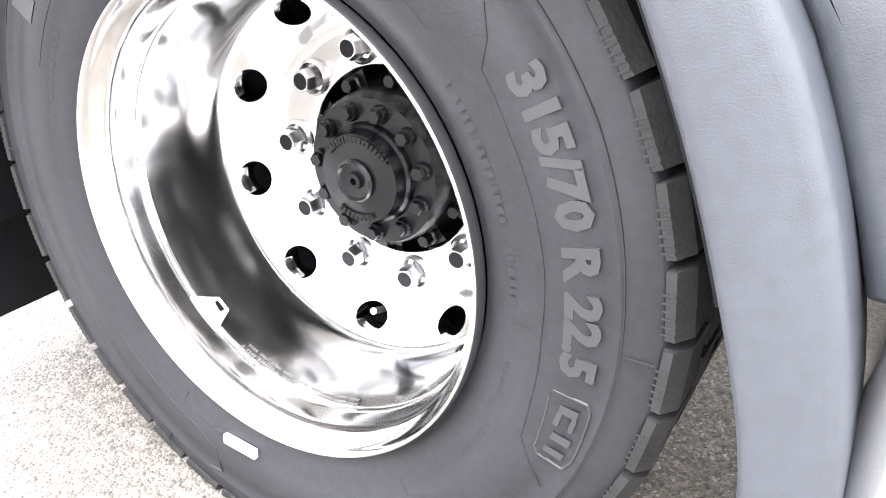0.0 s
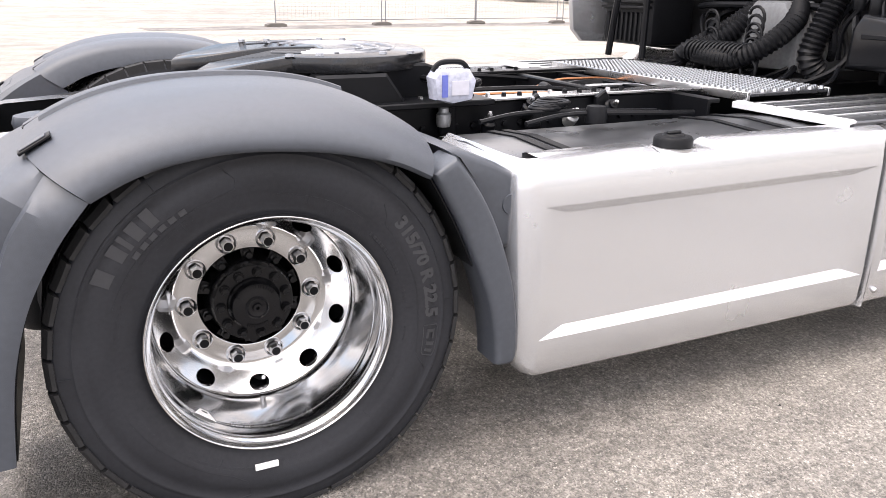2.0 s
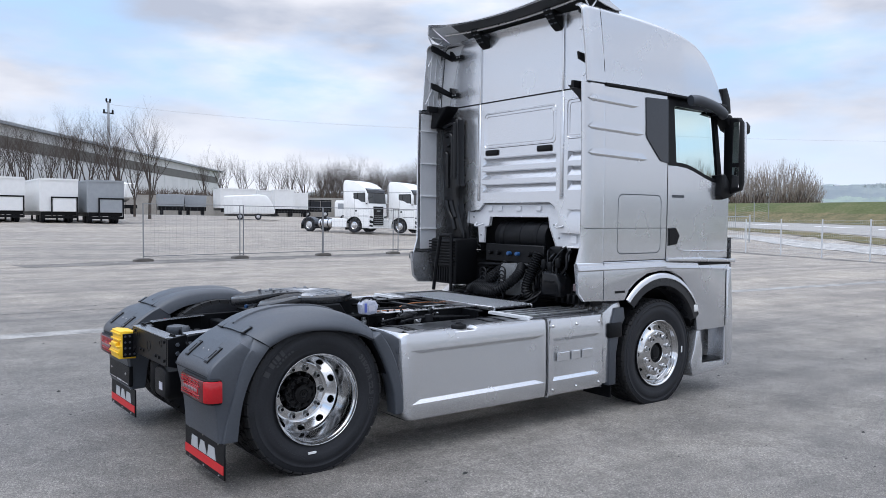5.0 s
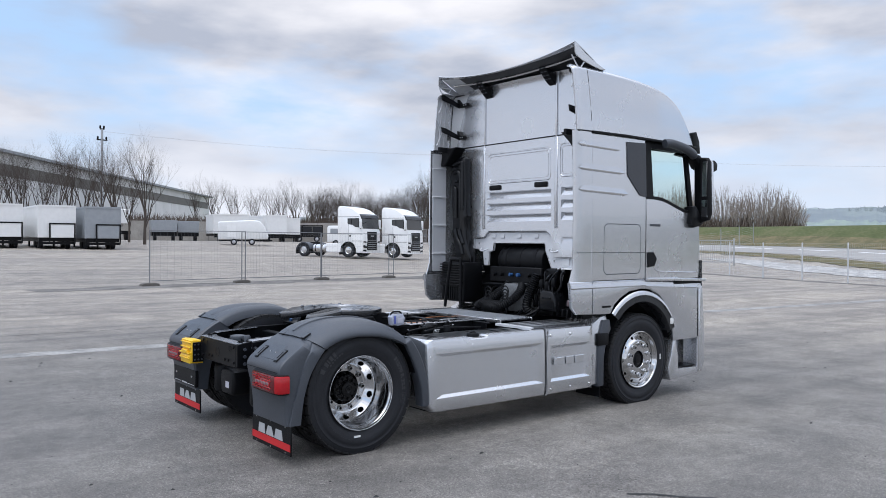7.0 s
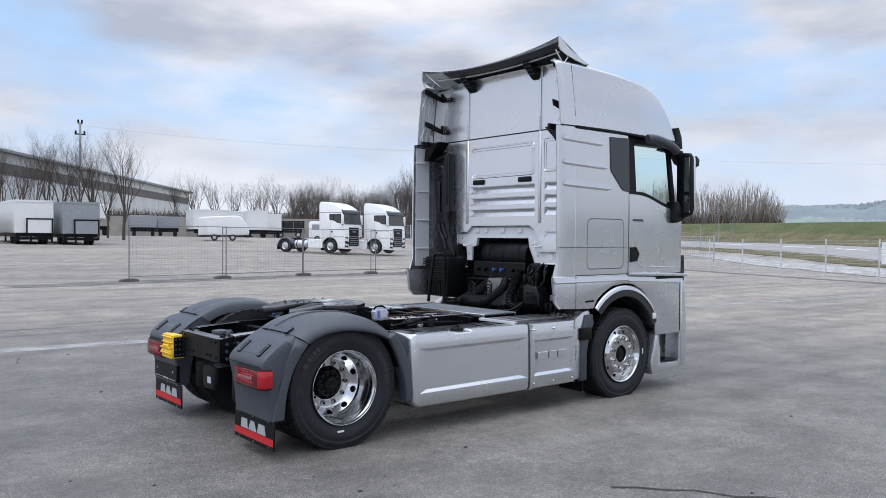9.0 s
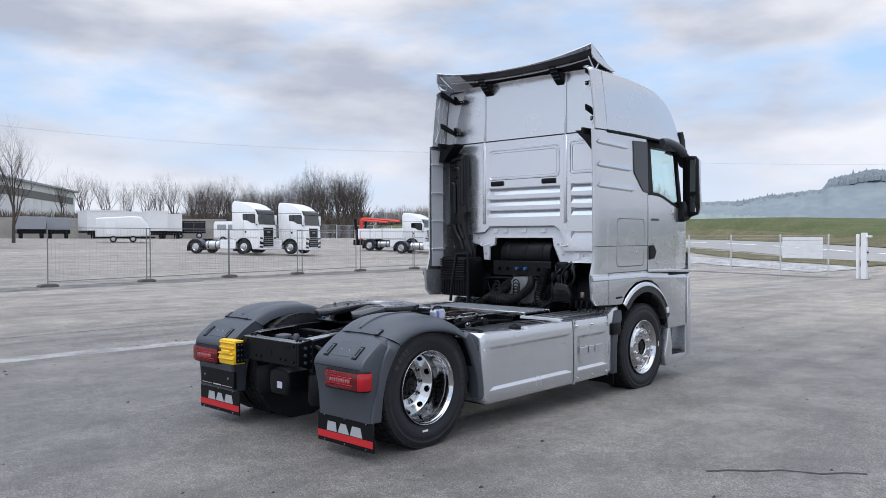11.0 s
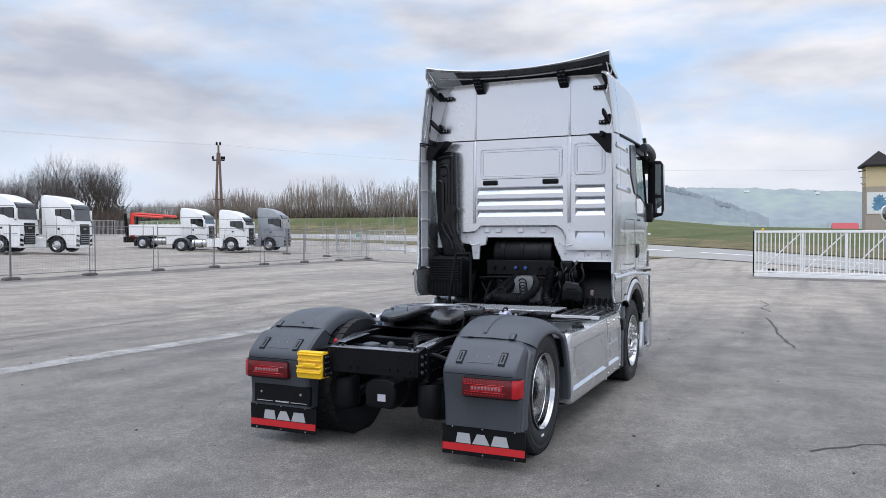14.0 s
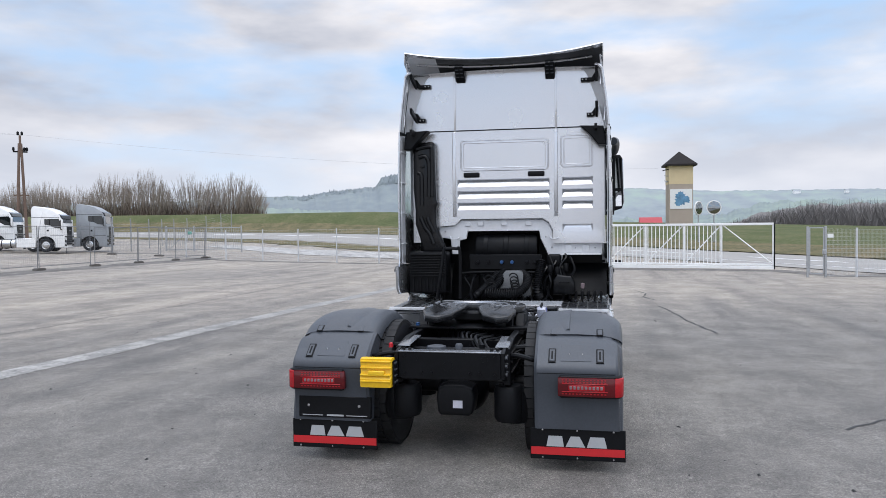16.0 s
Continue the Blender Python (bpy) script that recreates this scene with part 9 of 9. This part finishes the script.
def hall():
    (x0, y0), (x1, y1) = (-12.4, 76.7), (82.0, 208.0)
    ux, uy = x1 - x0, y1 - y0
    length = math.hypot(ux, uy)
    h = thing("industrial_hall", "long grey industrial hall with a dark glazing band behind trees", "building", pose(x0, y0, 1.0, 0, 0, math.degrees(math.atan2(uy, ux))))
    wall = surface("hall_cladding", (0.68, 0.68, 0.67), 0.7, vary=0.1, scale=0.3)
    dark = surface("hall_band", (0.13, 0.122, 0.11), 0.6, vary=0.25, scale=0.4)
    part("wall", box(bmesh.new(), 0, length, 0, 60, -1, 12.6), wall, h)
    part("roof", box(bmesh.new(), -1, length + 1, -0.9, 61, 12.6, 13.0), DIRTY_GREY, h, "flat roof with a dark edge")
    part("glazing_band", box(bmesh.new(), 2, length - 2, -0.12, 0.1, 9.4, 11.1), dark, h)
    part("lower_band", box(bmesh.new(), 2, length - 2, -0.1, 0.1, 0.0, 4.8), dark, h)
    for i in range(int(length / 6)):
        part("wall_panel", box(bmesh.new(), 6 * i + 0.15, 6 * i + 5.85, -0.06, 0.02, 4.9, 9.3), wall, h)
    (x0, y0), (x1, y1) = seen_from_yard(84, 118), seen_from_yard(58.2, 121)
    w = thing("yard_wall", "long low weathered concrete wall along the yard", "wall", pose(x0, y0, ground_height(x0, y0), 0, 0, math.degrees(math.atan2(y1 - y0, x1 - x0))), kind="structure")
    length = math.hypot(x1 - x0, y1 - y0)
    for i in range(int(length / 4)):
        part("wall_panel", box(bmesh.new(), 4 * i, 4 * i + 3.95, 0, 0.25, -0.6, 2.6), CONCRETE, w)


hall()


# ---- trees ----
def grow(bm, p, d, length, r, depth, rnd, up=0.25, seg=4, spread=0.55):
    """A limb with its branches; returns nothing."""
    steps = 3
    pts, radii = [p.copy()], [r]
    q = p.copy()
    dd = d.copy()
    for k in range(steps):
        dd = (dd + Vector((rnd.uniform(-1, 1), rnd.uniform(-1, 1), rnd.uniform(-0.4, 0.9))) * 0.14 + Vector((0, 0, up * 0.12))).normalized()
        q = q + dd * length / steps
        pts.append(q.copy())
        radii.append(r * (1 - 0.45 * (k + 1) / steps))
    tube(bm, pts, r, seg if depth > 1 else 3, radii)
    if depth <= 0:
        return
    n = 4 if depth > 1 else 5
    for k in range(n):
        i = rnd.choice((1, 2, 3, 3)) if k else 3
        out = Vector((rnd.gauss(0, 1), rnd.gauss(0, 1), rnd.gauss(0.3, 0.6))).normalized()
        nd = (dd * (1 - spread) + out * spread + Vector((0, 0, up))).normalized()
        grow(bm, pts[i], nd, length * rnd.uniform(0.52, 0.72), radii[i] * 0.6, depth - 1, rnd, up, seg, spread)


def bare_tree(seed, height, label="bare deciduous tree without leaves"):
    rnd = random.Random(seed)
    t = thing("bare_tree", label, "tree", group="bare trees behind the yard")
    part("trunk", tube(bmesh.new(), [(0, 0, -0.6), (0.05, 0, height * 0.15), (0.1, 0.05, height * 0.34)], 0.2, 7, [height * 0.017, height * 0.013, height * 0.010]), BARK, t)
    bm = bmesh.new()
    for k in range(6):
        a = 2 * math.pi * k / 6 + rnd.uniform(-0.4, 0.4)
        z = height * (0.14 + 0.2 * k / 5)
        grow(bm, Vector((0.05, 0.02, z)), Vector((math.cos(a) * 0.4, math.sin(a) * 0.4, 1.25)).normalized(), height * 0.33, height * 0.0078, 4, rnd, 0.3, 4, 0.5)
    part("crown", bm, BARK, t, "fine bare twigs")
    return t


def woods():
    kinds = [bare_tree(s, 12.0) for s in (11, 12, 13)]
    rnd = random.Random(4)
    spots = []
    for i in range(11):
        spots.append((81.6 - 0.9 * i + rnd.uniform(-0.2, 0.2), rnd.uniform(78, 92), rnd.uniform(0.64, 0.86)))
    for az in (69.2, 68.0, 66.6, 65.2, 64.0, 63.2, 62.3):
        spots.append((az, rnd.uniform(140, 165), rnd.uniform(0.75, 0.95)))
    for i in range(60):
        az = 61.4 - 0.21 * i + rnd.uniform(-0.25, 0.25)
        spots.append((az, rnd.uniform(128, 150), rnd.uniform(0.62, 0.84) * (1.1 if az < 54 else 0.92)))
    spots.append((47.9, 140, 0.45))
    for i, (az, d, k) in enumerate(spots):
        x, y = seen_from_yard(az, d)
        m = on_ground(x, y, rnd.uniform(0, 360)) @ Matrix.Diagonal((k, k, k * rnd.uniform(0.92, 1.1), 1))
        src = kinds[i % 3]
        if i < 3:
            src.matrix_basis = m
        else:
            o = copy_thing(src, pose(0, 0, 0))
            o.matrix_basis = m
    # undergrowth along the wood's foot
    bm = bmesh.new()
    for i in range(14000):
        az = rnd.uniform(48.6, 83)
        d = rnd.uniform(126, 152)
        x, y = seen_from_yard(az, d)
        z = ground_height(x, y)
        h = rnd.uniform(1.6, 5.0)
        a = rnd.uniform(0, 6.28)
        lean = Vector((math.cos(a), math.sin(a), 0)) * h * rnd.uniform(0.05, 0.3)
        p = Vector((x, y, z - 0.3))
        side = Vector((math.sin(a), -math.cos(a), 0)) * rnd.uniform(0.05, 0.22)
        top = p + lean + Vector((0, 0, h))
        bm.faces.new([bm.verts.new(v) for v in (p - side, p + side, top)])
        bm.faces.new([bm.verts.new(v) for v in (p + Vector((0, 0, h * 0.3)) - side.cross(Vector((0, 0, 1))), p + Vector((0, 0, h * 0.3)) + side.cross(Vector((0, 0, 1))), top + lean * 1.5)])
    tagged(part("undergrowth", bm, SHRUB), "dense brown winter undergrowth at the wood's foot", "undergrowth", kind="stuff")


woods()


def willow_shrub(seed, w, h):
    rnd = random.Random(seed)
    s = thing("willow_shrub", "tall pale leafless willow shrub on the grassy bank", "shrub", group="willow shrubs on the bank")
    bm, low = bmesh.new(), bmesh.new()
    for i in range(210):
        a, r = rnd.uniform(0, 6.28), math.sqrt(rnd.random()) * w / 2
        x, y = r * math.cos(a), r * math.sin(a) * 0.7
        hh = h * (1 - 0.45 * (r / (w / 2)) ** 2) * rnd.uniform(0.7, 1.0)
        lean = Vector((x * 0.65 + rnd.uniform(-0.4, 0.4), y * 0.2 + rnd.uniform(-0.4, 0.4), 0))
        p = Vector((x, y, -0.3))
        pts = [p, p + lean * 0.3 + Vector((0, 0, hh * 0.45)), p + lean + Vector((0, 0, hh))]
        tube(bm, pts, 0.03, 3, [0.034, 0.022, 0.006])
        for k in range(5):
            q = pts[1].lerp(pts[2], rnd.uniform(0, 0.8))
            tube(bm, [q, q + Vector((rnd.uniform(-0.3, 0.3), rnd.uniform(-0.3, 0.3), rnd.uniform(0.5, 1.2)))], 0.012, 3, [0.014, 0.005])
    for i in range(500):
        a, r = rnd.uniform(0, 6.28), math.sqrt(rnd.random()) * w / 2 * 1.05
        p = Vector((r * math.cos(a), r * math.sin(a) * 0.7, -0.2))
        hh = rnd.uniform(0.5, h * 0.36)
        side = Vector((math.sin(a * 7), math.cos(a * 7), 0)) * rnd.uniform(0.04, 0.12)
        low.faces.new([low.verts.new(v) for v in (p - side, p + side, p + Vector((rnd.uniform(-0.6, 0.6), rnd.uniform(-0.6, 0.6), hh)))])
    part("branchwork", bm, TWIG, s)["kind"] = "stuff"
    part("thicket", low, SHRUB, s)
    return s


def shrubs():
    kinds = [willow_shrub(s, 7.0, 6.2) for s in (21, 22)]
    rnd = random.Random(9)
    spots = [(47.2, 150, 0.62), (46.0, 150, 0.68), (44.6, 150, 0.71), (43.2, 150, 0.79), (41.9, 148, 1.13), (40.5, 148, 1.08), (39.1, 148, 1.02), (37.9, 150, 0.68), (36.6, 146, 1.36), (34.6, 146, 1.48), (32.9, 148, 0.62), (31.4, 146, 1.36), (29.0, 146, 1.48), (27.6, 146, 0.91)]
    for i, (az, d, k) in enumerate(spots):
        x, y = seen_from_yard(az, d)
        m = on_ground(x, y, rnd.uniform(0, 360)) @ Matrix.Diagonal((k, k, k, 1))
        src = kinds[i % 2]
        if i < 2:
            src.matrix_basis = m
        else:
            copy_thing(src, pose(0, 0, 0)).matrix_basis = m


shrubs()


def poles():
    x, y = 26.4, 106.6
    p = thing("power_pole", "tall grey concrete power pole with insulators", "pole", on_ground(x, y))
    top = 16.9 - ground_height(x, y)
    part("mast", tube(bmesh.new(), [(0, 0, -1), (0, 0, top)], 0.2, 10, [0.26, 0.15]), GALV, p)
    for z, w in ((top - 1.6, 0.7), (top - 0.1, 0.3)):
        part("cross_arm", box(bmesh.new(), -w, w, -0.08, 0.08, z, z + 0.16), CHASSIS, p)
        for s in (-1, 1):
            part("insulator", lathe(bmesh.new(), [(0.03, z + 0.15), (0.13, z + 0.2), (0.13, z + 0.5), (0.03, z + 0.6)], 8, s * w * 0.8, 0, "z"), CHASSIS, p)
    x2, y2 = 69.5, 61.8
    q = thing("power_pole", "brown wooden double power pole with insulators", "pole", on_ground(x2, y2, 42))
    t2 = 12.4 - ground_height(x2, y2)
    for s in (-1, 1):
        part("mast", tube(bmesh.new(), [(0, s * 0.5, -1), (0, s * 0.1, t2 - 0.9)], 0.18, 8, [0.19, 0.13]), POLE_WOOD, q)
    part("mast_top", tube(bmesh.new(), [(0, 0, t2 - 2.4), (0, 0, t2)], 0.12, 8), POLE_WOOD, q)
    part("cross_arm", box(bmesh.new(), -0.07, 0.07, -0.72, 0.72, t2 - 1.9, t2 - 1.74), CHASSIS, q)
    part("brace", box(bmesh.new(), -0.06, 0.06, -0.75, 0.75, t2 * 0.42, t2 * 0.42 + 0.15), POLE_WOOD, q)
    for yy, z in ((-0.66, t2 - 1.74), (0.66, t2 - 1.74), (-0.4, t2 - 1.74), (-0.2, t2), (0.2, t2)):
        part("insulator", lathe(bmesh.new(), [(0.03, z), (0.13, z + 0.05), (0.13, z + 0.35), (0.03, z + 0.45)], 8, 0, yy, "z"), CHASSIS, q)
    a, b = Vector((x, y, 16.6)), Vector((x2, y2, 12.5))
    for off in (0.0, 0.5):
        pts = [a.lerp(b, k / 16) + Vector((off, off, -3.4 * 4 * (k / 16) * (1 - k / 16) * 0.25)) for k in range(17)]
        tagged(part("power_line", tube(bmesh.new(), pts, 0.011, 4), GALV), "thin power line between two poles", "cable", "power lines")
    c = Vector((106.5, -12.3 + 2.9, 9.6))
    pts = [b.lerp(c, k / 16) + Vector((0, 0, -1.2 * 4 * (k / 16) * (1 - k / 16))) for k in range(17)]
    tagged(part("power_line", tube(bmesh.new(), pts, 0.011, 4), GALV), "thin power line to the transformer tower", "cable", "power lines")


poles()


# ---- road, bank, hills ----
def road_point(along, s):
    s += 4.0 - road_bend(along)
    return 27 + 0.743 * along + 0.669 * s, -13 + 0.669 * along - 0.743 * s


ribbon("road", [road_point(a, -0.7) for a in range(-60, 150, 4)], 8.6, ROAD, 0.03, "grey country road behind the fence", "road")
for k in range(18):
    a = -40 + 9 * k
    ribbon("lane_dash", [road_point(a, 0.0), road_point(a + 5.5, 0.0)], 0.28, WHITE_PANEL, 0.04, "white dash along the road's middle", "marking", kind="structure")
ribbon("edge_line", [road_point(a, -3.2) for a in range(-60, 24, 7)], 0.14, WHITE_PANEL, 0.04, "white line at the road's edge", "marking")
ribbon("gravel_strip", [road_point(a, -9.9 - 0.115 * (a - 24)) for a in range(23, 64, 3)], 3.4, GRAVEL, 0.03, "slope of pale gravel between yard and road", "gravel", 0.04)
ribbon("verge", [road_point(a, -6.9 - 0.03 * (a - 24)) for a in range(24, 130, 4)], 3.2, ROUGH_GRASS, 0.04, "narrow strip of dry grass beside the road", "grass", 0.1)
ribbon("bank", [road_point(a, 8.0) for a in range(-80, 150, 4)], 7.4, ROUGH_GRASS, 0.05, "rough brown grass at the foot of the bank", "grass", 0.03)
ribbon("crack", [(0.9, -3.1), (1.05, -3.22), (1.16, -3.38), (1.3, -3.5), (1.4, -3.75), (1.55, -3.85), (1.62, -3.98)], 0.028, CRACK, 0.004, "short dark crack in the asphalt", "crack", 0.3)
ribbon("crack", [(7.2, -2.98), (9.0, -2.7), (10.2, -2.62), (12.0, -2.4)], 0.045, CRACK, 0.004, "long dark crack in the asphalt", "crack", 0.4)
ribbon("crack", [(13.4, -2.45), (14.5, -2.2), (15.5, -2.35), (16.6, -2.1)], 0.045, CRACK, 0.004, "dark crack in the asphalt", "crack", 0.4)
ribbon("crack", [(-6, 9.0), (0, 8.9), (6, 9.1), (11, 8.8), (20, 9.0)], 0.03, CRACK, 0.003, "fine straight joint in the asphalt", "crack", 0.2)

ribbon("stain", [(2, 22.0), (6.1, 22.6), (14.1, 23.9), (22.3, 24.6), (31, 25.0), (39.3, 25.1), (44, 25.3)], 1.7, DIRT, 0.006, "dark damp dirt along the mobile fence", "stain", 0.12)
ribbon("stain", [(43.4, 26.6), (41.2, 22.8), (38.2, 16.6), (35.7, 10.8), (33.5, 5.4)], 1.1, DIRT, 0.006, "dark damp dirt along the fence posts", "stain", 0.15)
ribbon("stain", [(29.6, -1.2), (28.6, -4.0), (27.6, -8.3), (24.6, -9.6), (26.5, -14.5)], 1.4, DIRT, 0.006, "dark damp dirt under the gate", "stain", 0.15)


def yard_litter():
    rnd = random.Random(8)
    bm = bmesh.new()
    for i in range(1100):
        x, y = rnd.uniform(-6, 16), rnd.uniform(-8, 10)
        if -1 < x < 5 and -1.3 < y < 1.3:
            continue
        r = rnd.uniform(0.004, 0.009) if i % 6 else rnd.uniform(0.01, 0.022)
        z = ground_height(x, y)
        a = rnd.uniform(0, 6.28)
        ring = [bm.verts.new((x + r * rnd.uniform(0.6, 1.8) * math.cos(a + k * 1.256), y + r * rnd.uniform(0.5, 1.2) * math.sin(a + k * 1.256), z)) for k in range(5)]
        top = bm.verts.new((x, y, z + r * 0.7))
        for k in range(5):
            bm.faces.new((ring[k], ring[(k + 1) % 5], top))
    tagged(part("leaf_litter", bm, CRACK), "scattered dark crumbs and dead leaves on the asphalt", "litter", kind="stuff")


yard_litter()


def ridge(name, label, material, d, profile, base, rough, seed, az0=-180, az1=180, kind="structure"):
    """A far ridge: heights by direction, as seen from the yard, with an uneven crest."""
    bm, rows = bmesh.new(), []
    rnd = random.Random(seed)

    def height_at(az):
        for (a0, h0), (a1, h1) in zip(profile, profile[1:]):
            if a0 <= az <= a1:
                return h0 + (h1 - h0) * (az - a0) / (a1 - a0)
        return profile[-1][1] if az >= profile[-1][0] else profile[0][1]

    steps = int((az1 - az0) * (14 if "wood" in name else 5))
    for k in range(steps + 1):
        az = az0 + (az1 - az0) * k / steps
        h = height_at(az)
        h += noise.noise(Vector((az * 0.9, seed, 0))) * rough + noise.noise(Vector((az * 4.0, seed, 3))) * rough * 0.5
        tip = rnd.uniform(-0.6, 1) * rough * 0.15
        low = sum(height_at(az + s) for s in range(-6, 7)) / 13
        row = []
        for dd, q in ((d * 0.7, 0.0), (d * 0.8, 0.25), (d * 0.9, 0.62), (d * 0.97, 0.93), (d, 1.0), (d * 1.05, 0.8)):
            x, y = seen_from_yard(az, dd)
            row.append((x, y, base + ((h if q == 1.0 else min(low, h - 1.0 if q > 0.9 else low)) - base) * q + (tip if q == 1.0 else 0.0)))
        rows.append(row)
    ob = part(name, loft(bm, rows), material, sharp=180)
    return tagged(ob, label, "hill", kind=kind)


HILLS = ((-60, 38), (-18, 40), (-8, 42), (-2, 48), (2, 52), (6, 55), (11, 56), (13, 55), (15, 53), (18, 46), (22, 42), (26, 42), (32, 34), (60, 30))


def hill_crest(az):
    for (a0, h0), (a1, h1) in zip(HILLS, HILLS[1:]):
        if a0 <= az <= a1:
            return h0 + (h1 - h0) * (az - a0) / (a1 - a0)
    return HILLS[-1][1]


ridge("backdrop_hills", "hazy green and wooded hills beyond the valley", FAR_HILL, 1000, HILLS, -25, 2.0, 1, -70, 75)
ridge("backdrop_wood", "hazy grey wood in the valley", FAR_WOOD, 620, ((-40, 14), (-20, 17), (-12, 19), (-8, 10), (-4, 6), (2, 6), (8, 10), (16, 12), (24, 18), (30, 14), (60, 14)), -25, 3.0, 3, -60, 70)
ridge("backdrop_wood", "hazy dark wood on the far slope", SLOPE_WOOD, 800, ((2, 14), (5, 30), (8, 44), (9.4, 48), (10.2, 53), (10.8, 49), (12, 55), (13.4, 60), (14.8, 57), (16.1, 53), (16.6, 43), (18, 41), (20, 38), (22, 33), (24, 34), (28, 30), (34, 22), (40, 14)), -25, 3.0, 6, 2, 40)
ridge("backdrop_trees", "bare brown wood beyond the meadow", MID_WOOD, 300, ((-60, 5), (-30, 6.5), (-18, 8.5), (-13, 8), (-10, 5.5), (-8.5, 2), (-7, 0)), -12, 1.6, 4, -60, -7)


def slope_wood():
    """Firs and bare trees on the far wooded slope, too far to tell apart."""
    rnd = random.Random(23)
    crest = ((4, 24), (8, 43), (9.4, 47), (10.2, 52), (10.8, 48), (12, 54), (13.4, 59), (14.8, 56), (16.1, 52), (16.6, 42), (18, 40), (20, 37), (22, 32), (24, 32))
    vs, fs = [], []
    for i in range(2200):
        az = rnd.uniform(4, 24)
        top = 30.0
        for (a0, h0), (a1, h1) in zip(crest, crest[1:]):
            if a0 <= az <= a1:
                top = h0 + (h1 - h0) * (az - a0) / (a1 - a0)
        q = rnd.uniform(0.90, 1.0)
        x, y = seen_from_yard(az, 640 + 158 * q)
        z = -5 + (top + 5) * q - 0.8
        h, w = rnd.uniform(1.0, 2.0) * (1.0 if q < 0.9 else 1.9), rnd.uniform(1.6, 2.6)
        if rnd.random() < 0.06:
            h *= 1.6
        k = len(vs)
        for j in range(5):
            a = 2 * math.pi * j / 5 + i
            vs.append((x + w * math.cos(a), y + w * math.sin(a), z - 2.5))
        for j in range(5):
            a = 2 * math.pi * j / 5 + i
            vs.append((x + w * 0.6 * math.cos(a), y + w * 0.6 * math.sin(a), z + h * 0.35))
        vs.append((x + rnd.uniform(-0.5, 0.5), y, z + h))
        for j in range(5):
            m = (j + 1) % 5
            fs += [(k + j, k + m, k + 5 + m, k + 5 + j), (k + 5 + j, k + 5 + m, k + 10)]
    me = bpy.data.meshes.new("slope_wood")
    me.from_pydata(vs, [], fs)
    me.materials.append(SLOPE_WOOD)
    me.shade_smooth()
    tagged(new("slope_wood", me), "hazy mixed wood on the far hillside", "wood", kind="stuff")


slope_wood()


def far_wood():
    """Bare trees of the wood beyond the meadow, too far to tell apart."""
    rnd = random.Random(17)
    vs, fs = [], []
    for i in range(3600):
        az = rnd.uniform(-48, -6.5)
        x, y = seen_from_yard(az, rnd.uniform(262, 300))
        h = rnd.uniform(0.6, 1.0) * (13.0 if az < -13 else 13.0 - 8.0 * (az + 13) / 6.5)
        cx, cy, z = -math.sin(radians(az)), math.cos(radians(az)), -4.0
        crown = h * rnd.uniform(0.22, 0.36)
        for j in range(13):
            w = 0.16 if j else 0.3
            a0 = 0.0 if j == 0 else rnd.uniform(0.15, 0.6)
            a1 = 1.0 if j == 0 else min(1.12, a0 + rnd.uniform(0.3, 0.6))
            lean = 0.0 if j == 0 else rnd.uniform(-1, 1) * crown
            back = rnd.uniform(-1, 1) * crown
            k = len(vs)
            vs += [(x - cx * w, y - cy * w, z + h * a0), (x + cx * w, y + cy * w, z + h * a0), (x + cx * lean + back, y + cy * lean, z + h * a1 * (1 - 0.12 * abs(lean) / crown))]
            fs.append((k, k + 1, k + 2))
    me = bpy.data.meshes.new("far_wood")
    me.from_pydata(vs, [], fs)
    me.materials.append(MID_WOOD)
    tagged(new("far_wood", me), "bare brown winter wood beyond the meadow", "wood", kind="stuff")


far_wood()
for i, (az, d, z, w) in enumerate(((10.6, 760, 42, 9), (12, 800, 46, 6), (25.5, 620, 19, 14), (23.8, 700, 30, 16), (23.0, 710, 32, 8), (-1, 760, 32, 10), (3.4, 760, 33, 12), (-13, 800, 40, 16), (-16, 800, 40, 8), (26.5, 420, 8, 9), (20.5, 800, 36, 8), (19.4, 800, 38, 10), (18.4, 800, 39, 8))):
    z = hill_crest(az) * 0.93 - 0.6 if d > 600 else z
    x, y = seen_from_yard(az, 970 if d > 600 else d)
    hs = thing("far_house", "small white house on the far hillside", "house", pose(x, y, z, 0, 0, az + 20 * (i % 3)), "houses on the far hills")
    part("wall", box(bmesh.new(), -1.5, 1.5, -w / 4, w / 4, -2, 1.0), WHITE_PAINT, hs)
    part("roof", prism(bmesh.new(), [(-1.8, 1.0), (0, 2.2), (1.8, 1.0)], "y", -w / 4 - 0.3, w / 4 + 0.3), DIRTY_GREY, hs)
red_shed = thing("far_shed", "low shed with a red roof beyond the road", "shed", pose(118.6, -9.2, 0.2))
part("wall", box(bmesh.new(), -2.0, 2.0, -1.4, 1.4, -2.0, 1.6), RENDER_BROWN, red_shed)
part("roof", prism(bmesh.new(), [(-2.2, 1.6), (0.0, 2.7), (2.2, 1.6)], "y", -1.7, 1.7), surface("red_roof", (0.42, 0.05, 0.06), 0.6), red_shed, "red roof")
